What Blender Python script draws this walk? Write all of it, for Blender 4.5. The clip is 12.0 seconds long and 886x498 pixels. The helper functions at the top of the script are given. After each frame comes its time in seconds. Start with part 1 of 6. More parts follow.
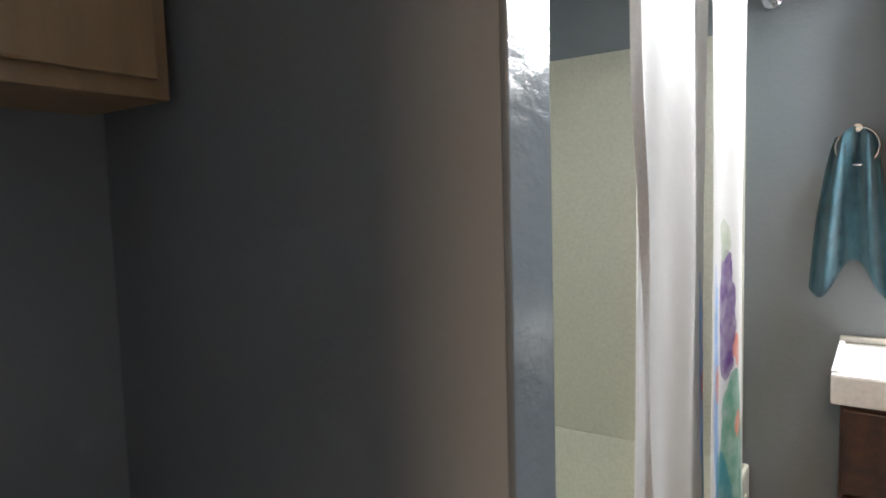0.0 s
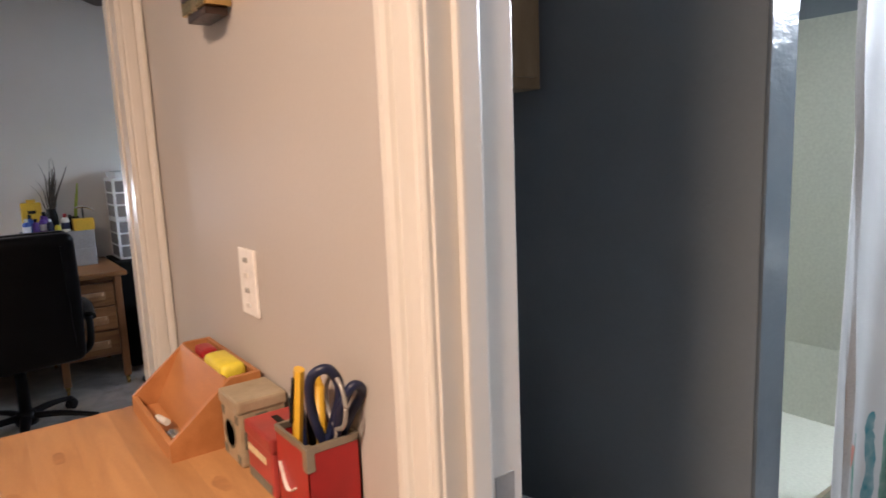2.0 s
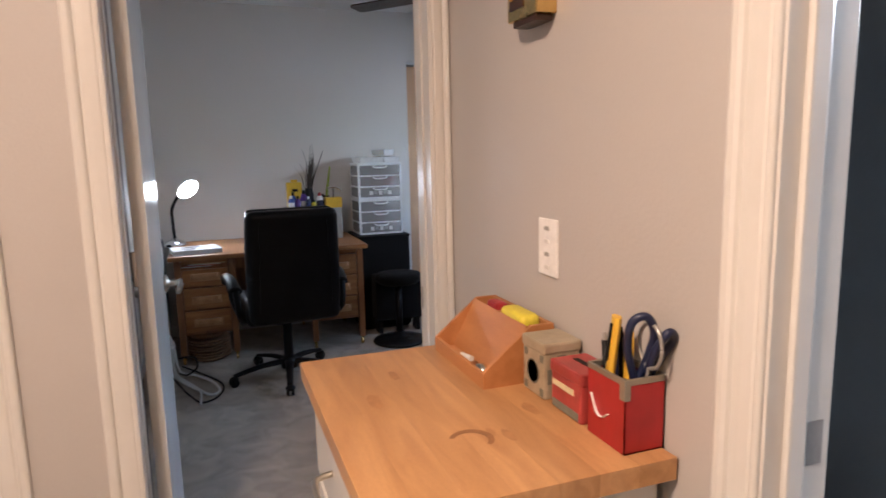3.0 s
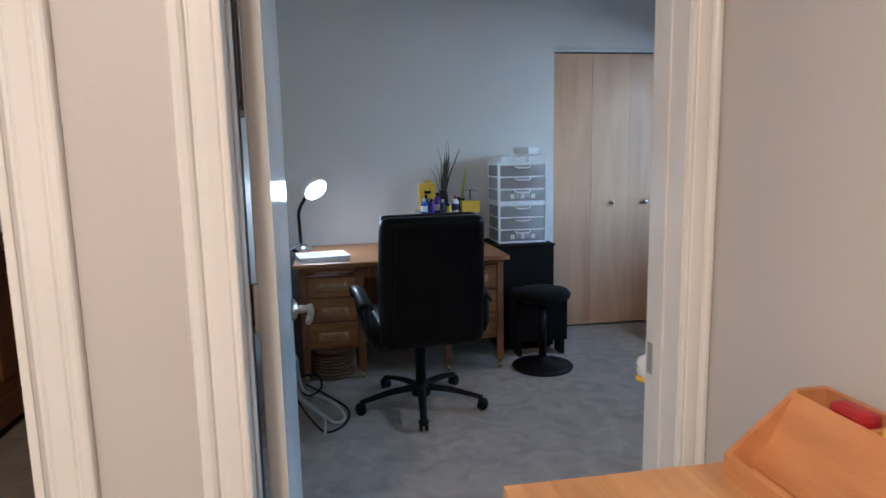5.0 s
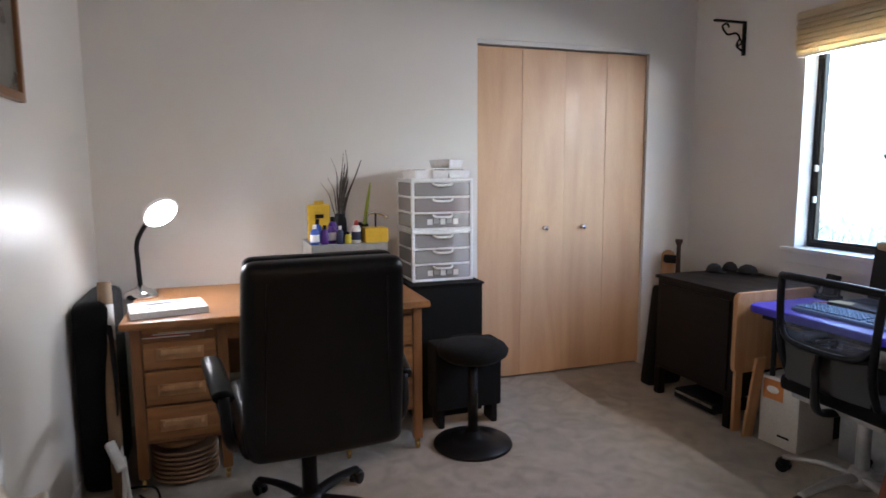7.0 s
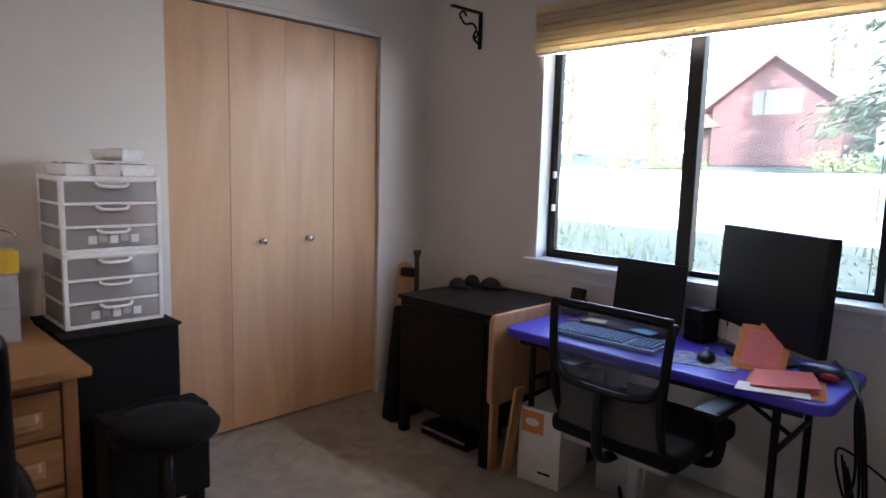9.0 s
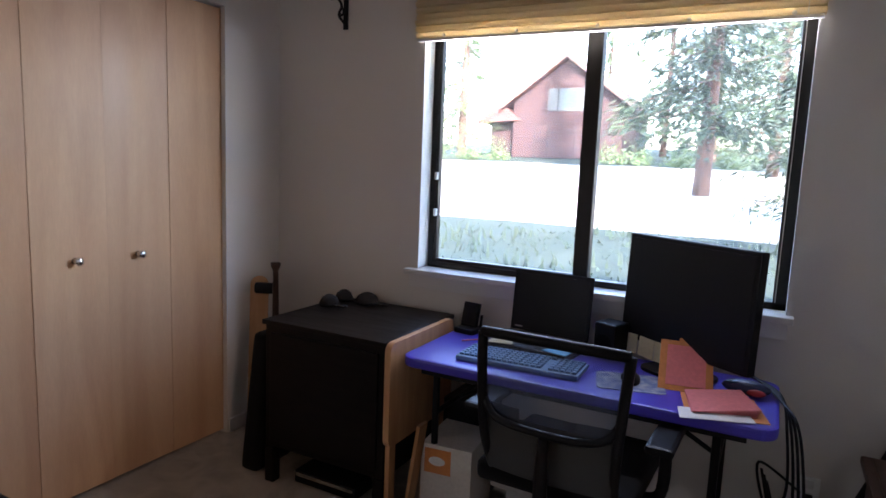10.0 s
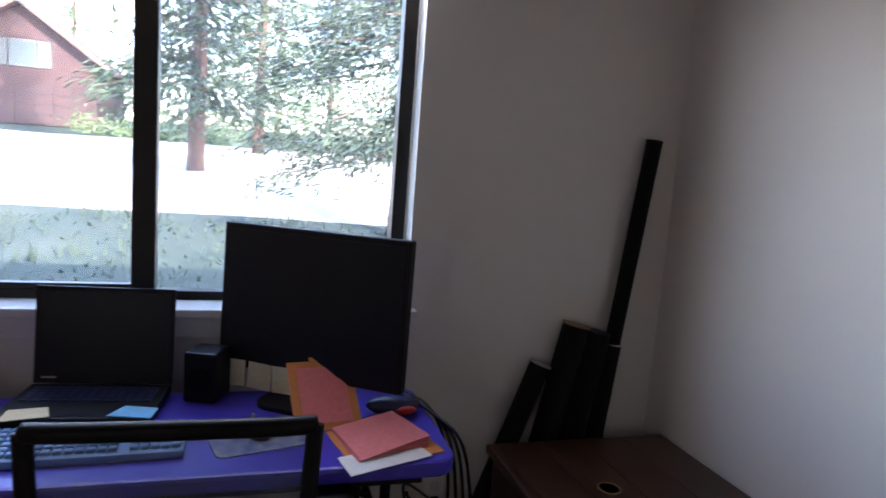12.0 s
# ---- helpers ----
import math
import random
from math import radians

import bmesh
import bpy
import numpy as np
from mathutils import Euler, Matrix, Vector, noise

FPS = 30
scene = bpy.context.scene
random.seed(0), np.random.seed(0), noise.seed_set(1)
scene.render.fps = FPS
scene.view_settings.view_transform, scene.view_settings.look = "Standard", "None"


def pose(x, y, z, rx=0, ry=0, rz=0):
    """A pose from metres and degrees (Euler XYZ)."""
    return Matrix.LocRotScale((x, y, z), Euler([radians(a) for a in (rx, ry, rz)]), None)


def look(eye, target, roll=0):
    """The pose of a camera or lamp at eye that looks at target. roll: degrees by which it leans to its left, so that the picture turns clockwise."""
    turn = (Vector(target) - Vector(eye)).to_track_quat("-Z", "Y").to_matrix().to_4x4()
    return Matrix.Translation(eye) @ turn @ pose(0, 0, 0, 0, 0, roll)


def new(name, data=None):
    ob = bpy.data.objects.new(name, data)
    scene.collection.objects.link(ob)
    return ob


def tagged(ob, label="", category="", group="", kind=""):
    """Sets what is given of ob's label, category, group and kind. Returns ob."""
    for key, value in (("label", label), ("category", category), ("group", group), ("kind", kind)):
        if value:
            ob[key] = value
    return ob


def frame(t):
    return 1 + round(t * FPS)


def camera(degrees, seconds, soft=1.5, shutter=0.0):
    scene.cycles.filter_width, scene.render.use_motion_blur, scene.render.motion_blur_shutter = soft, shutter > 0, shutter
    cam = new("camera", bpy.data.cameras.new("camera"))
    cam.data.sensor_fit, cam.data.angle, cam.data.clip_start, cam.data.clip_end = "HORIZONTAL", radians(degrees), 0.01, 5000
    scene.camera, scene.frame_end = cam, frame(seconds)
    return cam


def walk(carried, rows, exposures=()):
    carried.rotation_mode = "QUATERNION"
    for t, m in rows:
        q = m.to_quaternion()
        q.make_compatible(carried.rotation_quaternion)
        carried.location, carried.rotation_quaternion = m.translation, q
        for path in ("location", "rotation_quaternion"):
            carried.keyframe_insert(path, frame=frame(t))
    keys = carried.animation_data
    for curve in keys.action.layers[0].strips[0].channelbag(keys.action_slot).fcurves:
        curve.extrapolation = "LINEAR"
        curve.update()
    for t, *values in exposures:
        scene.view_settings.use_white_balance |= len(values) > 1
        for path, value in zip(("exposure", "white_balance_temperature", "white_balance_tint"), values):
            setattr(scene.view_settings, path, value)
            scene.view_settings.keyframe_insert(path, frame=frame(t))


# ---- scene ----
cam = camera(69.8, 12.0, shutter=0.2)
PATH = [
    (0, (0.233, 0.295, 1.338), (-0.905, 1.932, 1.182), -1.6),
    (0.5, (0.253, 0.118, 1.334), (-1.018, 1.656, 1.197), -1.7),
    (1, (0.307, -0.096, 1.332), (-1.000, 1.407, 1.152), -2.0),
    (1.5, (0.465, -0.253, 1.356), (-0.996, 1.075, 1.039), -2.3),
    (2, (0.540, -0.398, 1.353), (-1.048, 0.781, 1.050), -2.3),
    (2.5, (0.566, -0.526, 1.34), (-1.168, 0.424, 1.037), -1.8),
    (3, (0.601, -0.654, 1.342), (-1.26, 0.014, 1.037), -1.3),
    (3.5, (0.531, -0.689, 1.342), (-1.394, -0.245, 1.035), -1.2),
    (5.3, (-0.215, -0.711, 1.333), (-2.166, -0.392, 1.034), -1.0),
    (5.5, (-0.374, -0.664, 1.335), (-2.327, -0.357, 1.037), -0.9),
    (6, (-0.640, -0.635, 1.302), (-2.597, -0.302, 1.046), -1.0),
    (6.5, (-0.820, -0.625, 1.299), (-2.747, -0.148, 1.054), -0.9),
    (7, (-0.967, -0.554, 1.316), (-2.84, 0.099, 1.065), -0.3),
    (7.5, (-1.122, -0.465, 1.311), (-2.908, 0.398, 1.059), 0.3),
    (9.3, (-1.809, -0.193, 1.337), (-3.067, 1.34, 1.079), 1.8),
    (9.5, (-1.917, -0.159, 1.364), (-3.068, 1.455, 1.101), 2.0),
    (10, (-2.168, -0.109, 1.369), (-3.085, 1.648, 1.1), 2.3),
    (10.5, (-2.377, -0.083, 1.371), (-3.022, 1.789, 1.089), 1.9),
    (11, (-2.483, 0.018, 1.371), (-2.753, 1.976, 1.067), 3.0),
    (11.5, (-2.539, 0.285, 1.368), (-2.401, 2.255, 1.053), 3.6),
    (12, (-2.576, 0.524, 1.325), (-2.001, 2.423, 1.071), 4.3),
]
EXPOSURE = [
    (0.0, 4.3, 6600, 12), (0.5, 4.9, 6700, 12), (1.0, 4.7, 6600, 12), (1.5, 4.45, 6100, 12), (2.5, 4.35, 5800, 12), (3.7, 4.4, 5300, 12), (5.3, 4.55, 4900, 3),
    (6.5, 5.0, 5900, 11), (7.7, 5.0, 6500, 18), (9.3, 4.35, 6500, 20), (10.5, 4.15, 6300, 22), (12.0, 4.0, 6400, 23),
]
walk(cam, [(t, look(eye, target, roll)) for t, eye, target, roll in PATH], EXPOSURE)

SKY, SUN, HALL_W, BATH_W, WINDOW_W, DESKLAMP, DOOR_RZ = 0.15, 2.2, 3.0, 2.8, 0.85, 4.0, 2.0

# ---------- world and light ----------
world = bpy.data.worlds.new("sky")
scene.world = world
world.use_nodes = True
wn = world.node_tree.nodes
sky = wn.new("ShaderNodeTexSky")
sky.sky_type, sky.sun_disc = "NISHITA", False
sky.sun_elevation, sky.sun_rotation = radians(27), radians(150)
wn["Background"].inputs["Strength"].default_value = SKY
world.node_tree.links.new(sky.outputs["Color"], wn["Background"].inputs["Color"])
sun = new("sun", bpy.data.lights.new("sun", "SUN"))
sun.data.energy, sun.data.angle, sun.data.color = SUN, radians(0.5), (1.0, 0.95, 0.87)
sun.matrix_world = look((10, -18, 10.7), (-2, 2.8, 0))


def area_lamp(name, at, to, size, watts, colour):
    ob = new(name, bpy.data.lights.new(name, "AREA"))
    ob.data.shape, ob.data.size, ob.data.energy, ob.data.color = "DISK", size, watts, colour
    ob.matrix_world = look(at, to)
    return ob


area_lamp("hall_bulb", (0.45, -1.25, 2.33), (0.45, -1.25, 0), 0.30, HALL_W, (1.0, 0.67, 0.43))
# strip lamp added below the roman shade to strengthen daylight from the window
sky_fill = area_lamp("window_sky_fill", (-2.855, 2.478, 1.872), (-2.855, 1.9, 1.80), 1.3, WINDOW_W, (0.90, 0.94, 1.0))
sky_fill.data.spread = radians(170)
sky_fill.data.shape, sky_fill.data.size, sky_fill.data.size_y = "RECTANGLE", 1.45, 0.035
area_lamp("bath_bulb", (0.48, 2.42, 2.02), (0.3, 1.3, 0.9), 0.25, BATH_W, (0.93, 0.97, 1.0))


# ---------- materials ----------
def mat(name, col, rough=0.5, metal=0.0, var=0.15, scale=5.0, bump=0.1, bscale=80.0, col2=None, stretch=(1, 1, 1), rand=0.0, sheen=0.0, rvar=0.12, dist=0.0, fine=0.08, bdist=0.004):
    m = bpy.data.materials.new(name)
    m.use_nodes = True
    nt = m.node_tree
    n, l = nt.nodes, nt.links
    b = n["Principled BSDF"]
    tc = n.new("ShaderNodeTexCoord")
    mp = n.new("ShaderNodeMapping")
    mp.inputs["Scale"].default_value = stretch
    l.new(tc.outputs["Object"], mp.inputs["Vector"])
    if rand:
        oi = n.new("ShaderNodeObjectInfo")
        mul = n.new("ShaderNodeVectorMath")
        mul.operation = "MULTIPLY"
        cx = n.new("ShaderNodeCombineXYZ")
        for k in range(3):
            l.new(oi.outputs["Random"], cx.inputs[k])
        l.new(cx.outputs[0], mul.inputs[0])
        mul.inputs[1].default_value = (17.0, 31.0, 23.0)
        l.new(mul.outputs[0], mp.inputs["Location"])
    big = n.new("ShaderNodeTexNoise")
    big.inputs["Scale"].default_value = scale
    big.inputs["Detail"].default_value = 5
    big.inputs["Distortion"].default_value = dist
    small = n.new("ShaderNodeTexNoise")
    small.inputs["Scale"].default_value = bscale
    small.inputs["Detail"].default_value = 4
    l.new(mp.outputs[0], big.inputs["Vector"])
    l.new(mp.outputs[0], small.inputs["Vector"])
    ramp = n.new("ShaderNodeValToRGB")
    c2 = col2 or tuple(min(1.0, c * (1 + var)) for c in col)
    c1 = col if col2 else tuple(c * (1 - var) for c in col)
    ramp.color_ramp.elements[0].position, ramp.color_ramp.elements[0].color = 0.32, (*c1, 1)
    ramp.color_ramp.elements[1].position, ramp.color_ramp.elements[1].color = 0.68, (*c2, 1)
    l.new(big.outputs["Fac"], ramp.inputs["Fac"])
    hsv = n.new("ShaderNodeHueSaturation")
    l.new(ramp.outputs["Color"], hsv.inputs["Color"])
    mr = n.new("ShaderNodeMapRange")
    mr.inputs["To Min"].default_value, mr.inputs["To Max"].default_value = 1 - fine * 2, 1 + fine * 2
    l.new(small.outputs["Fac"], mr.inputs["Value"])
    if rand:
        ma = n.new("ShaderNodeMath")
        ma.operation = "MULTIPLY_ADD"
        l.new(oi.outputs["Random"], ma.inputs[0])
        ma.inputs[1].default_value, ma.inputs[2].default_value = rand, 1 - rand / 2
        mm = n.new("ShaderNodeMath")
        mm.operation = "MULTIPLY"
        l.new(ma.outputs[0], mm.inputs[0])
        l.new(mr.outputs[0], mm.inputs[1])
        l.new(mm.outputs[0], hsv.inputs["Value"])
    else:
        l.new(mr.outputs[0], hsv.inputs["Value"])
    l.new(hsv.outputs["Color"], b.inputs["Base Color"])
    rr = n.new("ShaderNodeMapRange")
    rr.inputs["To Min"].default_value, rr.inputs["To Max"].default_value = max(0.02, rough - rvar), min(1, rough + rvar)
    l.new(big.outputs["Fac"], rr.inputs["Value"])
    l.new(rr.outputs[0], b.inputs["Roughness"])
    b.inputs["Metallic"].default_value = metal
    if sheen:
        b.inputs["Sheen Weight"].default_value = sheen
    if bump:
        bp = n.new("ShaderNodeBump")
        bp.inputs["Strength"].default_value, bp.inputs["Distance"].default_value = bump, bdist
        l.new(small.outputs["Fac"], bp.inputs["Height"])
        l.new(bp.outputs[0], b.inputs["Normal"])
    return m


def plain(name, col, rough=0.5, metal=0.0, **more):
    return mat(name, col, rough, metal, var=more.pop("var", 0.08), scale=more.pop("scale", 12), bump=more.pop("bump", 0.05), **more)


def glow(name, col, strength):
    m = bpy.data.materials.new(name)
    m.use_nodes = True
    b = m.node_tree.nodes["Principled BSDF"]
    b.inputs["Base Color"].default_value = (*col, 1)
    b.inputs["Emission Color"].default_value = (*col, 1)
    b.inputs["Emission Strength"].default_value = strength
    return m


def clear(name, col=(1, 1, 1), rough=0.0, alpha=0.12):
    m = bpy.data.materials.new(name)
    m.use_nodes = True
    nt = m.node_tree
    b = nt.nodes["Principled BSDF"]
    b.inputs["Base Color"].default_value = (*col, 1)
    b.inputs["Roughness"].default_value = rough
    b.inputs["Alpha"].default_value = alpha
    return m


PAINT = mat("grey_wall_paint", (0.69, 0.65, 0.60), 0.5, var=0.03, scale=1.2, bump=0.12, bscale=130, fine=0.012)
HALLP = mat("hall_wall_paint", (0.48, 0.455, 0.435), 0.5, var=0.03, scale=1.2, bump=0.12, bscale=130, fine=0.012)
BATHP = mat("slate_blue_satin_paint", (0.205, 0.23, 0.25), 0.36, var=0.06, scale=1.5, bump=0.25, bscale=70, fine=0.02, rvar=0.06)
WARPED = mat("slate_blue_textured_paint", (0.125, 0.15, 0.17), 0.22, var=0.06, scale=2.0, bump=0.28, bscale=16, fine=0.02, rvar=0.06, bdist=0.012, stretch=(1, 1, 1.6))
CEILP = mat("ceiling_paint", (0.80, 0.79, 0.77), 0.8, var=0.03, scale=2, bump=0.4, bscale=60, fine=0.02)
TRIM = mat("white_gloss_trim_paint", (0.66, 0.645, 0.615), 0.3, var=0.03, scale=3, bump=0.05, bscale=40, fine=0.015, rvar=0.05)
DOORP = mat("white_door_paint", (0.70, 0.70, 0.68), 0.22, var=0.03, scale=1.5, bump=0.08, bscale=45, fine=0.01, rvar=0.04)
CARPET = mat("beige_grey_carpet", (0.30, 0.25, 0.19), 0.95, scale=7.5, bump=1.0, bscale=260, col2=(0.47, 0.405, 0.32), fine=0.35, bdist=0.01, sheen=0.3, dist=1.2)
BIRCH = mat("pale_birch_veneer", (0.49, 0.285, 0.155), 0.42, scale=2.6, bump=0.05, bscale=90, col2=(0.60, 0.375, 0.215), stretch=(2.5, 2.5, 0.28), rand=0.1, fine=0.05, dist=0.8)
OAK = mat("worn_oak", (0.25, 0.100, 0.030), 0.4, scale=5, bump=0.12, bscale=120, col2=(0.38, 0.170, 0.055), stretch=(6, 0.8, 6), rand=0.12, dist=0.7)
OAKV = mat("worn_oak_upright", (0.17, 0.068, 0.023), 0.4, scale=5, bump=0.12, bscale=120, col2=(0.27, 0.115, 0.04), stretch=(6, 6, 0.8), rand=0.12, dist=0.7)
BUTCHER = mat("butcher_block", (0.40, 0.205, 0.08), 0.35, scale=4, bump=0.06, bscale=110, col2=(0.54, 0.30, 0.13), stretch=(0.9, 7, 7), rand=0.13, dist=0.8)
STAIN = mat("water_stain", (0.28, 0.125, 0.045), 0.4, scale=20, var=0.3)
PINE = mat("pine_wood", (0.42, 0.21, 0.085), 0.45, scale=4, bump=0.08, bscale=90, col2=(0.54, 0.30, 0.14), stretch=(6, 6, 0.8), rand=0.1)
BAMBOO = mat("orange_brown_ply", (0.40, 0.165, 0.055), 0.42, scale=4, bump=0.06, bscale=120, col2=(0.52, 0.24, 0.09), stretch=(1, 6, 6), rand=0.1)
REDWOOD = mat("red_brown_stained_wood", (0.105, 0.026, 0.012), 0.38, scale=4, bump=0.08, bscale=100, col2=(0.19, 0.055, 0.025), stretch=(6, 6, 0.8), rand=0.1)
CHESTW = mat("scuffed_dark_walnut", (0.022, 0.009, 0.005), 0.36, scale=4, bump=0.2, bscale=60, col2=(0.062, 0.025, 0.013), stretch=(6, 1.0, 6), rand=0.1, fine=0.2)
ESPRESSO = mat("espresso_laminate", (0.005, 0.0035, 0.003), 0.42, scale=6, bump=0.05, bscale=90, col2=(0.010, 0.007, 0.006), stretch=(1, 6, 6))
LEATHER = mat("black_leather", (0.0035, 0.0035, 0.004), 0.34, var=0.3, scale=9, bump=0.2, bscale=170, rvar=0.08)
BLACKP = mat("black_plastic", (0.007, 0.007, 0.008), 0.42, var=0.2, scale=8, bump=0.06)
BLACKF = mat("black_fabric", (0.004, 0.004, 0.0045), 0.95, var=0.3, scale=9, bump=0.5, bscale=300, sheen=0.03)
MATTE = mat("black_board", (0.006, 0.006, 0.006), 0.8, var=0.2, scale=6, bump=0.1)
BRONZE = mat("dark_bronze_aluminium", (0.018, 0.015, 0.013), 0.4, 0.5, var=0.2, scale=6, bump=0.03)
WHITEP = plain("white_plastic", (0.84, 0.84, 0.83), 0.4)
CHROME = mat("chrome", (0.75, 0.75, 0.74), 0.16, 1.0, var=0.05, scale=6, bump=0.0, rvar=0.05)
BRASS = mat("brass", (0.70, 0.48, 0.18), 0.25, 1.0, var=0.1, scale=10, bump=0.02)
SILVERP = mat("silver_grey_plastic", (0.36, 0.35, 0.34), 0.35, 0.4, var=0.06, scale=6, bump=0.03)
NICKEL = mat("satin_nickel", (0.62, 0.58, 0.50), 0.3, 1.0, var=0.06, scale=10, bump=0.02)
PURPLE = mat("purple_moulded_plastic", (0.058, 0.042, 0.45), 0.34, var=0.08, scale=5, bump=0.2, bscale=200, rvar=0.06)
REDT = mat("red_enamel_tin", (0.34, 0.016, 0.018), 0.35, var=0.12, scale=9, bump=0.1, bscale=40)
REDT2 = mat("faded_red_printed_tin", (0.36, 0.05, 0.045), 0.4, var=0.2, scale=16, bump=0.05)
TIN = mat("cream_printed_tin", (0.36, 0.30, 0.205), 0.4, 0.2, scale=26, bump=0.05, col2=(0.46, 0.40, 0.29))
INKG = plain("grey_green_print", (0.17, 0.17, 0.135), 0.5)
TINBASE = plain("tarnished_tin", (0.36, 0.33, 0.27), 0.4, 0.7)
YELLOWP = plain("yellow_plastic", (0.68, 0.42, 0.03), 0.4)
LEMON = plain("lemon_plastic", (0.72, 0.62, 0.05), 0.4)
PAPER = plain("white_paper", (0.72, 0.72, 0.70), 0.8, var=0.03)
CREAM = plain("cream_paper", (0.66, 0.58, 0.36), 0.8, var=0.05)
PINK = plain("pink_card", (0.72, 0.20, 0.20), 0.75, var=0.05)
ORANGEC = plain("orange_kraft_card", (0.60, 0.22, 0.06), 0.75, var=0.07)
NAVY = plain("navy_plastic", (0.010, 0.016, 0.055), 0.4)
BLUEK = plain("blue_grey_keys", (0.12, 0.24, 0.42), 0.5)
BLUEP = plain("blue_plastic", (0.04, 0.10, 0.42), 0.4)
VIOLET = plain("violet_plastic", (0.09, 0.025, 0.24), 0.35)
SKYN = plain("pale_blue_note", (0.14, 0.42, 0.66), 0.8)
SCREEN = mat("dark_matt_screen", (0.010, 0.010, 0.011), 0.33, var=0.1, scale=2, bump=0.0, rvar=0.04)
TUBW = mat("ivory_acrylic", (0.56, 0.56, 0.475), 0.25, var=0.02, scale=2, bump=0.02, rvar=0.04)
PORCELAIN = mat("white_porcelain", (0.74, 0.74, 0.71), 0.12, var=0.02, scale=2, bump=0.0, rvar=0.03)
TERRY = mat("teal_terry_towel", (0.12, 0.30, 0.38), 0.95, var=0.25, scale=14, bump=1.0, bscale=220, sheen=0.5, bdist=0.008)
LINERM = mat("white_polyester", (0.66, 0.645, 0.63), 0.5, var=0.03, scale=3, bump=0.05, bscale=160)
CABW = mat("tan_oak_cabinet", (0.28, 0.19, 0.105), 0.45, scale=4, bump=0.06, bscale=90, col2=(0.36, 0.25, 0.145), stretch=(5, 5, 0.8), rand=0.08)
BLINDM = mat("woven_bamboo_shade", (0.60, 0.50, 0.33), 0.7, scale=14, bump=0.5, bscale=120, col2=(0.76, 0.67, 0.49), stretch=(0.4, 3, 9), fine=0.15)
HAIR = mat("brown_fur_felt", (0.012, 0.008, 0.006), 0.95, var=0.4, scale=14, bump=0.8, bscale=160)
TANFELT = mat("tan_felt", (0.30, 0.20, 0.11), 0.95, var=0.2, scale=14, bump=0.6, bscale=160, sheen=0.3)
FEATHER = mat("barred_dark_feather", (0.012, 0.010, 0.009), 0.6, scale=30, bump=0.3, col2=(0.09, 0.06, 0.035), stretch=(1, 1, 3))
GREENF = plain("lime_feather", (0.40, 0.52, 0.06), 0.6, var=0.2)
GREYC = plain("grey_cardboard", (0.34, 0.34, 0.33), 0.7)
KRAFT = plain("brown_cardboard", (0.27, 0.17, 0.095), 0.8, var=0.15)
LINENB = mat("white_printed_carton", (0.62, 0.58, 0.52), 0.7, scale=6, bump=0.05, col2=(0.70, 0.67, 0.61))
GREYBAG = mat("grey_nylon_bag", (0.12, 0.12, 0.12), 0.6, var=0.3, scale=20, bump=0.5, bscale=90)
GLASS = clear("window_glass", (0.9, 0.95, 1.0), 0.0, 0.05)
# a small translucent share lays a pale blue haze over the view outside
gt = GLASS.node_tree
view_haze = gt.nodes.new("ShaderNodeBsdfTranslucent")
view_haze.inputs["Color"].default_value = (0.80, 0.92, 1.0, 1)
gmix = gt.nodes.new("ShaderNodeMixShader")
gmix.inputs[0].default_value = 0.018
gt.links.new(gt.nodes["Principled BSDF"].outputs[0], gmix.inputs[1])
gt.links.new(view_haze.outputs[0], gmix.inputs[2])
gt.links.new(gmix.outputs[0], gt.nodes["Material Output"].inputs["Surface"])
# the woven shade lets some daylight through
bt = BLINDM.node_tree
through_weave = bt.nodes.new("ShaderNodeBsdfTranslucent")
through_weave.inputs["Color"].default_value = (0.85, 0.72, 0.48, 1)
bmix = bt.nodes.new("ShaderNodeMixShader")
bmix.inputs[0].default_value = 0.45
bt.links.new(bt.nodes["Principled BSDF"].outputs[0], bmix.inputs[1])
bt.links.new(through_weave.outputs[0], bmix.inputs[2])
bt.links.new(bmix.outputs[0], bt.nodes["Material Output"].inputs["Surface"])
CLEARP = clear("clear_drawer_plastic", (0.42, 0.40, 0.40), 0.3, 0.45)
# black mesh tinted blue for the table and window light showing through it
MESHB = clear("blue_tinted_black_mesh", (0.11, 0.14, 0.22), 0.7, 0.46)
MESHD = clear("dense_black_mesh", (0.045, 0.045, 0.042), 0.8, 0.86)
LAMPON = glow("lamp_diffuser", (0.95, 0.98, 1.0), DESKLAMP)
FIXT = glow("frosted_shade", (1.0, 0.8, 0.6), 0.5)


for soft_black in (LEATHER, BLACKP, BLACKF, MATTE, ESPRESSO, SCREEN):
    soft_black.node_tree.nodes["Principled BSDF"].inputs["Specular IOR Level"].default_value = 0.17

ESPRESSO.node_tree.nodes["Principled BSDF"].inputs["Specular IOR Level"].default_value = 0.14

# ---------- helpers for meshes ----------
ROOT = {}


def thing(name, at, label, category, group="", rz=0.0, kind=""):
    ob = new(name)
    ob.empty_display_size = 0.05
    ob.matrix_world = pose(*at, 0, 0, rz)
    ROOT[ob] = pose(*at, 0, 0, rz)
    return tagged(ob, label, category, group, kind)


def part(name, bm, material, parent=None, label="", world=True, smooth=False):
    if parent is not None and world:
        bm.transform(ROOT[parent].inverted())
    bmesh.ops.recalc_face_normals(bm, faces=bm.faces)
    me = bpy.data.meshes.new(name)
    bm.to_mesh(me)
    bm.free()
    me.materials.append(material)
    if smooth:
        me.polygons.foreach_set("use_smooth", [True] * len(me.polygons))
    ob = new(name, me)
    if parent is not None:
        ob.parent = parent
        ROOT[ob] = ROOT[parent]
    if label:
        ob["label"] = label
    return ob


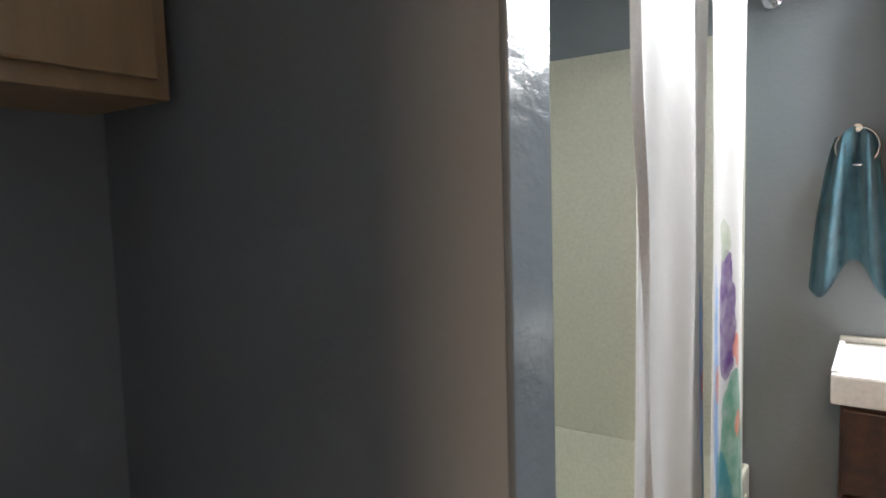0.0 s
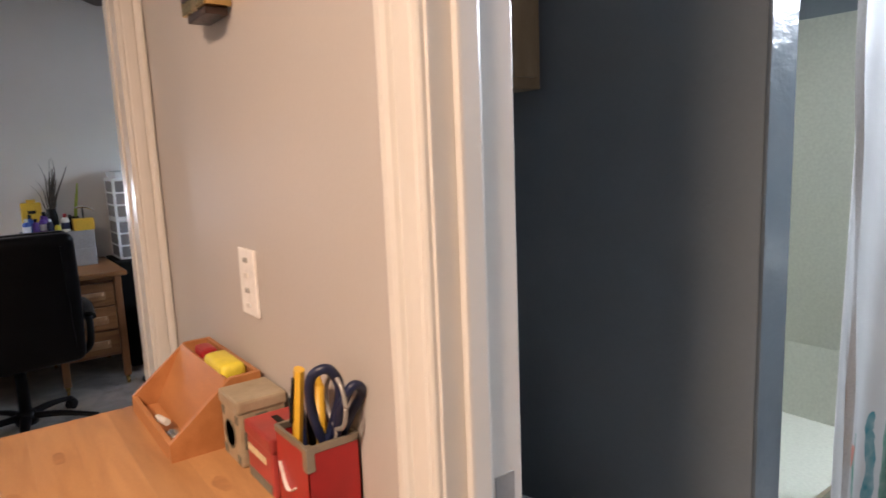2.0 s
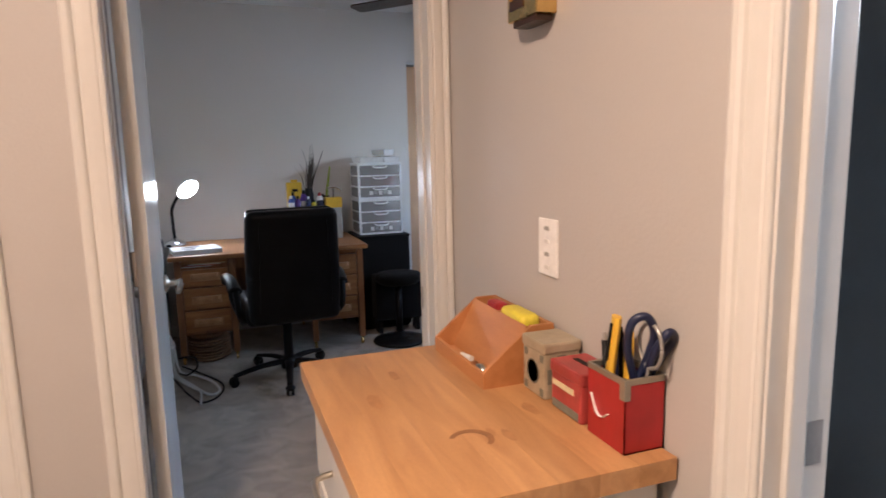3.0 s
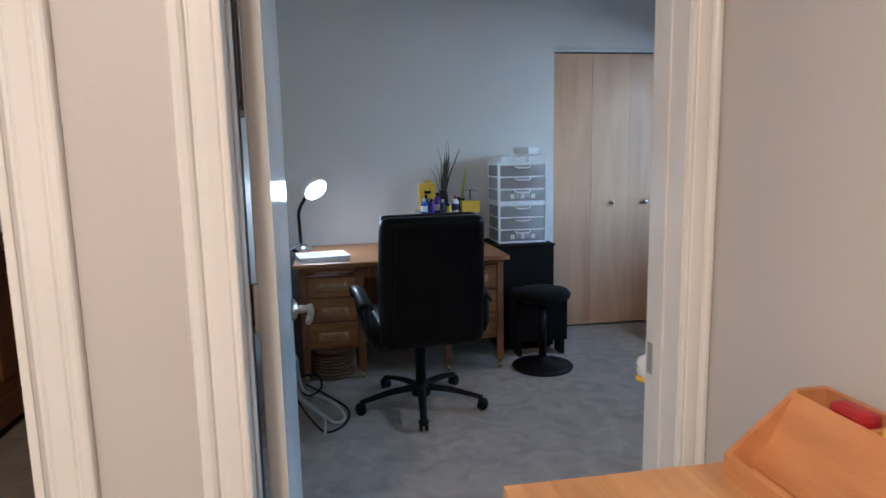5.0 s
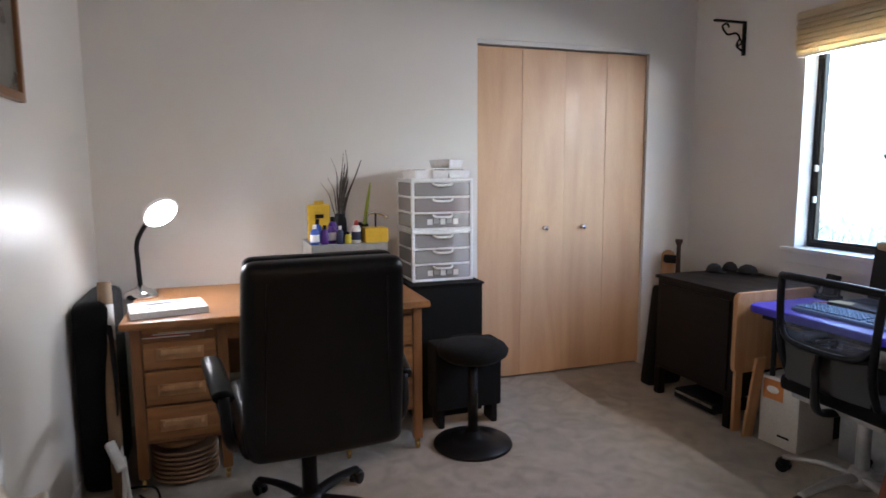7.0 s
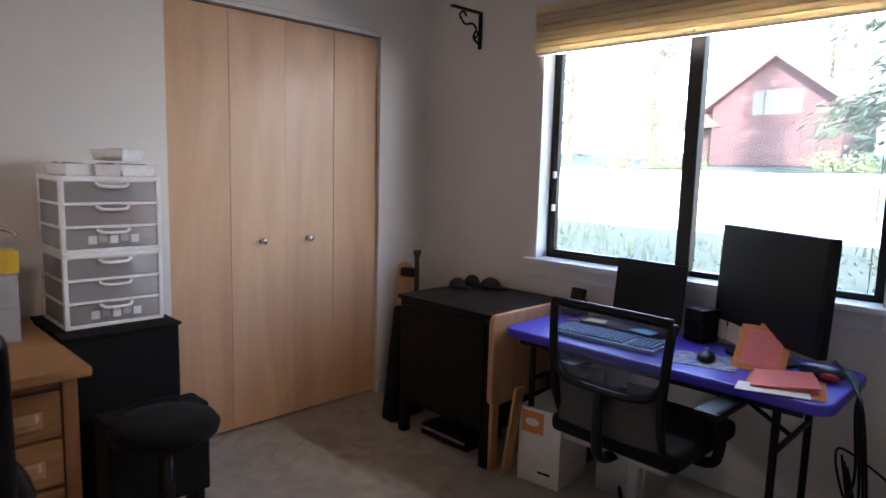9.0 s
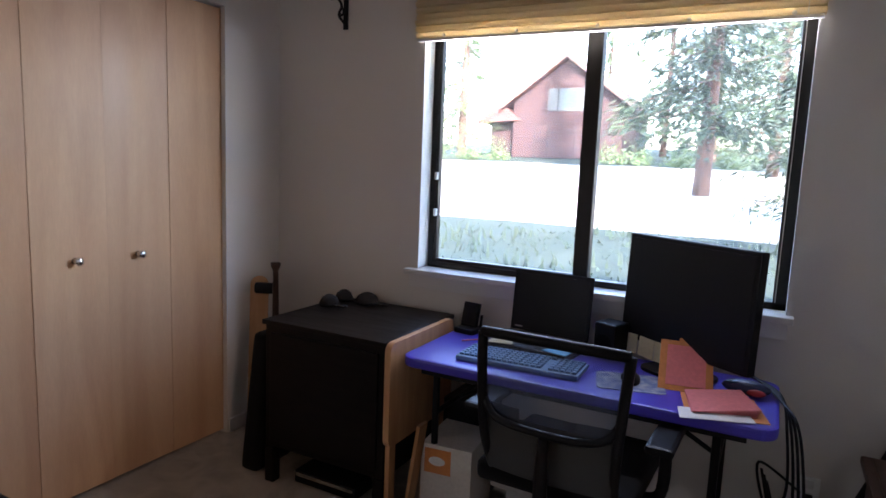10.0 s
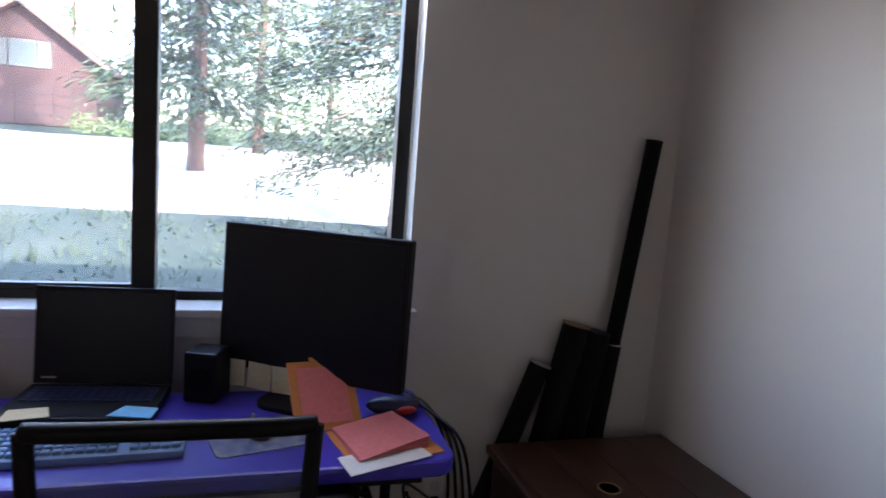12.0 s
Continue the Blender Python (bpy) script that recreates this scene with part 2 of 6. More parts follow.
def solid(name, bm, material, label, category, kind="", group="", smooth=False):
    """A thing of one mesh, with its origin at its base."""
    lo = [min(v.co[k] for v in bm.verts) for k in range(3)]
    hi = [max(v.co[k] for v in bm.verts) for k in range(3)]
    c = Vector(((lo[0] + hi[0]) / 2, (lo[1] + hi[1]) / 2, lo[2]))
    bm.transform(Matrix.Translation(-c))
    ob = part(name, bm, material, smooth=smooth)
    ob.location = c
    return tagged(ob, label, category, group, kind)


def struct(name, bm, material, label="", smooth=False):
    ob = part(name, bm, material, smooth=smooth)
    ROOT[ob] = Matrix()
    return tagged(ob, label, kind="structure")


def B(x0, x1, y0, y1, z0, z1, bev=0.0, bm=None, seg=2):
    t = bmesh.new()
    bmesh.ops.create_cube(t, size=1)
    bmesh.ops.scale(t, vec=(abs(x1 - x0), abs(y1 - y0), abs(z1 - z0)), verts=t.verts)
    bmesh.ops.translate(t, vec=((x0 + x1) / 2, (y0 + y1) / 2, (z0 + z1) / 2), verts=t.verts)
    if bev:
        bmesh.ops.bevel(t, geom=list(t.edges), offset=bev, segments=seg, affect="EDGES", profile=0.6)
    return join(bm, t)


def join(bm, t):
    if bm is None:
        return t
    me = bpy.data.meshes.new("tmp")
    t.to_mesh(me)
    t.free()
    bm.from_mesh(me)
    bpy.data.meshes.remove(me)
    return bm


def C(p0, p1, r0, r1=None, seg=20, bm=None, bev=0.0):
    p0, p1 = Vector(p0), Vector(p1)
    t = bmesh.new()
    d = p1 - p0
    bmesh.ops.create_cone(t, cap_ends=True, segments=seg, radius1=r0, radius2=r0 if r1 is None else r1, depth=d.length)
    if bev:
        bmesh.ops.bevel(t, geom=[e for e in t.edges if len(e.link_faces) == 2 and any(len(f.verts) > 4 for f in e.link_faces)], offset=bev, segments=2, affect="EDGES", profile=0.6)
    t.transform(Matrix.Translation((p0 + p1) / 2) @ d.to_track_quat("Z", "Y").to_matrix().to_4x4())
    return join(bm, t)


def S(c, r, bm=None, seg=16, rot=None):
    """A rounded blob with three radii."""
    t = bmesh.new()
    bmesh.ops.create_uvsphere(t, u_segments=seg, v_segments=max(8, seg // 2), radius=1)
    r = (r, r, r) if isinstance(r, (int, float)) else r
    m = Matrix.Translation(c) @ (rot or Matrix()) @ Matrix.Diagonal((*r, 1))
    t.transform(m)
    return join(bm, t)


def lathe(c, prof, seg=24, bm=None):
    """prof: (radius, z) pairs, turned about the upright line through c."""
    t = bmesh.new()
    rings = []
    for r, z in prof:
        rings.append([t.verts.new((c[0] + r * math.cos(a), c[1] + r * math.sin(a), c[2] + z)) for a in (2 * math.pi * k / seg for k in range(seg))])
    for a, b in zip(rings, rings[1:]):
        for k in range(seg):
            t.faces.new((a[k], a[(k + 1) % seg], b[(k + 1) % seg], b[k]))
    t.faces.new(rings[0])
    t.faces.new(rings[-1])
    return join(bm, t)


def smooth_path(pts, n=8):
    pts = [Vector(p) for p in pts]
    out = []
    for i in range(len(pts) - 1):
        a, b, c, d = pts[max(i - 1, 0)], pts[i], pts[i + 1], pts[min(i + 2, len(pts) - 1)]
        for k in range(n):
            u = k / n
            out.append(0.5 * ((2 * b) + (c - a) * u + (2 * a - 5 * b + 4 * c - d) * u * u + (3 * b - a - 3 * c + d) * u ** 3))
    return out + [pts[-1]]


def tube(pts, r, seg=8, bm=None, n=8, flat=1.0, taper=None):
    """A round bar along a smooth line."""
    p = smooth_path(pts, n)
    t = bmesh.new()
    rings = []
    up = Vector((0.13, 0.21, 1)).normalized()
    for i, q in enumerate(p):
        d = (p[min(i + 1, len(p) - 1)] - p[max(i - 1, 0)]).normalized()
        s = d.cross(up)
        s = s.normalized() if s.length > 1e-4 else Vector((1, 0, 0))
        w = s.cross(d)
        rad = r if taper is None else r + (taper - r) * i / (len(p) - 1)
        rings.append([t.verts.new(q + rad * (math.cos(a) * s + flat * math.sin(a) * w)) for a in (2 * math.pi * k / seg for k in range(seg))])
    for a, b in zip(rings, rings[1:]):
        for k in range(seg):
            t.faces.new((a[k], a[(k + 1) % seg], b[(k + 1) % seg], b[k]))
    t.faces.new(rings[0])
    t.faces.new(rings[-1])
    return join(bm, t)


def slab(pts, z0, z1, bev=0.0, bm=None):
    """An upright prism over an outline in plan."""
    t = bmesh.new()
    f = t.faces.new([t.verts.new((x, y, z0)) for x, y in pts])
    g = bmesh.ops.extrude_face_region(t, geom=[f])
    bmesh.ops.translate(t, vec=(0, 0, z1 - z0), verts=[v for v in g["geom"] if isinstance(v, bmesh.types.BMVert)])
    if bev:
        bmesh.ops.bevel(t, geom=list(t.edges), offset=bev, segments=2, affect="EDGES", profile=0.6)
    return join(bm, t)


def rounded(x0, x1, y0, y1, r, n=6):
    out = []
    for cx, cy, a0 in ((x1 - r, y1 - r, 0), (x0 + r, y1 - r, 90), (x0 + r, y0 + r, 180), (x1 - r, y0 + r, 270)):
        out += [(cx + r * math.cos(radians(a0 + 90 * k / n)), cy + r * math.sin(radians(a0 + 90 * k / n))) for k in range(n + 1)]
    return out


def casing(bm, axis, at, u0, u1, z0, z1, out):
    """A moulded length of door casing on a wall; axis is the wall's normal, out its sign, u0 the opening's edge, u1 the outer edge."""
    w = u1 - u0
    prof = ((0.0, 0.0), (0.0, 0.008), (0.03, 0.0105), (0.10, 0.011), (0.15, 0.0095), (0.20, 0.0115), (0.42, 0.0125), (0.58, 0.012), (0.63, 0.0095),
            (0.66, 0.0095), (0.70, 0.015), (0.78, 0.018), (0.90, 0.0185), (0.97, 0.0165), (1.0, 0.012), (1.0, 0.0))
    t = bmesh.new()
    ends = []
    for z in (z0, z1):
        ends.append([t.verts.new((at + out * d, u0 + w * u, z) if axis == "x" else (u0 + w * u, at + out * d, z)) for u, d in prof])
    n = len(prof)
    for k in range(n):
        t.faces.new((ends[0][k], ends[0][(k + 1) % n], ends[1][(k + 1) % n], ends[1][k]))
    t.faces.new(ends[0])
    t.faces.new(ends[1])
    return join(bm, t)


# ---------- the shell ----------
CH = 2.44
HX, HT = -1.06, -1.18
NY0, NY1 = -0.03, 0.075
struct("floor", B(-5.3, 2.4, -4.6, 2.6, -0.12, 0.0), CARPET, "worn beige-grey cut-pile carpet")
bath_floor = struct("floor_bath", B(-1.015, 1.35, 0.03, 2.6, 0.0, 0.006), plain("bath_vinyl", (0.32, 0.31, 0.29), 0.4), "pale vinyl bathroom floor")
struct("ceiling", B(-5.3, 2.4, -4.6, 2.6, CH, CH + 0.12), CEILP, "white textured ceiling")
struct("wall_closet", B(-4.60, -4.47, -1.19, 0.885, 0, CH, bm=B(-4.60, -4.47, 2.07, 2.43, 0, CH, bm=B(-4.60, -4.47, 0.885, 2.07, 2.06, CH))), PAINT, "light grey painted wall with closet opening")
struct("wall_closet_back", B(-5.3, -5.2, 0.6, 2.43, 0, CH, bm=B(-5.2, -4.6, 0.6, 0.7, 0, CH)), PAINT)
WX0, WX1, WZ0, WZ1 = -3.625, -2.10, 0.875, 2.03
w = B(-5.3, WX0, 2.43, 2.60, 0, CH)
B(WX1, -1.06, 2.43, 2.60, 0, CH, bm=w)
B(WX0, WX1, 2.43, 2.60, 0, WZ0, bm=w)
B(WX0, WX1, 2.43, 2.60, WZ1, CH, bm=w)
struct("wall_window", w, PAINT, "light grey painted wall with window opening")
struct("wall_office_south", B(-4.60, HT, -1.19, -1.15, 0, CH), PAINT, "light grey painted wall")
w = B(HT, HX, -0.082, NY0, 0, CH)
B(HT, HX, -0.876, -0.082, 2.06, CH, bm=w)
B(HT, HX, -1.19, -0.876, 0, CH, bm=w)
B(HT, HX, -1.96, -1.19, 2.06, CH, bm=w)
B(HT, HX, -2.2, -1.96, 0, CH, bm=w)
struct("wall_doors", w, HALLP, "hall wall with two doorways")
struct("wall_office_east", B(HT, -1.12, NY0, 2.43, 0, CH), PAINT, "light grey painted wall")
JX = 0.02
w = B(-1.12, JX, NY0, 0.03, 0, CH)
B(JX, 0.80, NY0, 0.03, 2.06, CH, bm=w)
B(0.80, 2.4, NY0, 0.03, 0, CH, bm=w)
struct("wall_hall_north", w, HALLP, "warm grey painted hall wall")
w = B(-1.015, JX, 0.03, NY1, 0, CH)
B(JX, 0.80, 0.03, NY1, 2.06, CH, bm=w)
B(0.80, 1.35, 0.03, NY1, 0, CH, bm=w)
struct("wall_bath_south", w, BATHP, "slate blue painted bathroom wall")
struct("wall_bath_west", B(-1.12, -1.015, 0.03, 2.6, 0, CH), BATHP, "slate blue painted bathroom wall")
struct("wall_bath_north", B(-1.12, 1.35, 2.6, 2.72, 0, CH), BATHP, "slate blue painted bathroom wall")
struct("wall_bath_east", B(1.35, 1.45, 0.03, 2.6, 0, CH), BATHP, "slate blue painted bathroom wall")
struct("wall_partition", B(-1.015, -0.135, 0.95, 1.065, 0, CH), BATHP, "slate blue partition beside the tub")
struct("partition_end", B(-0.135, -0.125, 0.95, 1.065, 0, CH, 0.003), WARPED, "glossy brush-marked slate blue wall end")
struct("wall_hall_east", B(2.3, 2.4, -2.2, NY0, 0, CH), HALLP)
struct("wall_hall_south", B(HX, 2.4, -2.3, -2.2, 0, CH), HALLP)
BEDP = mat("bedroom_paint", (0.36, 0.36, 0.40), 0.6, var=0.03, scale=1, bump=0.1, bscale=120, fine=0.01)
struct("wall_bedroom_west", B(-5.3, -5.2, -4.5, -1.19, 0, CH), BEDP, "blue-grey bedroom wall")
struct("wall_bedroom_south", B(-5.3, HT, -4.6, -4.5, 0, CH), BEDP)
struct("wall_bedroom_north", B(-5.2, -4.6, -1.25, -1.19, 0, CH), BEDP)
struct("wall_bedroom_east", B(HT, HX, -4.6, -2.3, 0, CH), BEDP)
# unseen outside shell and raised roof block, added to throw shade on the yard
struct("roof", B(-7.5, 7.0, -7.0, 3.1, CH + 0.14, CH + 0.3, bm=slab([(-7.5, -7.0), (7.0, -7.0), (7.0, 1.2), (-7.5, 1.2)], CH + 0.3, CH + 1.6)), plain("roof_shingle", (0.08, 0.075, 0.07), 0.9))

# door casings and jambs
t = bmesh.new()
casing(t, "x", HX, -0.084, NY0 - 0.001, 0, 2.115, 1)
casing(t, "x", HX, -0.866, -0.945, 0, 2.115, 1)
B(HX, HX + 0.015, -0.866, -0.084, 2.05, 2.115, 0.003, t)
struct("trim_office_door", t, TRIM, "white fluted door casing")
t = B(HT - 0.002, HX + 0.004, -0.088, -0.082, 0, 2.05, 0.002)
B(HT - 0.002, HX + 0.004, -0.876, -0.868, 0, 2.05, 0.002, t)
B(HT - 0.002, HX + 0.004, -0.868, -0.088, 2.035, 2.05, 0.002, t)
B(-1.145, -1.11, -0.093, -0.088, 0, 2.03, 0.002, t)
B(-1.145, -1.11, -0.868, -0.863, 0, 2.03, 0.002, t)
jamb = struct("door_frame_office", t, TRIM, "white painted door jamb with stop")
# dark rebate runs on past the jamb as filler, so the door gap stays dark
t = B(-1.200, -1.146, -0.878, -0.866, 0, 2.03, 0.001)
part("hinge_rebate", t, CHESTW, jamb, "bare dark-stained hinge rebate, its dark end closing the door gap")
part("strike_plate", B(-1.172, -1.142, -0.0895, -0.0875, 0.88, 0.945, 0.0008), SILVERP, jamb, "steel strike plate")
t = bmesh.new()
casing(t, "x", HX, -1.180, -1.108, 0, 2.115, 1)
B(HX, HX + 0.015, -1.97, -1.18, 2.05, 2.115, 0.003, t)
casing(t, "x", HX, -1.968, -2.04, 0, 2.115, 1)
B(HT - 0.002, HX + 0.004, -1.205, -1.19, 0, 2.05, 0.002, t)
B(HT - 0.002, HX + 0.004, -1.96, -1.945, 0, 2.05, 0.002, t)
struct("trim_bedroom_door", t, TRIM, "white fluted door casing")
t = bmesh.new()
casing(t, "y", NY0, JX + 0.012, JX - 0.058, 0, 2.115, -1)
casing(t, "y", NY0, 0.79, 0.86, 0, 2.115, -1)
B(JX, 0.80, NY0 - 0.015, NY0, 2.05, 2.115, 0.003, t)
struct("trim_bath_door", t, TRIM, "white fluted door casing")
t = B(JX, JX + 0.016, NY0 - 0.003, NY1 + 0.002, 0, 2.05, 0.002)
B(0.784, 0.80, NY0 - 0.003, NY1 + 0.002, 0, 2.05, 0.002, t)
B(JX + 0.016, 0.784, NY0 - 0.003, NY1 + 0.002, 2.035, 2.05, 0.002, t)
B(JX + 0.016, JX + 0.027, NY0 + 0.025, NY0 + 0.055, 0, 2.03, 0.004, t)
B(0.773, 0.784, NY0 + 0.025, NY0 + 0.055, 0, 2.03, 0.004, t)
jamb = struct("door_frame_bath", t, TRIM, "white painted door jamb with stop")
part("strike_plate", B(JX + 0.0155, JX + 0.0175, NY0 + 0.066, NY0 + 0.094, 0.93, 0.99, 0.0008), SILVERP, jamb, "steel strike plate")
t = B(-4.47, -4.458, 2.075, 2.43, 0, 0.07, 0.003)
B(-4.47, -4.458, -1.15, 0.88, 0, 0.07, 0.003, t)
B(-4.458, HT, 2.418, 2.43, 0, 0.07, 0.003, t)
B(HT - 0.012, HT, -0.09, 2.418, 0, 0.07, 0.003, t)
B(-4.458, HT, -1.15, -1.138, 0, 0.07, 0.003, t)
struct("baseboard", t, TRIM, "low white baseboard")

# ---------- office door ----------
d = thing("door_1", (HT, -0.856, 0.012), "white painted flush door standing open into the room", "door", rz=DOOR_RZ, kind="structure")
leaf = part("leaf", B(-0.745, -0.018, 0.0, 0.036, 0, 2.02, 0.003), DOORP, d, world=False)
for s, o in ((1, 0.036), (-1, 0.0)):
    k = part("door_handle", lathe((0, 0, 0), [(0.033, 0), (0.033, 0.005), (0.024, 0.013), (0.012, 0.018), (0.011, 0.045), (0.014, 0.050), (0.014, 0.058), (0.008, 0.062)]), NICKEL, leaf, "satin nickel door lever", world=False, smooth=True)
    k.matrix_local = pose(-0.685, o, 0.878, -90 * s, 0, 0)
    part("lever", tube([(0.0, 0, 0.052), (0.035, 0.002 * s, 0.056), (0.075, 0.006 * s, 0.052), (0.10, 0.012 * s, 0.048)], 0.011, 10, flat=0.75, taper=0.013), NICKEL, k, world=False, smooth=True)
for z in (0.18, 1.0, 1.8):
    part("hinge", C((-0.012, -0.004, z), (-0.012, -0.004, z + 0.09), 0.006, seg=10), NICKEL, d, "steel hinge", world=False)

# ---------- window ----------
win = thing("window_1", (-2.855, 2.52, WZ0), "dark bronze aluminium sliding window with two panes", "window", kind="structure")
FY0, FY1 = 2.52, 2.575
t = B(WX0, WX0 + 0.03, FY0, FY1, WZ0, WZ1, 0.003)
B(WX1 - 0.05, WX1, FY0, FY1, WZ0, WZ1, 0.003, t)
B(WX0, WX1, FY0, FY1, WZ0, WZ0 + 0.028, 0.003, t)
B(WX0, WX1, FY0, FY1, WZ1 - 0.03, WZ1, 0.003, t)
fr = part("window_frame", t, BRONZE, win)
part("mullion", B(-2.91, -2.845, 2.505, 2.56, WZ0 + 0.005, WZ1 - 0.005, 0.004), BRONZE, win)
t = B(WX0 + 0.03, WX0 + 0.045, FY0 + 0.004, FY1 - 0.02, WZ0 + 0.028, WZ1 - 0.03, 0.002)
B(WX0 + 0.045, -2.91, FY0 + 0.004, FY1 - 0.02, WZ0 + 0.028, WZ0 + 0.045, 0.002, t)
B(WX0 + 0.045, -2.91, FY0 + 0.004, FY1 - 0.02, WZ1 - 0.045, WZ1 - 0.03, 0.002, t)
sash = part("sash", t, BRONZE, win)
for z in (1.12, 1.29):
    part("latch", B(WX0 + 0.032, WX0 + 0.045, 2.505, FY0 + 0.004, z, z + 0.035, 0.003), WHITEP, win, "white plastic latch")
for x0, x1, y in ((WX0 + 0.03, -2.9, 2.55), (-2.86, WX1 - 0.04, 2.56)):
    p = part("pane", B(x0, x1, y, y + 0.003, WZ0 + 0.02, WZ1 - 0.02), GLASS, win)
    p.visible_shadow = False
t = B(WX0, WX0 + 0.004, 2.43, 2.52, WZ0, WZ1)
B(WX1 - 0.004, WX1, 2.43, 2.52, WZ0, WZ1, bm=t)
struct("trim_window_return", t, TRIM, "white window returns")
t = B(-3.675, -2.078, 2.385, 2.52, 0.852, 0.878, 0.005)
B(-3.66, -2.093, 2.413, 2.429, 0.79, 0.852, 0.003, t)
struct("window_sill", t, TRIM, "white painted wooden window sill with apron")
bl = thing("roman_shade", (-2.86, 2.40, 1.90), "woven beige bamboo shade drawn up above the window", "window shade")
for k in range(7):
    z = 1.905 + 0.026 * k
    part("fold", B(-3.645, -2.085, 2.378 - 0.006 * (k % 3), 2.428, z, z + 0.024, 0.008), BLINDM, bl)
part("headrail", B(-3.65, -2.08, 2.375, 2.43, 2.087, 2.125, 0.006), BLINDM, bl)
part("bottom_rail", B(-3.64, -2.09, 2.385, 2.41, 1.893, 1.905, 0.003), TRIM, bl)
for k in range(5):
    part("lift_ring", S((-3.5 + 0.33 * k, 2.372, 1.91), 0.008, seg=8), TRIM, bl)
part("cord", tube([(-2.14, 2.37, 2.1), (-2.14, 2.368, 1.5), (-2.143, 2.37, 0.93)], 0.0018, 6), TRIM, bl, "thin white pull cord")

# ---------- closet ----------
for k in range(4):
    y0 = 0.892 + k * 0.2945
    d = thing("closet_door", (-4.50, y0 + 0.147, 0.015), "plain birch veneer bifold closet panel", "closet door", "bifold closet panels", kind="structure")
    leaf = part("leaf", B(-4.53, -4.497 + (0.002 if k % 2 else 0), y0, y0 + 0.2935, 0.015, 2.025, 0.0012), BIRCH, d)
    if k in (1, 2):
        yk = y0 + (0.16 if k == 1 else 0.135)
        n = part("knob", lathe((0, 0, 0), [(0.014, 0), (0.008, 0.006), (0.007, 0.016), (0.016, 0.024), (0.017, 0.03), (0.010, 0.036)], 16), CHROME, leaf, "small chrome knob", world=False, smooth=True)
        n.matrix_world = pose(-4.495, yk, 0.945, 0, 90, 0)
        n.matrix_local = ROOT[d].inverted() @ pose(-4.495, yk, 0.945, 0, 90, 0)
struct("trim_closet", B(-4.53, -4.466, 0.885, 2.075, 2.033, 2.058, 0.002, B(-4.53, -4.468, 2.068, 2.073, 0, 2.05)), TRIM, "white closet track")

# ---------- writing desk ----------
DX0, DX1, DY0, DY1, DZ = -4.45, -3.66, -0.955, 0.325, 0.72
desk = thing("writing_desk", (-4.05, -0.31, 0), "old oak pedestal desk with wooden drawer pulls on brass casters", "desk")
part("desktop", B(DX0, DX1, DY0, DY1, DZ - 0.03, DZ, 0.008), OAK, desk)
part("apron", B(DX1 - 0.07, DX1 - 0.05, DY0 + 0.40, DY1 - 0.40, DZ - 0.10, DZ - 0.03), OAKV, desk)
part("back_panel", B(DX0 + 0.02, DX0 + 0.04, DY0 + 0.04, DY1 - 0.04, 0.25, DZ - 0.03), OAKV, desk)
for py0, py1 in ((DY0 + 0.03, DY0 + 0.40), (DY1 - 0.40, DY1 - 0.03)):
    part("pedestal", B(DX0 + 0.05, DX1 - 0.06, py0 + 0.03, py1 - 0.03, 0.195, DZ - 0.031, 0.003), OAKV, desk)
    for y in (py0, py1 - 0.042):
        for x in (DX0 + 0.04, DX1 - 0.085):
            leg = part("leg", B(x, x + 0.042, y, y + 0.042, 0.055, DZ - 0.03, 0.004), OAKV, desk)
            t = C((x + 0.021, y + 0.012, 0.022), (x + 0.021, y + 0.030, 0.022), 0.021, seg=16, bev=0.004)
            C((x + 0.021, y + 0.021, 0.03), (x + 0.021, y + 0.021, 0.06), 0.012, bm=t, seg=12)
            part("caster", t, BRASS, leg, "brass caster")
    part("pull_board", B(DX1 - 0.062, DX1 - 0.045, py0 + 0.046, py1 - 0.046, DZ - 0.055, DZ - 0.035, 0.002), OAK, desk)
    for k in range(3):
        z0 = 0.215 + k * 0.15
        drop = 0.028 if (k == 2 and py0 < -0.5) else 0.0
        dr = part("drawer", B(DX1 - 0.066, DX1 - 0.045, py0 + 0.046, py1 - 0.046, z0, z0 + 0.138 - drop, 0.004), OAK, desk)
        yc = (py0 + py1) / 2
        pull = slab([(DX1 - 0.046, yc - 0.085), (DX1 - 0.020, yc - 0.070), (DX1 - 0.020, yc + 0.070), (DX1 - 0.046, yc + 0.085)], z0 + 0.06, z0 + 0.085, 0.004)
        B(DX1 - 0.046, DX1 - 0.038, yc - 0.09, yc + 0.09, z0 + 0.035, z0 + 0.085, 0.003, pull)
        part("drawer_pull", pull, PINE, dr, "carved wooden drawer pull")
pap = thing("paper_stack", (-3.78, -0.74, 0.64), "loose papers and folders in an open top drawer", "papers")
for k in range(4):
    part("sheet", B(-3.99, -3.715, -0.88 + 0.02 * k, -0.70 + 0.03 * k, 0.641 + 0.006 * k, 0.645 + 0.006 * k), (PAPER, REDT2, PAPER, CREAM)[k], pap)
st = thing("basket_stack", (-3.83, -0.75, 0), "stacked brown wicker baskets under the desk", "basket")
for k in range(7):
    part("basket", lathe((-3.83, -0.75, 0.02 * k), [(0.10, 0), (0.135, 0.018), (0.138, 0.026), (0.126, 0.026), (0.09, 0.006)], 24), KRAFT, st, smooth=True)
solid("wicker_bundle", S((-3.83, -0.76, 0.165), (0.09, 0.11, 0.03)), KRAFT, "dark crumpled bundle on stacked baskets", "bundle", smooth=True)

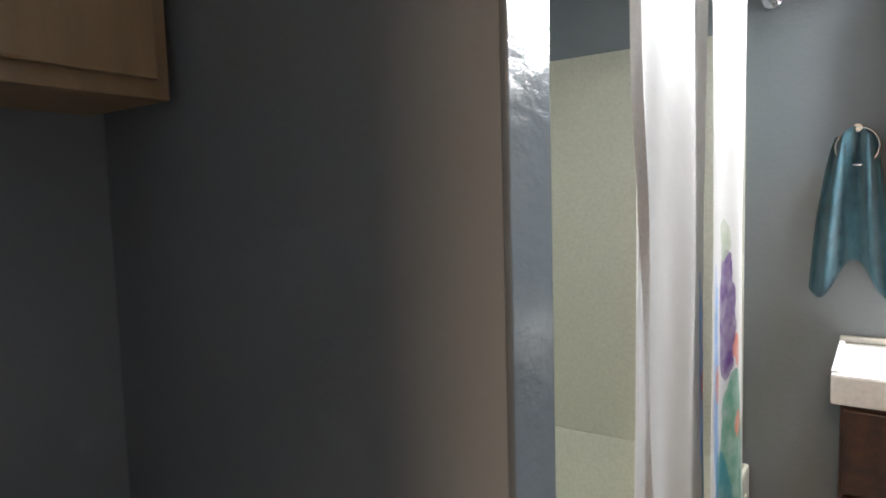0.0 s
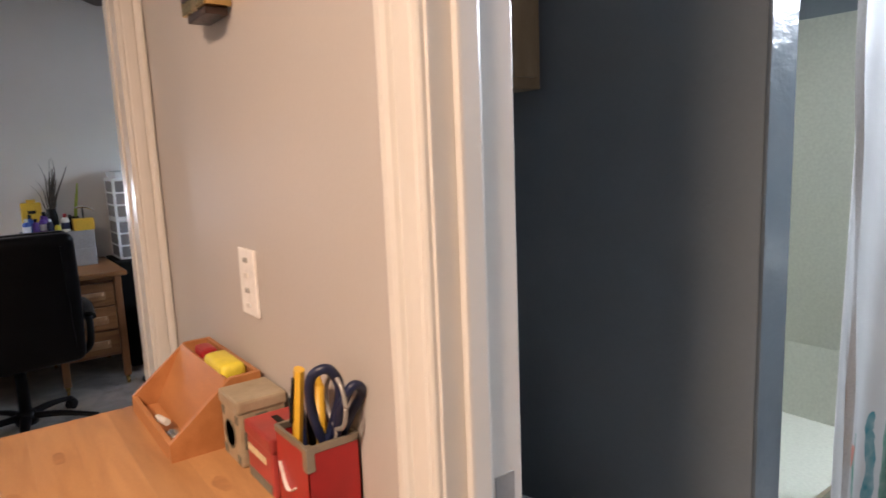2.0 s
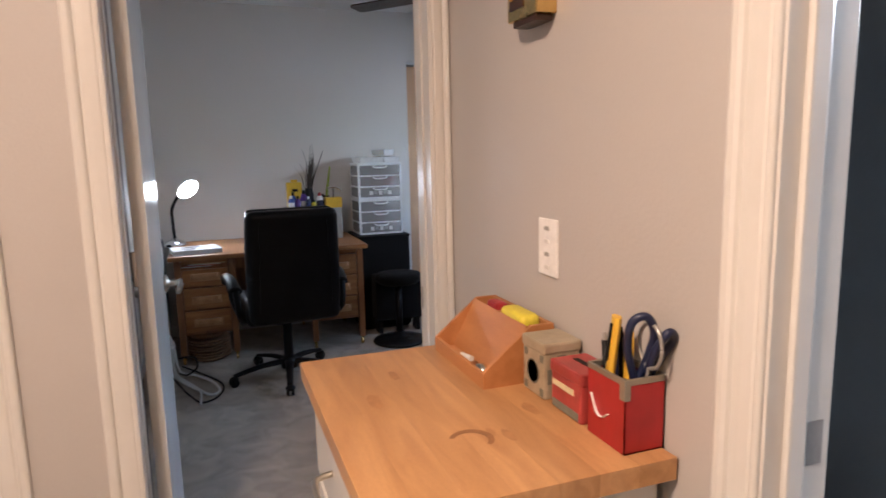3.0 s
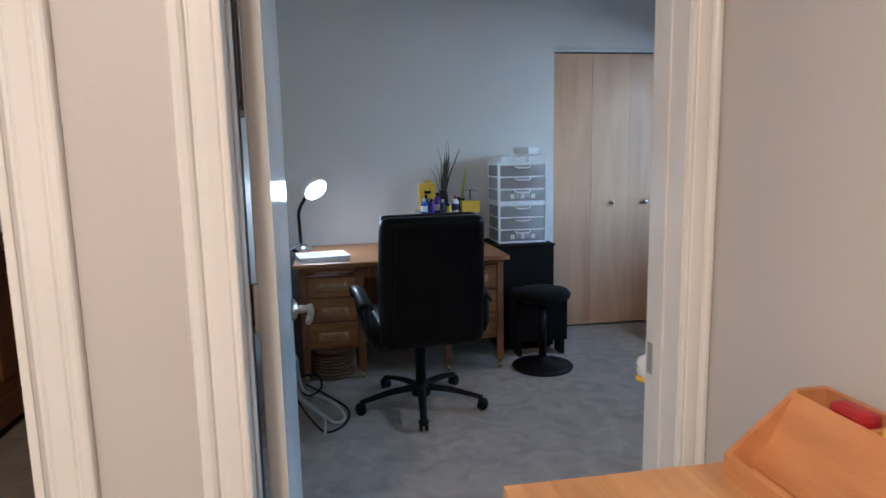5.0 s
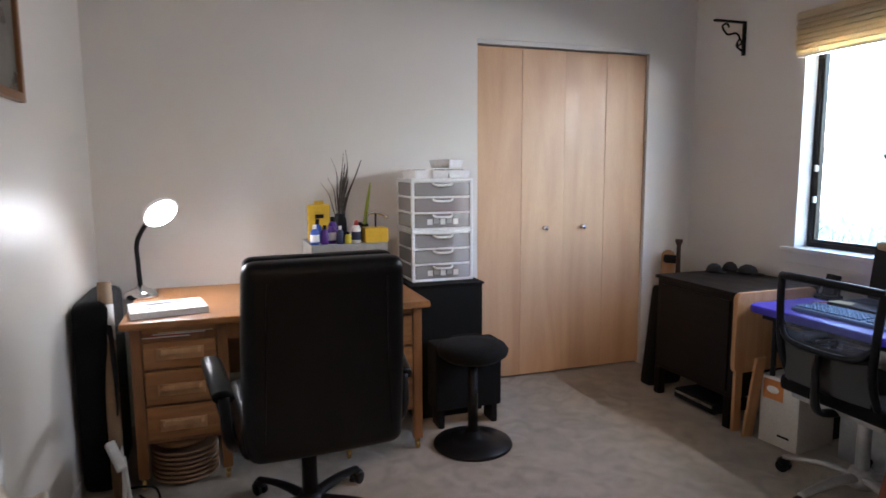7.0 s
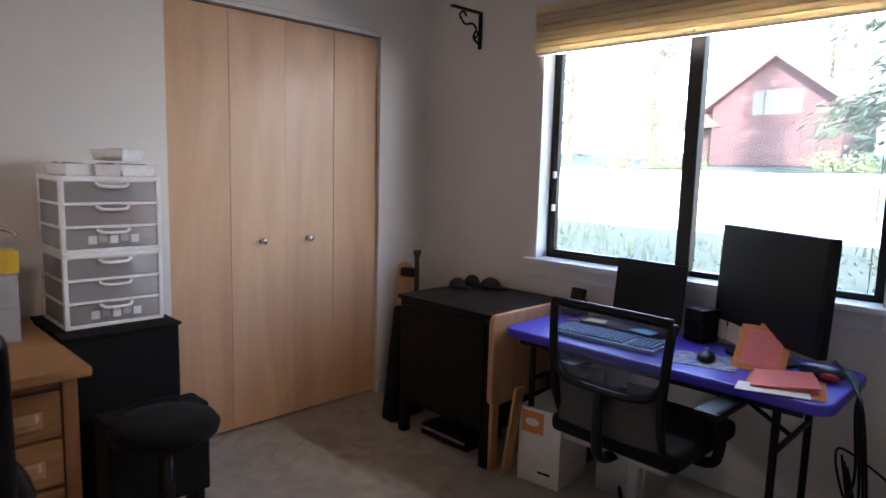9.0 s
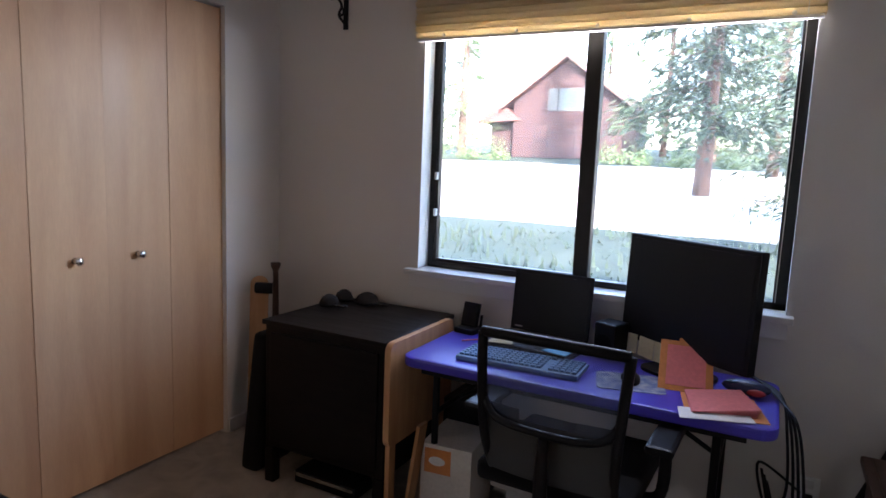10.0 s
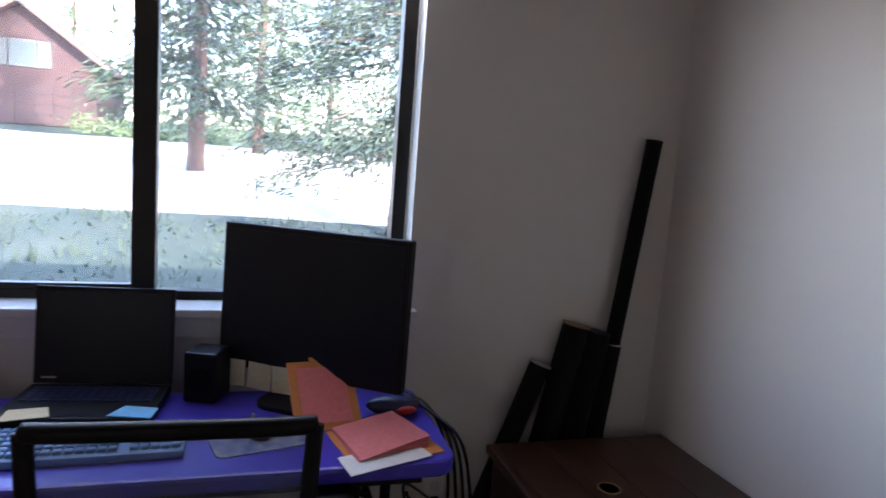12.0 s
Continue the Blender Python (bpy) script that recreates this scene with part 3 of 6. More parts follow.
# desk lamp
LX, LY = -4.22, -0.93
lamp = thing("desk_lamp", (LX, LY, DZ), "silver gooseneck desk lamp with a lit round head", "lamp")
part("base", lathe((LX, LY, DZ), [(0.075, 0), (0.075, 0.012), (0.062, 0.032), (0.03, 0.045), (0.016, 0.058)], 28), CHROME, lamp, "silver dome base", smooth=True)
part("gooseneck", tube([(LX, LY, DZ + 0.05), (LX - 0.005, LY - 0.005, DZ + 0.17), (LX + 0.01, LY + 0.0, DZ + 0.27), (LX + 0.055, LY + 0.06, DZ + 0.375)], 0.011, 10), BLACKP, lamp, "black flexible neck", smooth=True)
hc = Vector((LX + 0.085, LY + 0.11, DZ + 0.405))
aim = Vector((0.60, 0.48, -0.58)).normalized()
hm = Matrix.Translation(hc) @ aim.to_track_quat("Z", "Y").to_matrix().to_4x4()
t = lathe((0, 0, 0), [(0.03, -0.028), (0.075, -0.012), (0.085, 0.006), (0.079, 0.008)], 28)
t.transform(hm)
head = part("shade", t, WHITEP, lamp, smooth=True)
t = lathe((0, 0, 0), [(0.076, 0.004), (0.070, 0.014), (0.03, 0.019)], 28)
t.transform(hm)
part("diffuser", t, LAMPON, head, "lit white diffuser", smooth=True)

bk = thing("notebook", (-3.87, -0.78, DZ), "white sketch book with a dark drawing lying on the desk", "book")
m = pose(-3.86, -0.79, 0, 0, 0, 10)
for nm, (a, b, c, e, z0, z1), ma in (("cover", (-0.115, 0.115, -0.15, 0.15, DZ, DZ + 0.004), PAPER), ("pages", (-0.112, 0.112, -0.147, 0.147, DZ + 0.004, DZ + 0.022), PAPER), ("front_cover", (-0.115, 0.115, -0.15, 0.15, DZ + 0.022, DZ + 0.026), PAPER)):
    t = B(a, b, c, e, z0, z1, 0.001)
    t.transform(m)
    part(nm, t, ma, bk)
t = slab([(-0.05, -0.1), (-0.03, -0.04), (-0.045, 0.02), (-0.03, 0.09), (-0.06, 0.05), (-0.068, -0.02), (-0.06, -0.07)], DZ + 0.0262, DZ + 0.0268)
B(0.02, 0.028, -0.09, 0.0, DZ + 0.0262, DZ + 0.0268, bm=t)
B(0.04, 0.046, -0.08, -0.01, DZ + 0.0262, DZ + 0.0268, bm=t)
t.transform(m)
part("drawing", t, NAVY, bk, "dark printed drawing")

# grey drawer box with craft things on it
gx0, gx1, gy0, gy1, gz = -4.43, -4.08, -0.15, 0.235, 0.945
gb = thing("craft_box", (-4.25, 0.05, DZ), "grey cardboard drawer box standing on the desk", "box")
part("body", B(gx0, gx1, gy0, gy1, DZ, gz, 0.004), GREYC, gb)
for k in range(2):
    f = part("drawer_front", B(gx1, gx1 + 0.006, gy0 + 0.01, gy1 - 0.01, DZ + 0.01 + 0.108 * k, DZ + 0.11 + 0.108 * k, 0.002), GREYC, gb)
    part("pull", B(gx1 + 0.006, gx1 + 0.016, 0.02, 0.07, DZ + 0.05 + 0.108 * k, DZ + 0.06 + 0.108 * k, 0.002), BLACKP, f)


def bottle(x, y, z, r, h, body, cap, label, name="craft_bottle", band=None):
    b = thing(name, (x, y, z), label, "bottle", "craft bottles")
    part("body", lathe((x, y, z), [(r * 0.9, 0), (r, 0.006), (r, h * 0.62), (r * 0.75, h * 0.74), (r * 0.42, h * 0.8)], 16), body, b, smooth=True)
    part("cap", lathe((x, y, z), [(r * 0.46, h * 0.78), (r * 0.46, h * 0.96), (r * 0.36, h)], 14), cap, b, smooth=True)
    if band:
        part("band", lathe((x, y, z), [(r * 1.01, h * 0.15), (r * 1.03, h * 0.16), (r * 1.03, h * 0.5), (r * 1.01, h * 0.51)], 16), band, b, smooth=True)
    return b


rng = random.Random(4)
for i, (x, y, r, h, a, c, l, bd) in enumerate((
        (-4.12, -0.125, 0.022, 0.10, BLUEP, WHITEP, "blue craft paint bottle with a white cap", WHITEP),
        (-4.13, -0.075, 0.020, 0.095, VIOLET, BLACKP, "violet paint bottle with a black cap", None),
        (-4.16, -0.035, 0.022, 0.11, VIOLET, VIOLET, "violet squeeze bottle with white band", WHITEP),
        (-4.12, 0.0, 0.018, 0.09, NAVY, WHITEP, "navy paint bottle with a white cap", None),
        (-4.20, -0.10, 0.022, 0.12, BLUEP, BLACKP, "blue paint bottle with a black cap", None),
        (-4.22, -0.02, 0.024, 0.13, VIOLET, BLACKP, "tall violet paint bottle with black cap", None),
        (-4.13, 0.085, 0.024, 0.115, WHITEP, REDT, "white glue bottle with printed band", NAVY),
        (-4.12, 0.04, 0.017, 0.06, LEMON, BLACKP, "small yellow jar with a black cap", None),
        (-4.20, 0.12, 0.02, 0.10, BLACKP, BLACKP, "small black bottle on the craft box", None))):
    bottle(x, y, gz, r, h, a, c, l, band=bd)
yb = thing("yellow_pack", (-4.30, -0.09, gz), "bright yellow plastic pack with dark print", "package")
part("pack", B(-4.32, -4.27, -0.135, -0.02, gz, gz + 0.19, 0.008), YELLOWP, yb)
part("hanger", B(-4.3, -4.292, -0.10, -0.05, gz + 0.19, gz + 0.21, 0.002), YELLOWP, yb)
part("print", B(-4.2695, -4.268, -0.10, -0.055, gz + 0.12, gz + 0.14), BLACKP, yb)
vs = thing("feather_vase", (-4.28, 0.03, gz), "black jar full of tall barred feathers", "vase")
part("jar", lathe((-4.28, 0.03, gz), [(0.03, 0), (0.036, 0.02), (0.034, 0.10), (0.027, 0.13), (0.029, 0.14)], 18), BLACKP, vs, smooth=True)
for k, (dx, dy, h) in enumerate(((0, -0.03, 0.43), (0.01, 0.005, 0.46), (0, 0.045, 0.47), (0, 0.10, 0.42), (0.01, -0.09, 0.30), (-0.02, 0.02, 0.40), (0, -0.01, 0.36), (0.0, 0.03, 0.33), (0.01, -0.055, 0.33))):
    part("feather", tube([(-4.28, 0.03, gz + 0.06), (-4.28 + dx, 0.03 + dy * 0.35, gz + h * 0.5), (-4.28 + dx, 0.03 + dy * 0.75 + 0.012, gz + h * 0.8), (-4.28 + dx * 2, 0.03 + dy + (0.02 if k % 2 else -0.008), gz + h)], 0.012, 6, flat=0.3, taper=0.002), FEATHER, vs, smooth=True)
gf = thing("lime_feather", (-4.30, 0.19, gz), "lime green feather standing in a small cup", "feather")
part("vane", tube([(-4.30, 0.16, gz + 0.03), (-4.30, 0.175, gz + 0.15), (-4.30, 0.20, gz + 0.30)], 0.018, 6, flat=0.2, taper=0.004), GREENF, gf, smooth=True)
part("cup", lathe((-4.30, 0.16, gz), [(0.022, 0), (0.025, 0.08), (0.022, 0.08), (0.02, 0.01)], 14), BLACKP, gf, smooth=True)
vi = thing("fly_tying_vise", (-4.15, 0.185, gz), "small black vise clamped in a yellow wooden block", "vise")
part("block", B(-4.20, -4.10, 0.125, 0.245, gz, gz + 0.075, 0.004), YELLOWP, vi, "yellow painted wooden block")
part("stem", C((-4.15, 0.19, gz + 0.075), (-4.15, 0.19, gz + 0.15), 0.005, seg=10), BLACKP, vi)
part("jaw", tube([(-4.15, 0.15, gz + 0.143), (-4.15, 0.19, gz + 0.15), (-4.14, 0.235, gz + 0.135), (-4.13, 0.25, gz + 0.12)], 0.008, 8), CHROME, vi, "steel jaw", smooth=True)

# ---------- tall black box, low box, storage drawers ----------
tb = thing("black_cabinet", (-4.23, 0.54, 0), "tall black boxed cabinet beside the desk", "cabinet")
part("body", B(-4.44, -4.03, 0.345, 0.735, 0.02, 0.71, 0.006), MATTE, tb)
part("top", B(-4.445, -4.02, 0.338, 0.742, 0.71, 0.722, 0.003), MATTE, tb)
part("plinth", B(-4.43, -4.05, 0.36, 0.72, 0, 0.02), MATTE, tb)
lb = thing("black_case", (-3.93, 0.63, 0), "low black fabric-covered case on the carpet", "case")
part("body", B(-4.015, -3.87, 0.42, 0.775, 0.10, 0.44, 0.012), BLACKF, lb)
part("handle", tube([(-3.94, 0.52, 0.44), (-3.94, 0.54, 0.463), (-3.94, 0.66, 0.463), (-3.94, 0.68, 0.44)], 0.007, 8), BLACKP, lb)
for y in (0.44, 0.73):
    part("foot", B(-4.0, -3.89, y, y + 0.03, 0, 0.10, 0.003), BLACKP, lb)
SX0, SX1, SY0, SY1 = -4.41, -4.12, 0.375, 0.715
for q in range(2):
    z0 = 0.722 + 0.272 * q
    un = thing("storage_drawers", (-4.27, 0.545, z0), "white plastic three-drawer unit with clear craft-filled drawers", "drawers", "stacked craft drawer units")
    t = B(SX0, SX1, SY0, SY1, z0, z0 + 0.014, 0.004)
    B(SX0, SX1, SY0, SY1, z0 + 0.254, z0 + 0.272, 0.004, t)
    for z in (z0 + 0.088, z0 + 0.170):
        B(SX0, SX1, SY0, SY1, z, z + 0.009, 0.002, t)
    for x in (SX0, SX1 - 0.02):
        for y in (SY0, SY1 - 0.016):
            B(x, x + 0.02, y, y + 0.016, z0, z0 + 0.27, 0.003, t)
    part("frame", t, WHITEP, un)
    for k in range(3):
        za = z0 + (0.015, 0.098, 0.180)[k]
        h = 0.070
        t = B(SX1 - 0.006, SX1 - 0.002, SY0 + 0.017, SY1 - 0.017, za, za + h, 0.001)
        B(SX0 + 0.02, SX1 - 0.01, SY0 + 0.004, SY0 + 0.007, za, za + h, bm=t)
        dr = part("drawer", t, CLEARP, un, "clear plastic drawer")
        lip = tube([(SX1, 0.49, za + h - 0.004), (SX1 + 0.014, 0.51, za + h - 0.014), (SX1 + 0.014, 0.58, za + h - 0.014), (SX1, 0.60, za + h - 0.004)], 0.006, 8)
        part("lip", lip, WHITEP, dr)
        t = bmesh.new()
        for j in range(9):
            yy = SY0 + 0.03 + rng.random() * 0.22
            B(SX0 + 0.05 + rng.random() * 0.05, SX1 - 0.03 - rng.random() * 0.05, yy, yy + 0.03 + rng.random() * 0.05, za + 0.002, za + 0.02 + rng.random() * 0.04, 0.004, t)
        part("contents", t, (KRAFT, PAPER, GREYC, CREAM, PINK, GREYC)[(k + 3 * q) % 6], dr, "mixed craft supplies")
        if k == 0:
            for j in range(5):
                part("label_patch", B(SX1 - 0.0015, SX1 - 0.0008, 0.46 + 0.036 * j, 0.488 + 0.036 * j, za + 0.015 + 0.006 * (j % 2), za + 0.045 + 0.006 * (j % 2)), (PAPER, GREYC)[j % 2], dr)
for k, (x, y, s, rz) in enumerate(((-4.22, 0.445, 1.0, 8), (-4.21, 0.545, 0.75, -6), (-4.22, 0.64, 1.05, 4), (-4.22, 0.60, 0.8, 20))):
    zz = 1.266 + (0.055 if k == 3 else 0)
    bs = thing("small_basket", (x, y, zz), "small white plastic craft basket on the drawers", "basket", "small white baskets", rz=rz)
    w2, d2 = 0.062 * s, 0.09
    t = bmesh.new()
    for a, b2, c2, e2 in ((-d2, d2, -w2, -w2 + 0.004), (-d2, d2, w2 - 0.004, w2), (-d2, -d2 + 0.004, -w2, w2), (d2 - 0.004, d2, -w2, w2), (-d2, d2, -w2, w2)):
        B(a, b2, c2, e2, 0, 0.004 if (a, b2, c2, e2) == (-d2, d2, -w2, w2) else 0.042, bm=t)
    for v in t.verts:
        f = 0.84 + 0.16 * v.co.z / 0.042
        v.co.x *= f
        v.co.y *= f
    part("bin", t, WHITEP, bs, world=False)
    t = bmesh.new()
    for j in range(8):
        S((rng.uniform(-0.05, 0.05), rng.uniform(-0.6, 0.6) * w2, 0.035), (0.018, 0.014, 0.012), t, 8)
    part("contents", t, (GREYC, KRAFT, GREYC, PAPER)[k], bs, world=False, smooth=True)

# ---------- wobble stool ----------
so = thing("stool", (-3.67, 0.535, 0), "black round wobble stool on a disc base", "stool")
part("base", lathe((-3.67, 0.535, 0), [(0.185, 0), (0.19, 0.008), (0.185, 0.018), (0.10, 0.036), (0.045, 0.05), (0.034, 0.07)], 40), BLACKP, so, smooth=True)
part("column", C((-3.67, 0.535, 0.05), (-3.70, 0.545, 0.42), 0.024, 0.024), BLACKP, so, smooth=True)
part("seat", lathe((-3.70, 0.545, 0.41), [(0.05, 0), (0.13, 0.006), (0.165, 0.03), (0.172, 0.055), (0.155, 0.078), (0.08, 0.088)], 36), BLACKF, so, "black fabric seat", smooth=True)


# ---------- black leather office chair ----------
def pad(x0, x1, y0, y1, z0, z1, r, bulge=0.0):
    t = B(x0, x1, y0, y1, z0, z1, r, seg=4)
    return t


oc = thing("office_chair", (-3.24, -0.29, 0), "black leather high-back office chair on a five-star base", "chair", rz=4)
# local axes: the back stands at +x
t = B(0.255, 0.36, -0.255, 0.255, 0.0, 0.63, 0.05, seg=5)
bmesh.ops.subdivide_edges(t, edges=[e for e in t.edges if e.calc_length() > 0.2], cuts=6, use_grid_fill=True)
for v in t.verts:
    u = v.co.z / 0.63
    v.co.x += 0.05 * u * u + 0.012 * math.cos(v.co.y * 6) * (1 if v.co.x > 0.3 else -1)
    v.co.y *= 1.0 - 0.10 * abs(u - 0.45) ** 1.5
    v.co.z += 0.42
back = part("backrest", t, LEATHER, oc, "black leather backrest", world=False, smooth=True)
t = B(0.24, 0.32, -0.235, 0.235, 0.83, 1.055, 0.035, seg=4)
part("head_cushion", t, LEATHER, back, world=False, smooth=True)
part("seam", tube([(0.375, -0.2, 0.50), (0.388, -0.19, 0.75), (0.415, -0.18, 0.99)], 0.003, 6), LEATHER, back, world=False)
part("seam", tube([(0.375, 0.2, 0.50), (0.388, 0.19, 0.75), (0.415, 0.18, 0.99)], 0.003, 6), LEATHER, back, world=False)
part("seat", B(-0.25, 0.28, -0.26, 0.26, 0.40, 0.52, 0.045, seg=4), LEATHER, oc, world=False, smooth=True)
for s in (-1, 1):
    arm = part("armrest", tube([(0.20, 0.30 * s, 0.60), (0.05, 0.315 * s, 0.64), (-0.12, 0.315 * s, 0.63), (-0.2, 0.31 * s, 0.58)], 0.036, 12, flat=0.6), LEATHER, oc, "padded leather armrest", world=False, smooth=True)
    part("arm_bracket", tube([(0.2, 0.30 * s, 0.6), (0.22, 0.29 * s, 0.47), (0.10, 0.26 * s, 0.40), (-0.08, 0.29 * s, 0.47), (-0.14, 0.31 * s, 0.6)], 0.018, 10), BLACKP, arm, world=False, smooth=True)
part("column", C((0, 0, 0.09), (0, 0, 0.40), 0.03, 0.025), BLACKP, oc, world=False, smooth=True)
part("tilt_box", B(-0.10, 0.10, -0.08, 0.08, 0.35, 0.40, 0.012), BLACKP, oc, world=False)
part("lever", tube([(0.0, 0.08, 0.37), (0.02, 0.2, 0.36), (0.03, 0.27, 0.35)], 0.006, 6), BLACKP, oc, world=False)


def star_base(ch, r, material, a0, h=0.10):
    part("hub", lathe((0, 0, 0.06), [(0.05, 0), (0.055, 0.03), (0.04, 0.07)], 18), material, ch, world=False, smooth=True)
    for k in range(5):
        a = radians(a0 + 72 * k)
        c, s = math.cos(a), math.sin(a)
        leg = part("base_leg", tube([(0.02 * c, 0.02 * s, h), (0.5 * r * c, 0.5 * r * s, h - 0.005), (r * c, r * s, h - 0.035)], 0.028, 10, flat=0.62, taper=0.017), material, ch, world=False, smooth=True)
        x, y = r * c, r * s
        t = C((x - 0.022 * s, y + 0.022 * c, 0.027), (x - 0.006 * s, y + 0.006 * c, 0.027), 0.027, seg=16, bev=0.004)
        C((x + 0.022 * s, y - 0.022 * c, 0.027), (x + 0.006 * s, y - 0.006 * c, 0.027), 0.027, seg=16, bm=t, bev=0.004)
        S((x, y, 0.045), (0.028, 0.028, 0.018), t, 12)
        part("caster", t, BLACKP, leg, world=False, smooth=True)


star_base(oc, 0.335, BLACKP, -10)

# ---------- things in the corner by the desk ----------
gb = thing("instrument_bag", (-3.9, -1.06, 0), "tall black padded bag leaning in the corner", "bag")
t = B(-4.2, -3.74, -1.135, -1.00, 0.0, 0.80, 0.05, seg=4)
for v in t.verts:
    v.co.x += 0.02 * math.sin(v.co.z * 9)
part("body", t, BLACKF, gb, smooth=True)
part("strap", tube([(-3.76, -1.0, 0.7), (-3.72, -0.985, 0.5), (-3.74, -0.99, 0.2)], 0.012, 8, flat=0.4), BLACKP, gb)
cr = thing("paper_roll", (-3.72, -1.0, 0), "tan cardboard tube with a white band leaning by the desk", "tube")
part("tube", C((-3.70, -0.995, 0.0), (-3.80, -1.015, 0.87), 0.026), KRAFT, cr, smooth=True)
part("band", C((-3.773, -1.0097, 0.635), (-3.79, -1.013, 0.78), 0.0275), PAPER, cr, smooth=True)
cb = thing("power_cable", (-3.35, -0.85, 0), "pale flat extension cable looped on the carpet", "cable")
part("cable", tube([(-3.72, -0.985, 0.22), (-3.66, -0.97, 0.10), (-3.52, -0.95, 0.012), (-3.30, -0.86, 0.010), (-3.08, -0.755, 0.010), (-3.13, -0.70, 0.010), (-3.30, -0.74, 0.010), (-3.46, -0.84, 0.010), (-3.56, -0.93, 0.02), (-3.62, -0.96, 0.20)], 0.008, 8), PAPER, cb, smooth=True)
part("cable", tube([(-3.60, -0.985, 0.01), (-3.40, -0.93, 0.012), (-3.20, -0.83, 0.010), (-3.12, -0.80, 0.010), (-2.95, -0.80, 0.010)], 0.007, 8), PAPER, cb, smooth=True)
t = B(-0.022, 0.022, -0.017, 0.017, -0.06, 0.06, 0.008, seg=3)
t.transform(pose(-3.60, -0.985, 0.215, 12, -38, 20))
part("socket_block", t, WHITEP, cb, "white socket block", smooth=True)
bc = thing("black_cable", (-3.2, -0.8, 0), "thin black cable in wide loops on the carpet", "cable")
part("cable", tube([(-3.66, -0.92, 0.012), (-3.48, -0.80, 0.006), (-3.25, -0.685, 0.006), (-3.06, -0.70, 0.006), (-2.98, -0.79, 0.006), (-3.12, -0.86, 0.006), (-3.34, -0.93, 0.006), (-3.56, -0.99, 0.006)], 0.005, 8), BLACKP, bc, smooth=True)
part("cable", tube([(-3.55, -0.93, 0.10), (-3.48, -0.84, 0.12), (-3.40, -0.82, 0.08), (-3.42, -0.88, 0.03), (-3.52, -0.93, 0.012)], 0.005, 8), BLACKP, bc, smooth=True)
pc = thing("picture_frame", (-3.2, -1.14, 1.53), "narrow oak picture frame on the wall", "picture")
t = B(-3.36, -3.33, -1.149, -1.125, 1.53, 2.1, 0.004)
B(-2.98, -2.95, -1.149, -1.125, 1.53, 2.1, 0.004, t)
B(-3.33, -2.98, -1.149, -1.125, 1.53, 1.56, 0.004, t)
B(-3.33, -2.98, -1.149, -1.125, 2.07, 2.1, 0.004, t)
part("frame", t, OAKV, pc)
part("picture", B(-3.33, -2.98, -1.146, -1.138, 1.56, 2.07), mat("dark_landscape_print", (0.06, 0.055, 0.05), 0.3, scale=6, col2=(0.22, 0.20, 0.16), bump=0), pc)

# ---------- wall bracket ----------
wb = thing("shelf_bracket", (-4.05, 2.42, 1.98), "black wrought-iron scroll bracket on the wall", "bracket")
part("upright", B(-4.068, -4.046, 2.418, 2.43, 1.975, 2.17, 0.002), BLACKP, wb)
part("arm", B(-4.068, -4.046, 2.20, 2.43, 2.158, 2.17, 0.002), BLACKP, wb)
part("scroll", tube([(-4.057, 2.415, 2.0), (-4.057, 2.37, 2.03), (-4.057, 2.39, 2.075), (-4.057, 2.36, 2.10), (-4.057, 2.30, 2.09), (-4.057, 2.26, 2.13), (-4.057, 2.29, 2.15), (-4.057, 2.31, 2.13)], 0.006, 8, n=10), BLACKP, wb, smooth=True)
part("scroll", tube([(-4.057, 2.39, 2.075), (-4.057, 2.405, 2.05), (-4.057, 2.385, 2.03), (-4.057, 2.375, 2.05)], 0.005, 8, n=8), BLACKP, wb, smooth=True)

# ---------- dark dresser ----------
RX0, RX1, RY0, RY1, RZ = -3.985, -3.395, 1.815, 2.37, 0.704
dr = thing("dresser", (-3.69, 2.09, 0), "dark espresso side cabinet with open foot space", "cabinet")
part("top", B(RX0 - 0.008, RX1 + 0.005, RY0 - 0.01, RY1, RZ - 0.02, RZ, 0.004), ESPRESSO, dr)
part("body", B(RX0, RX1, RY0 + 0.006, RY1 - 0.005, 0.16, RZ - 0.02, 0.003), ESPRESSO, dr)
for x in (RX0, RX1 - 0.045):
    for y in (RY0, RY1 - 0.05):
        part("leg", B(x, x + 0.045, y, y + 0.045, 0, 0.16, 0.004), ESPRESSO, dr)
part("front_panel", B(RX0 + 0.03, RX1 - 0.03, RY0 - 0.004, RY0 + 0.008, 0.19, RZ - 0.05, 0.003), ESPRESSO, dr)
bx = thing("electronics_box", (-3.72, 2.0, 0), "thin black player lying on the carpet under the cabinet", "player")
part("case", B(-3.86, -3.55, 1.86, 2.12, 0.008, 0.062, 0.006), BLACKP, bx)
part("front_strip", B(-3.85, -3.56, 1.856, 1.861, 0.04, 0.055, 0.001), CHROME, bx)
for x in (-3.83, -3.6):
    part("foot", B(x, x + 0.03, 1.9, 1.93, 0, 0.01), BLACKP, bx)
hats = ((-3.93, 2.17, 0.045, HAIR), (-3.82, 2.31, 0.055, HAIR), (-3.945, 2.30, 0.042, HAIR))
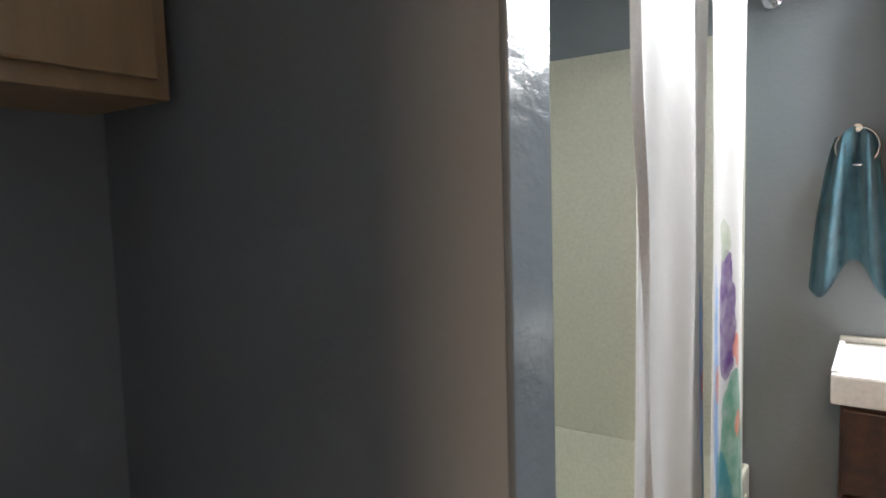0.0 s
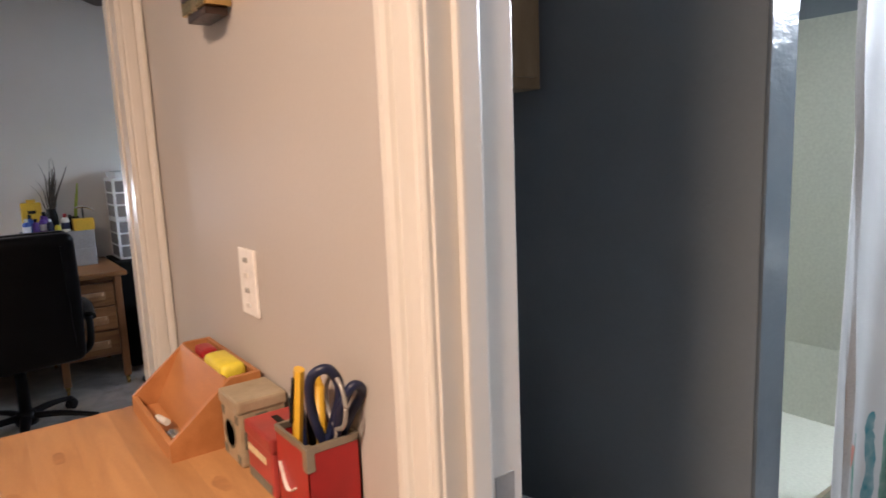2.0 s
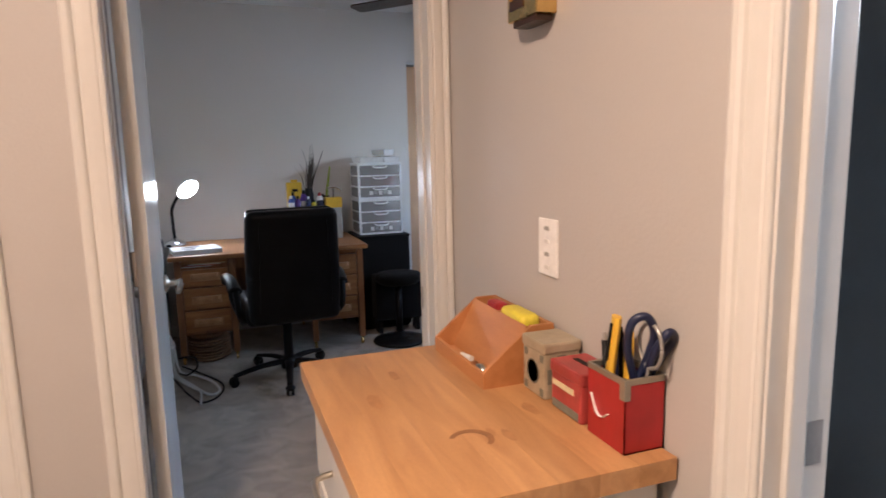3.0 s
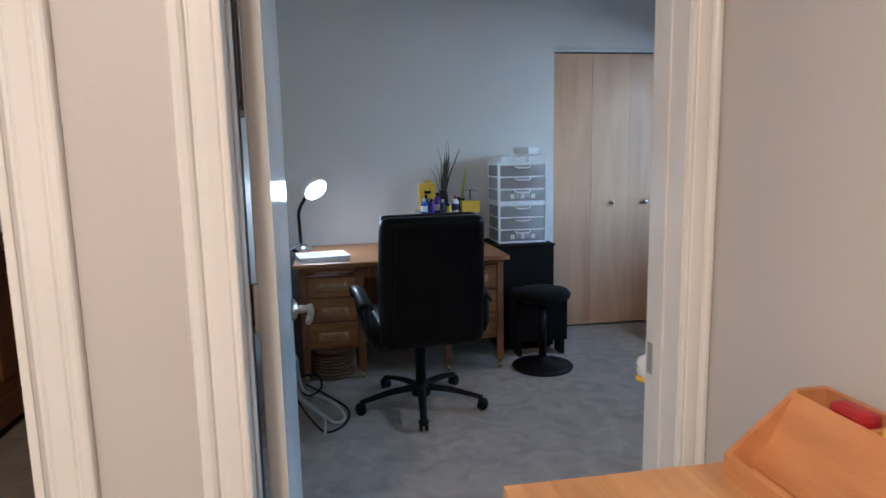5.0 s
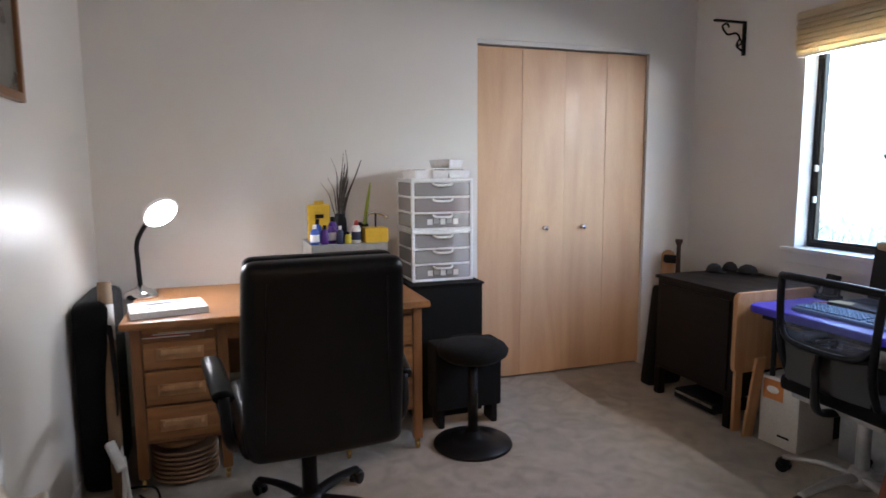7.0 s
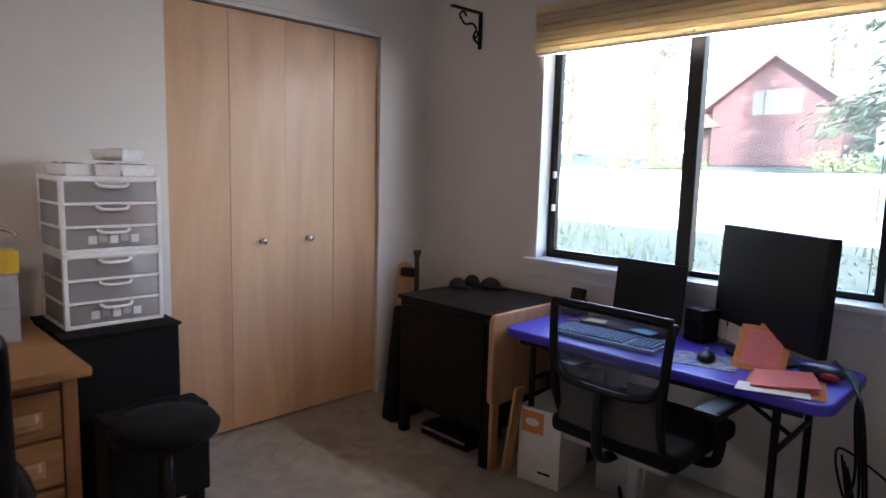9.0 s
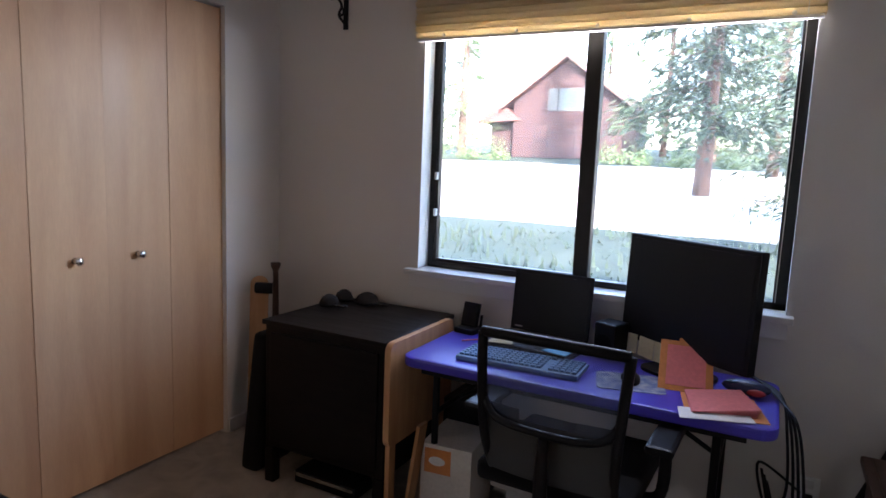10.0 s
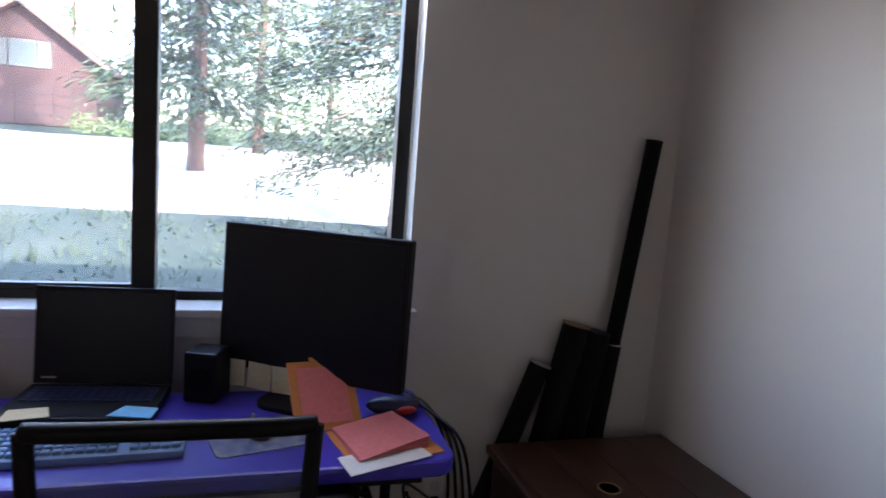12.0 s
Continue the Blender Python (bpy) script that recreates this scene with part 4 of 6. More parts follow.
for x, y, r, ma in hats:
    h = thing("cap", (x, y, RZ), "dark soft cap lying on the cabinet", "cap", "caps on the cabinet")
    part("crown", lathe((x, y, RZ), [(r, 0), (r * 1.02, 0.014), (r * 0.8, 0.036), (r * 0.35, 0.05)], 20), ma, h, smooth=True)
    part("brim", slab([(x + 0.9 * r, y - 0.5 * r), (x + 1.9 * r, y - 0.4 * r), (x + 2.1 * r, y), (x + 1.9 * r, y + 0.4 * r), (x + 0.9 * r, y + 0.5 * r)], RZ + 0.004, RZ + 0.010, 0.002), ma, h)
    part("band", lathe((x, y, RZ), [(r * 1.03, 0.008), (r * 1.045, 0.009), (r * 1.045, 0.012), (r * 1.03, 0.013)], 20), BLACKP, h, smooth=True)
bat = thing("baseball_bat", (-4.27, 2.2, 0), "dark wooden bat standing in the corner", "bat")
part("bat", lathe((-4.28, 2.20, 0), [(0.03, 0), (0.033, 0.02), (0.033, 0.3), (0.016, 0.62), (0.013, 0.82), (0.024, 0.845), (0.024, 0.86)], 18), CHESTW, bat, smooth=True)
sl = thing("skateboard", (-4.37, 2.16, 0), "worn wooden longboard leaning upright in the corner", "skateboard")
t = slab(rounded(-0.045, 0.045, 0, 0.78, 0.044), -0.006, 0.006, 0.002)
t.transform(pose(-4.37, 2.16, 0.0, 84, 0, 30))
part("deck", t, PINE, sl)
for z in (0.14, 0.72):
    part("wheel", C((-4.41, 2.20, z), (-4.33, 2.24, z), 0.028, seg=16, bev=0.005), BLACKP, sl)
bg = thing("black_sack", (-4.06, 1.92, 0), "black cloth sack slumped against the cabinet", "bag")
t = B(-4.10, -4.0, 1.86, 2.10, 0, 0.62, 0.03, seg=3)
for v in t.verts:
    k = 1 - v.co.z / 0.62
    v.co.x -= 0.05 * k
    v.co.y -= 0.03 * k
part("cloth", t, BLACKF, bg, smooth=True)

# ---------- boards between cabinet and table ----------
pb = thing("pine_board", (-3.37, 2.05, 0), "pale pine panel standing between cabinet and table", "panel")
t = slab(rounded(1.80, 2.31, 0.30, 0.705, 0.035), 0, 0.026, 0.003)
t.transform(Matrix(((0, 0, 1, -3.388), (1, 0, 0, 0), (0, 1, 0, 0), (0, 0, 0, 1))))
part("board", t, PINE, pb)
part("post", B(-3.385, -3.365, 1.815, 1.86, 0, 0.31, 0.004), PINE, pb)
part("post", B(-3.385, -3.365, 2.24, 2.285, 0, 0.31, 0.004), PINE, pb)
t = B(-0.007, 0.007, -0.03, 0.03, 0, 0.42, 0.002)
t.transform(pose(-3.30, 1.84, 0, 0, 0, 0) @ pose(0, 0, 0, 0, 8, 0) @ pose(0, 0, 0))
solid("wood_strip", t, PINE, "loose pale wooden strip leaning on the panel", "strip")

# ---------- purple folding table ----------
TX0, TX1, TY0, TY1, TZ = -3.345, -2.10, 1.83, 2.33, 0.66
ft = thing("folding_table", (-2.72, 2.08, 0), "purple plastic folding table with black metal legs", "table")
part("tabletop", slab(rounded(TX0, TX1, TY0, TY1, 0.06), TZ - 0.038, TZ, 0.010), PURPLE, ft, smooth=False)
for x in (TX0 + 0.13, TX1 - 0.16):
    leg = tube([(x, TY0 + 0.06, TZ - 0.04), (x, TY0 + 0.06, 0.3), (x, TY0 + 0.06, 0.0)], 0.013, 10)
    part("leg", leg, BLACKP, ft, smooth=True)
    part("leg", tube([(x, TY1 - 0.06, TZ - 0.04), (x, TY1 - 0.06, 0.3), (x, TY1 - 0.06, 0.0)], 0.013, 10), BLACKP, ft, smooth=True)
    part("crossbar", C((x, TY0 + 0.06, 0.12), (x, TY1 - 0.06, 0.12), 0.010), BLACKP, ft)
    part("crossbar", C((x, TY0 + 0.06, 0.45), (x, TY1 - 0.06, 0.45), 0.010), BLACKP, ft)
    xm = x + (0.3 if x < -2.7 else -0.3)
    part("brace", C((x, 2.08, 0.45), (xm, 2.08, TZ - 0.045), 0.008), BLACKP, ft)
for y in (TY0 + 0.04, TY1 - 0.04):
    part("rail", B(TX0 + 0.08, TX1 - 0.08, y - 0.012, y + 0.012, TZ - 0.062, TZ - 0.038, 0.003), BLACKP, ft)

# laptop
lp = thing("laptop", (-2.95, 2.21, TZ), "open black laptop with a dark screen", "laptop", rz=-6)
part("base", B(-0.17, 0.17, -0.125, 0.105, 0.012, 0.034, 0.004), BLACKP, lp, world=False)
part("riser", B(-0.165, 0.165, -0.11, 0.10, 0.0, 0.0121), BLACKP, lp, world=False)
t = B(-0.17, 0.17, -0.004, 0.004, 0, 0.255, 0.003)
tm = pose(0, 0.108, 0.034, -6, 0, 0)
t.transform(tm)
lid = part("lid", t, BLACKP, lp, world=False)
t = B(-0.155, 0.155, -0.0052, -0.0042, 0.03, 0.24)
t.transform(tm)
part("screen", t, SCREEN, lid, "dark matt screen", world=False)
t = B(-0.15, -0.115, -0.0058, -0.0052, 0.014, 0.019)
t.transform(tm)
part("badge", t, SILVERP, lid, world=False)
for r in range(5):
    for c in range(13):
        part("key", B(-0.15 + 0.0232 * c, -0.131 + 0.0232 * c, 0.06 - 0.02 * r, 0.077 - 0.02 * r, 0.034, 0.0365), NAVY, lp, world=False)
part("touchpad", B(-0.05, 0.05, -0.115, -0.055, 0.034, 0.0348), BLACKP, lp, world=False)
for x, y, z, rz, ma, l in ((-3.06, 2.11, TZ + 0.037, 12, CREAM, "pale sticky note"), (-2.83, 2.10, TZ + 0.037, -14, SKYN, "blue sticky note")):
    t = slab([(-0.05, -0.03), (0.05, -0.03), (0.045, 0.03), (-0.035, 0.035)], 0, 0.002)
    t.transform(pose(x, y, z, 0, 0, rz))
    solid("sticky_note", t, ma, l + " lying on the laptop", "note")
# keyboard
kb = thing("keyboard", (-2.93, 2.00, TZ), "blue-grey wired keyboard on the purple table", "keyboard", rz=2)
part("tray", B(-0.225, 0.225, -0.085, 0.085, 0, 0.018, 0.006), BLUEK, kb, world=False)
KEYMESH = B(-0.0085, 0.0085, -0.0085, 0.0085, 0, 0.009, 0.002, seg=1)
first = part("key", KEYMESH, BLUEK, kb, world=False)
first.location = (-0.208, 0.062, 0.017)
for r in range(6):
    for c in range(21):
        if (r or c) and not (c == 15 and r > 0):
            k = new("key", first.data)
            k.parent = kb
            k.location = (-0.208 + 0.0208 * c, 0.062 - 0.0245 * r, 0.017)
part("cable", tube([(-0.1, 0.085, 0.01), (-0.12, 0.16, 0.006), (-0.2, 0.22, 0.006), (-0.3, 0.14, 0.006)], 0.003, 6), PINK, kb, world=False)
# monitor
mo = thing("monitor", (-2.42, 2.21, TZ), "large black flat monitor switched off", "monitor", rz=-33)
part("stand_base", slab(rounded(-0.12, 0.12, -0.09, 0.09, 0.05), 0, 0.012, 0.003), BLACKP, mo, world=False)
part("stand_neck", B(-0.035, 0.035, 0.03, 0.055, 0.01, 0.22, 0.006), BLACKP, mo, world=False)
t = B(-0.272, 0.272, -0.018, 0.022, 0.075, 0.475, 0.006)
t.transform(pose(0, 0.0, 0, -2, 0, 0))
shell = part("housing", t, BLACKP, mo, world=False)
t = B(-0.256, 0.256, -0.0195, -0.0178, 0.095, 0.459)
t.transform(pose(0, 0.0, 0, -2, 0, 0))
part("screen", t, SCREEN, shell, "dark matt screen", world=False)
t = B(-0.02, 0.02, -0.0195, -0.018, 0.080, 0.088)
part("badge", t, SILVERP, shell, world=False)
for k in range(4):
    t = B(-0.036, 0.036, -0.001, 0.001, 0, 0.072)
    t.transform(pose(-2.42, 2.21, TZ, 0, 0, -33) @ pose(-0.215 + 0.078 * k, -0.0235, 0.026, -3, 4 * (k % 2) - 2, 0))
    solid("memo_note", t, CREAM, "cream paper note stuck under the monitor screen", "note", group="cream notes")
# phone stand, speaker, mouse, papers
ph = thing("desk_phone", (-3.28, 2.29, TZ), "small black phone cradle on the table", "phone", rz=-8)
part("cradle", slab(rounded(-0.05, 0.05, -0.05, 0.05, 0.015), 0, 0.022, 0.004), BLACKP, ph, world=False)
t = B(-0.045, 0.03, -0.012, 0.016, 0.0, 0.105, 0.008)
t.transform(pose(0, 0.01, 0.018, -14, 0, 0))
part("handset", t, BLACKP, ph, world=False)
part("antenna", C((0.045, 0.02, 0.02), (0.047, 0.024, 0.075), 0.006), BLACKP, ph, world=False)
sp = thing("speaker", (-2.68, 2.29, TZ), "small black desktop loudspeaker", "speaker", rz=-20)
part("body", B(-0.045, 0.045, -0.05, 0.05, 0, 0.135, 0.008), BLACKP, sp, world=False)
part("cone", lathe((0, 0, 0), [(0.034, 0), (0.034, 0.003), (0.02, 0.001)], 18), BLACKF, sp, world=False).matrix_local = pose(0, -0.05, 0.06, 90, 0, 0)
part("wire", tube([(0.0, 0.05, 0.06), (0.02, 0.09, 0.12), (0.12, 0.09, 0.16), (0.2, 0.02, 0.13)], 0.004, 6), BLACKP, sp, world=False)
ms = thing("mouse", (-2.55, 2.03, TZ), "black computer mouse on a patterned pad", "mouse", rz=20)
part("shell", S((0, 0, 0.012), (0.032, 0.055, 0.022), seg=18), BLACKP, ms, world=False, smooth=True)
part("wheel", C((-0.004, 0.03, 0.032), (0.004, 0.03, 0.032), 0.008, seg=12), SILVERP, ms, world=False)
t = slab(rounded(-0.11, 0.11, -0.09, 0.09, 0.02), 0, 0.003)
t.transform(pose(-2.55, 2.02, TZ - 0.0005, 0, 0, 15))
solid("mouse_pad", t, mat("patterned_mouse_pad", (0.05, 0.09, 0.28), 0.8, scale=30, col2=(0.35, 0.36, 0.42), bump=0.1), "blue patterned mouse pad on the table", "mouse pad")
pf = thing("open_folder", (-2.28, 1.99, TZ), "open orange card folder with pink pages on the table", "folder", rz=12)
t = slab([(-0.10, -0.16), (0.13, -0.14), (0.12, 0.06), (-0.10, 0.05)], 0, 0.003)
part("back_cover", t, ORANGEC, pf, world=False)
for k in range(5):
    t = slab([(-0.085 - 0.003 * k, -0.125), (0.10, -0.11), (0.105 - 0.004 * k, 0.05), (-0.085, 0.045)], 0, 0.0012)
    t.transform(pose(0, 0, 0.0035 + 0.0045 * k, 0.6 * k, -0.9 * k, 2.0 * k))
    part("pink_page", t, PINK, pf, "fanned pink page", world=False)
t = slab([(-0.13, -0.19), (0.08, -0.16), (0.07, -0.08), (-0.13, -0.1)], 0.0, 0.002)
t.transform(pose(0.01, 0.005, 0.0031))
part("white_sheet", t, PAPER, pf, world=False)
t = B(-0.085, 0.085, -0.002, 0.002, 0, 0.20, 0.001)
tm = pose(-0.085, 0.06, 0.0, -50, 0, -4)
t.transform(tm)
fl = part("front_cover", t, ORANGEC, pf, world=False)
t = B(-0.062, 0.062, -0.0035, -0.002, 0.02, 0.18)
t.transform(tm)
part("inner_page", t, PINK, fl, world=False)
t = B(-0.025, 0.025, -0.002, 0.002, 0.20, 0.212)
t.transform(tm)
part("tab", t, ORANGEC, fl, world=False)
gl = thing("sunglasses_case", (-2.20, 2.12, TZ), "dark soft case with red trim on the table", "case")
part("case", S((-2.20, 2.12, 0.025 + TZ), (0.075, 0.035, 0.025), seg=16), NAVY, gl, smooth=True)
part("trim", S((-2.17, 2.09, 0.02 + TZ), (0.03, 0.012, 0.012), seg=12), REDT, gl, smooth=True)
cc = thing("cable_bundle", (-2.07, 2.2, 0.0), "black cables hanging from the table end", "cable")
for k in range(4):
    o = 0.02 * k
    part("cable", tube([(-2.2, 2.25 + o * 0.5, TZ + 0.03), (-2.10, 2.15 - o, TZ + 0.012), (-2.075 + o * 0.6, 2.02 - o, TZ - 0.06), (-2.06 + o, 2.03 - o, 0.40 - 3 * o), (-2.10 + o, 2.12, 0.28 - 2 * o), (-2.14 + o * 0.5, 2.18, 0.42 - o), (-2.0, 2.38, 0.26)][: 7 if k == 0 else 6], 0.0045, 8), BLACKP, cc, smooth=True)
ol = thing("outlet", (-1.97, 2.425, 0.22), "white wall outlet with a black plug", "outlet")
part("plate", B(-2.005, -1.935, 2.422, 2.4295, 0.19, 0.305, 0.003), WHITEP, ol)
for z in (0.215, 0.262):
    part("socket", B(-1.985, -1.955, 2.4205, 2.423, z, z + 0.03, 0.002), PAPER, ol)
part("plug", B(-1.985, -1.955, 2.385, 2.4205, 0.213, 0.243, 0.006), BLACKP, ol)

# boxes under the table
cx = thing("carton", (-3.17, 1.98, 0), "white printed carton with an orange panel under the table", "box", rz=6)
part("box", B(-0.10, 0.10, -0.10, 0.16, 0, 0.33, 0.003), LINENB, cx, world=False)
part("orange_panel", B(-0.085, 0.02, -0.1015, -0.1003, 0.22, 0.315), ORANGEC, cx, world=False)
part("motif", S((-0.035, -0.102, 0.268), (0.033, 0.001, 0.018), seg=12), PAPER, cx, world=False)
part("print_line", B(0.0, 0.06, -0.1015, -0.1003, 0.05, 0.06), BLACKP, cx, world=False)
solid("computer_tower", B(-3.30, -3.12, 2.12, 2.32, 0, 0.42, 0.006), BLACKP, "black computer case under the table", "computer")
solid("brown_carton", B(-2.98, -2.76, 2.05, 2.34, 0, 0.22, 0.004), GREYC, "grey storage tub under the table", "tub")

# ---------- mesh office chair ----------
mc = thing("mesh_chair", (-2.672, 1.79, 0), "black mesh-back task chair with a silver base", "chair", rz=-2)
# local axes: the back stands at -y
BXH, ZT, ZB, YB = 0.216, 0.895, 0.47, -0.235
part("frame_top", tube([(-BXH, YB, ZT - 0.01), (-0.12, YB - 0.02, ZT - 0.004), (0.12, YB - 0.02, ZT - 0.004), (BXH, YB, ZT - 0.01)], 0.016, 10), BLACKP, mc, world=False, smooth=True)
for s in (-1, 1):
    part("frame_side", tube([(s * BXH, YB, ZT - 0.01), (s * (BXH - 0.008), YB - 0.008, 0.75), (s * (BXH - 0.02), YB + 0.0, 0.58), (s * (BXH - 0.03), YB + 0.05, 0.46)], 0.015, 10), BLACKP, mc, world=False, smooth=True)
part("lumbar_bar", tube([(-BXH + 0.01, YB, 0.70), (-0.13, YB - 0.025, 0.635), (0.13, YB - 0.025, 0.635), (BXH - 0.01, YB, 0.70)], 0.012, 10), BLACKP, mc, world=False, smooth=True)
t = bmesh.new()
N = 14
vs_ = [[t.verts.new(((-1 + 2 * i / N) * (BXH - 0.01 - 0.02 * (1 - j / N)), YB - 0.018 * (1 - (-1 + 2 * i / N) ** 2) + 0.03 * max(0, 0.35 - j / N), ZB + (ZT - 0.01 - ZB) * j / N)) for i in range(N + 1)] for j in range(N + 1)]
for j in range(6, N):
    for i in range(N):
        t.faces.new((vs_[j][i], vs_[j][i + 1], vs_[j + 1][i + 1], vs_[j + 1][i]))
low = bmesh.new()
lv = [[low.verts.new(v.co) for v in row] for row in vs_[:8]]
for j in range(7):
    for i in range(N):
        if not (j == 6 and 3 < i < 10):
            low.faces.new((lv[j][i], lv[j][i + 1], lv[j + 1][i + 1], lv[j + 1][i]))
bmesh.ops.delete(t, geom=[v for v in t.verts if not v.link_faces], context="VERTS")
bmesh.ops.delete(low, geom=[v for v in low.verts if not v.link_faces], context="VERTS")
bmesh.ops.translate(low, vec=(0, 0.004, 0), verts=low.verts)
part("mesh_back", t, MESHB, mc, "see-through black mesh", world=False, smooth=True)
part("lumbar_mesh", low, MESHD, mc, "denser dark grey mesh", world=False, smooth=True)
part("seat", B(-0.24, 0.24, -0.20, 0.26, 0.40, 0.47, 0.03, seg=4), BLACKF, mc, "black fabric seat", world=False, smooth=True)
part("seat_pan", B(-0.20, 0.20, -0.17, 0.2, 0.375, 0.405, 0.01), SILVERP, mc, world=False)
part("spine", tube([(0, -0.14, 0.38), (0, -0.25, 0.40), (0, YB - 0.035, 0.52), (0, YB - 0.03, 0.62)], 0.026, 10, flat=0.5), BLACKP, mc, world=False, smooth=True)
for s in (-1, 1):
    a = part("armrest", B(s * 0.285 - 0.04, s * 0.285 + 0.04, -0.13, 0.11, 0.585, 0.612, 0.012), BLACKP, mc, world=False)
    part("arm_post", tube([(s * 0.21, 0.0, 0.39), (s * 0.28, 0.0, 0.42), (s * 0.285, 0.0, 0.59)], 0.018, 10), BLACKP, a, world=False, smooth=True)
part("column", C((0, 0, 0.09), (0, 0, 0.38), 0.025), SILVERP, mc, world=False, smooth=True)
star_base(mc, 0.30, SILVERP, 198)

# ---------- chest and rolls in the far corner ----------
KX0, KX1, KY0, KY1, KZ = -1.845, -1.205, 1.25, 2.31, 0.475
ck = thing("wooden_chest", (-1.52, 1.78, 0), "scuffed dark walnut chest with a worn lid", "chest")
part("body", B(KX0 + 0.025, KX1, KY0 + 0.02, KY1 - 0.01, 0.03, KZ - 0.035, 0.004), CHESTW, ck)
part("lid", B(KX0, KX1 + 0.005, KY0, KY1, KZ - 0.035, KZ - 0.006, 0.008), CHESTW, ck)
for k in range(4):
    x0 = KX0 + 0.03 + k * 0.147
    part("lid_plank", B(x0, x0 + 0.1445, KY0 + 0.03, KY1 - 0.03, KZ - 0.008, KZ, 0.003), CHESTW, ck)
part("plinth", B(KX0 + 0.015, KX1, KY0 + 0.01, KY1 - 0.005, 0, 0.05, 0.006), CHESTW, ck)
part("ring_mark", lathe((-1.60, 1.98, KZ), [(0.035, 0.0003), (0.035, 0.0006), (0.029, 0.0006), (0.029, 0.0003)], 24), KRAFT, ck, "pale ring stain")
part("lock_plate", B(KX0 + 0.022, KX0 + 0.026, 1.72, 1.80, 0.33, 0.41, 0.002), BRASS, ck)


def roll(p0, p1, r, label, ma=BLACKP, end=SILVERP):
    a = thing("poster_tube", p0, label, "tube", "rolls in the corner")
    d = (Vector(p1) - Vector(p0)).normalized()
    part("tube", C(p0, p1, r, seg=18), ma, a, smooth=True)
    part("end_cap", C(Vector(p1), Vector(p1) + 0.006 * d, r * 1.06, seg=18), end, a)


roll((-1.47, 2.375, 0.03), (-1.30, 2.395, 1.46), 0.027, "long black tube leaning in the room corner", BLACKF, BLACKP)
roll((-1.89, 2.375, 0.03), (-1.645, 2.385, 0.70), 0.036, "short black tube leaning on the wall", BLACKF, GREYC)
roll((-1.70, 2.372, 0.03), (-1.53, 2.38, 0.835), 0.045, "thick black tube leaning on the wall", BLACKF, KRAFT)
roll((-1.58, 2.372, 0.03), (-1.45, 2.38, 0.81), 0.045, "black wrapped roll leaning on the wall", BLACKF, BLACKP)
roll((-1.47, 2.372, 0.03), (-1.39, 2.38, 0.77), 0.035, "black tube with a steel cap leaning on the wall", BLACKF, CHROME)

# ---------- easel with hats by the door ----------
ez = thing("wooden_easel", (-1.50, 0.35, 0), "red-brown wooden stand with soft hats hung on pegs", "stand")
for a, b in (((-1.60, 0.16, 0), (-1.56, 0.52, 1.42)), ((-1.58, 0.95, 0), (-1.55, 0.58, 1.42))):
    t = B(-0.011, 0.011, -0.036, 0.036, 0, (Vector(b) - Vector(a)).length, 0.004)
    dd = (Vector(b) - Vector(a))
    t.transform(Matrix.Translation(a) @ pose(0, 0, 0, -math.degrees(math.atan2(dd.y, dd.z)), math.degrees(math.atan2(dd.x, dd.z)), 0))
    part("leg", t, REDWOOD, ez)
part("leg", C((-1.25, 0.55, 0), (-1.53, 0.55, 1.35), 0.018), REDWOOD, ez)
part("crossbar", B(-1.60, -1.578, 0.24, 0.86, 0.50, 0.56, 0.004), REDWOOD, ez)
part("top_bar", B(-1.575, -1.535, 0.46, 0.64, 1.36, 1.43, 0.006), REDWOOD, ez)
for y, z in ((0.42, 1.33), (0.42, 1.19)):
    part("peg", C((-1.56, y + 0.06, z), (-1.60, y - 0.03, z + 0.01), 0.008, seg=10), REDWOOD, ez)
for z, ma, l in ((1.345, HAIR, "dark brown felt hat hung on the stand"), (1.21, TANFELT, "tan felt hat hung on the stand")):
    h = thing("felt_hat", (-1.6, 0.38, z - 0.04), l, "hat")
    part("crown", S((-1.60, 0.43, z), (0.05, 0.06, 0.03), seg=18), ma, h, smooth=True)
    part("brim", lathe((-1.60, 0.43, z - 0.014), [(0.04, 0), (0.07, -0.004), (0.072, 0.003), (0.04, 0.006)], 26), ma, h, smooth=True)
tc_ = thing("pine_rack", (-1.31, 0.25, 0), "narrow pale pine rack standing beside the doorway", "rack")
for x in (-1.425, -1.235):
    for y in (0.10, 0.36):
        part("post", B(x, x + 0.04, y, y + 0.035, 0, 0.93, 0.004), PINE, tc_)
for z in (0.12, 0.50, 0.88):
    part("shelf", B(-1.42, -1.20, 0.112, 0.383, z, z + 0.02, 0.003), PINE, tc_)
du = thing("feather_duster", (-1.45, 0.085, 0.70), "white and yellow fluffy duster hung on the pine rack", "duster")
t = S((-1.45, 0.075, 0.785), (0.026, 0.042, 0.038), seg=20)
for v in t.verts:
    v.co += 0.014 * noise.noise_vector(v.co * 45)
part("head", t, PAPER, du, smooth=True)
part("yellow_edge", S((-1.45, 0.068, 0.757), (0.025, 0.04, 0.015), seg=16), YELLOWP, du, smooth=True)
part("handle", C((-1.445, 0.098, 0.77), (-1.43, 0.108, 0.92), 0.006), WHITEP, du)

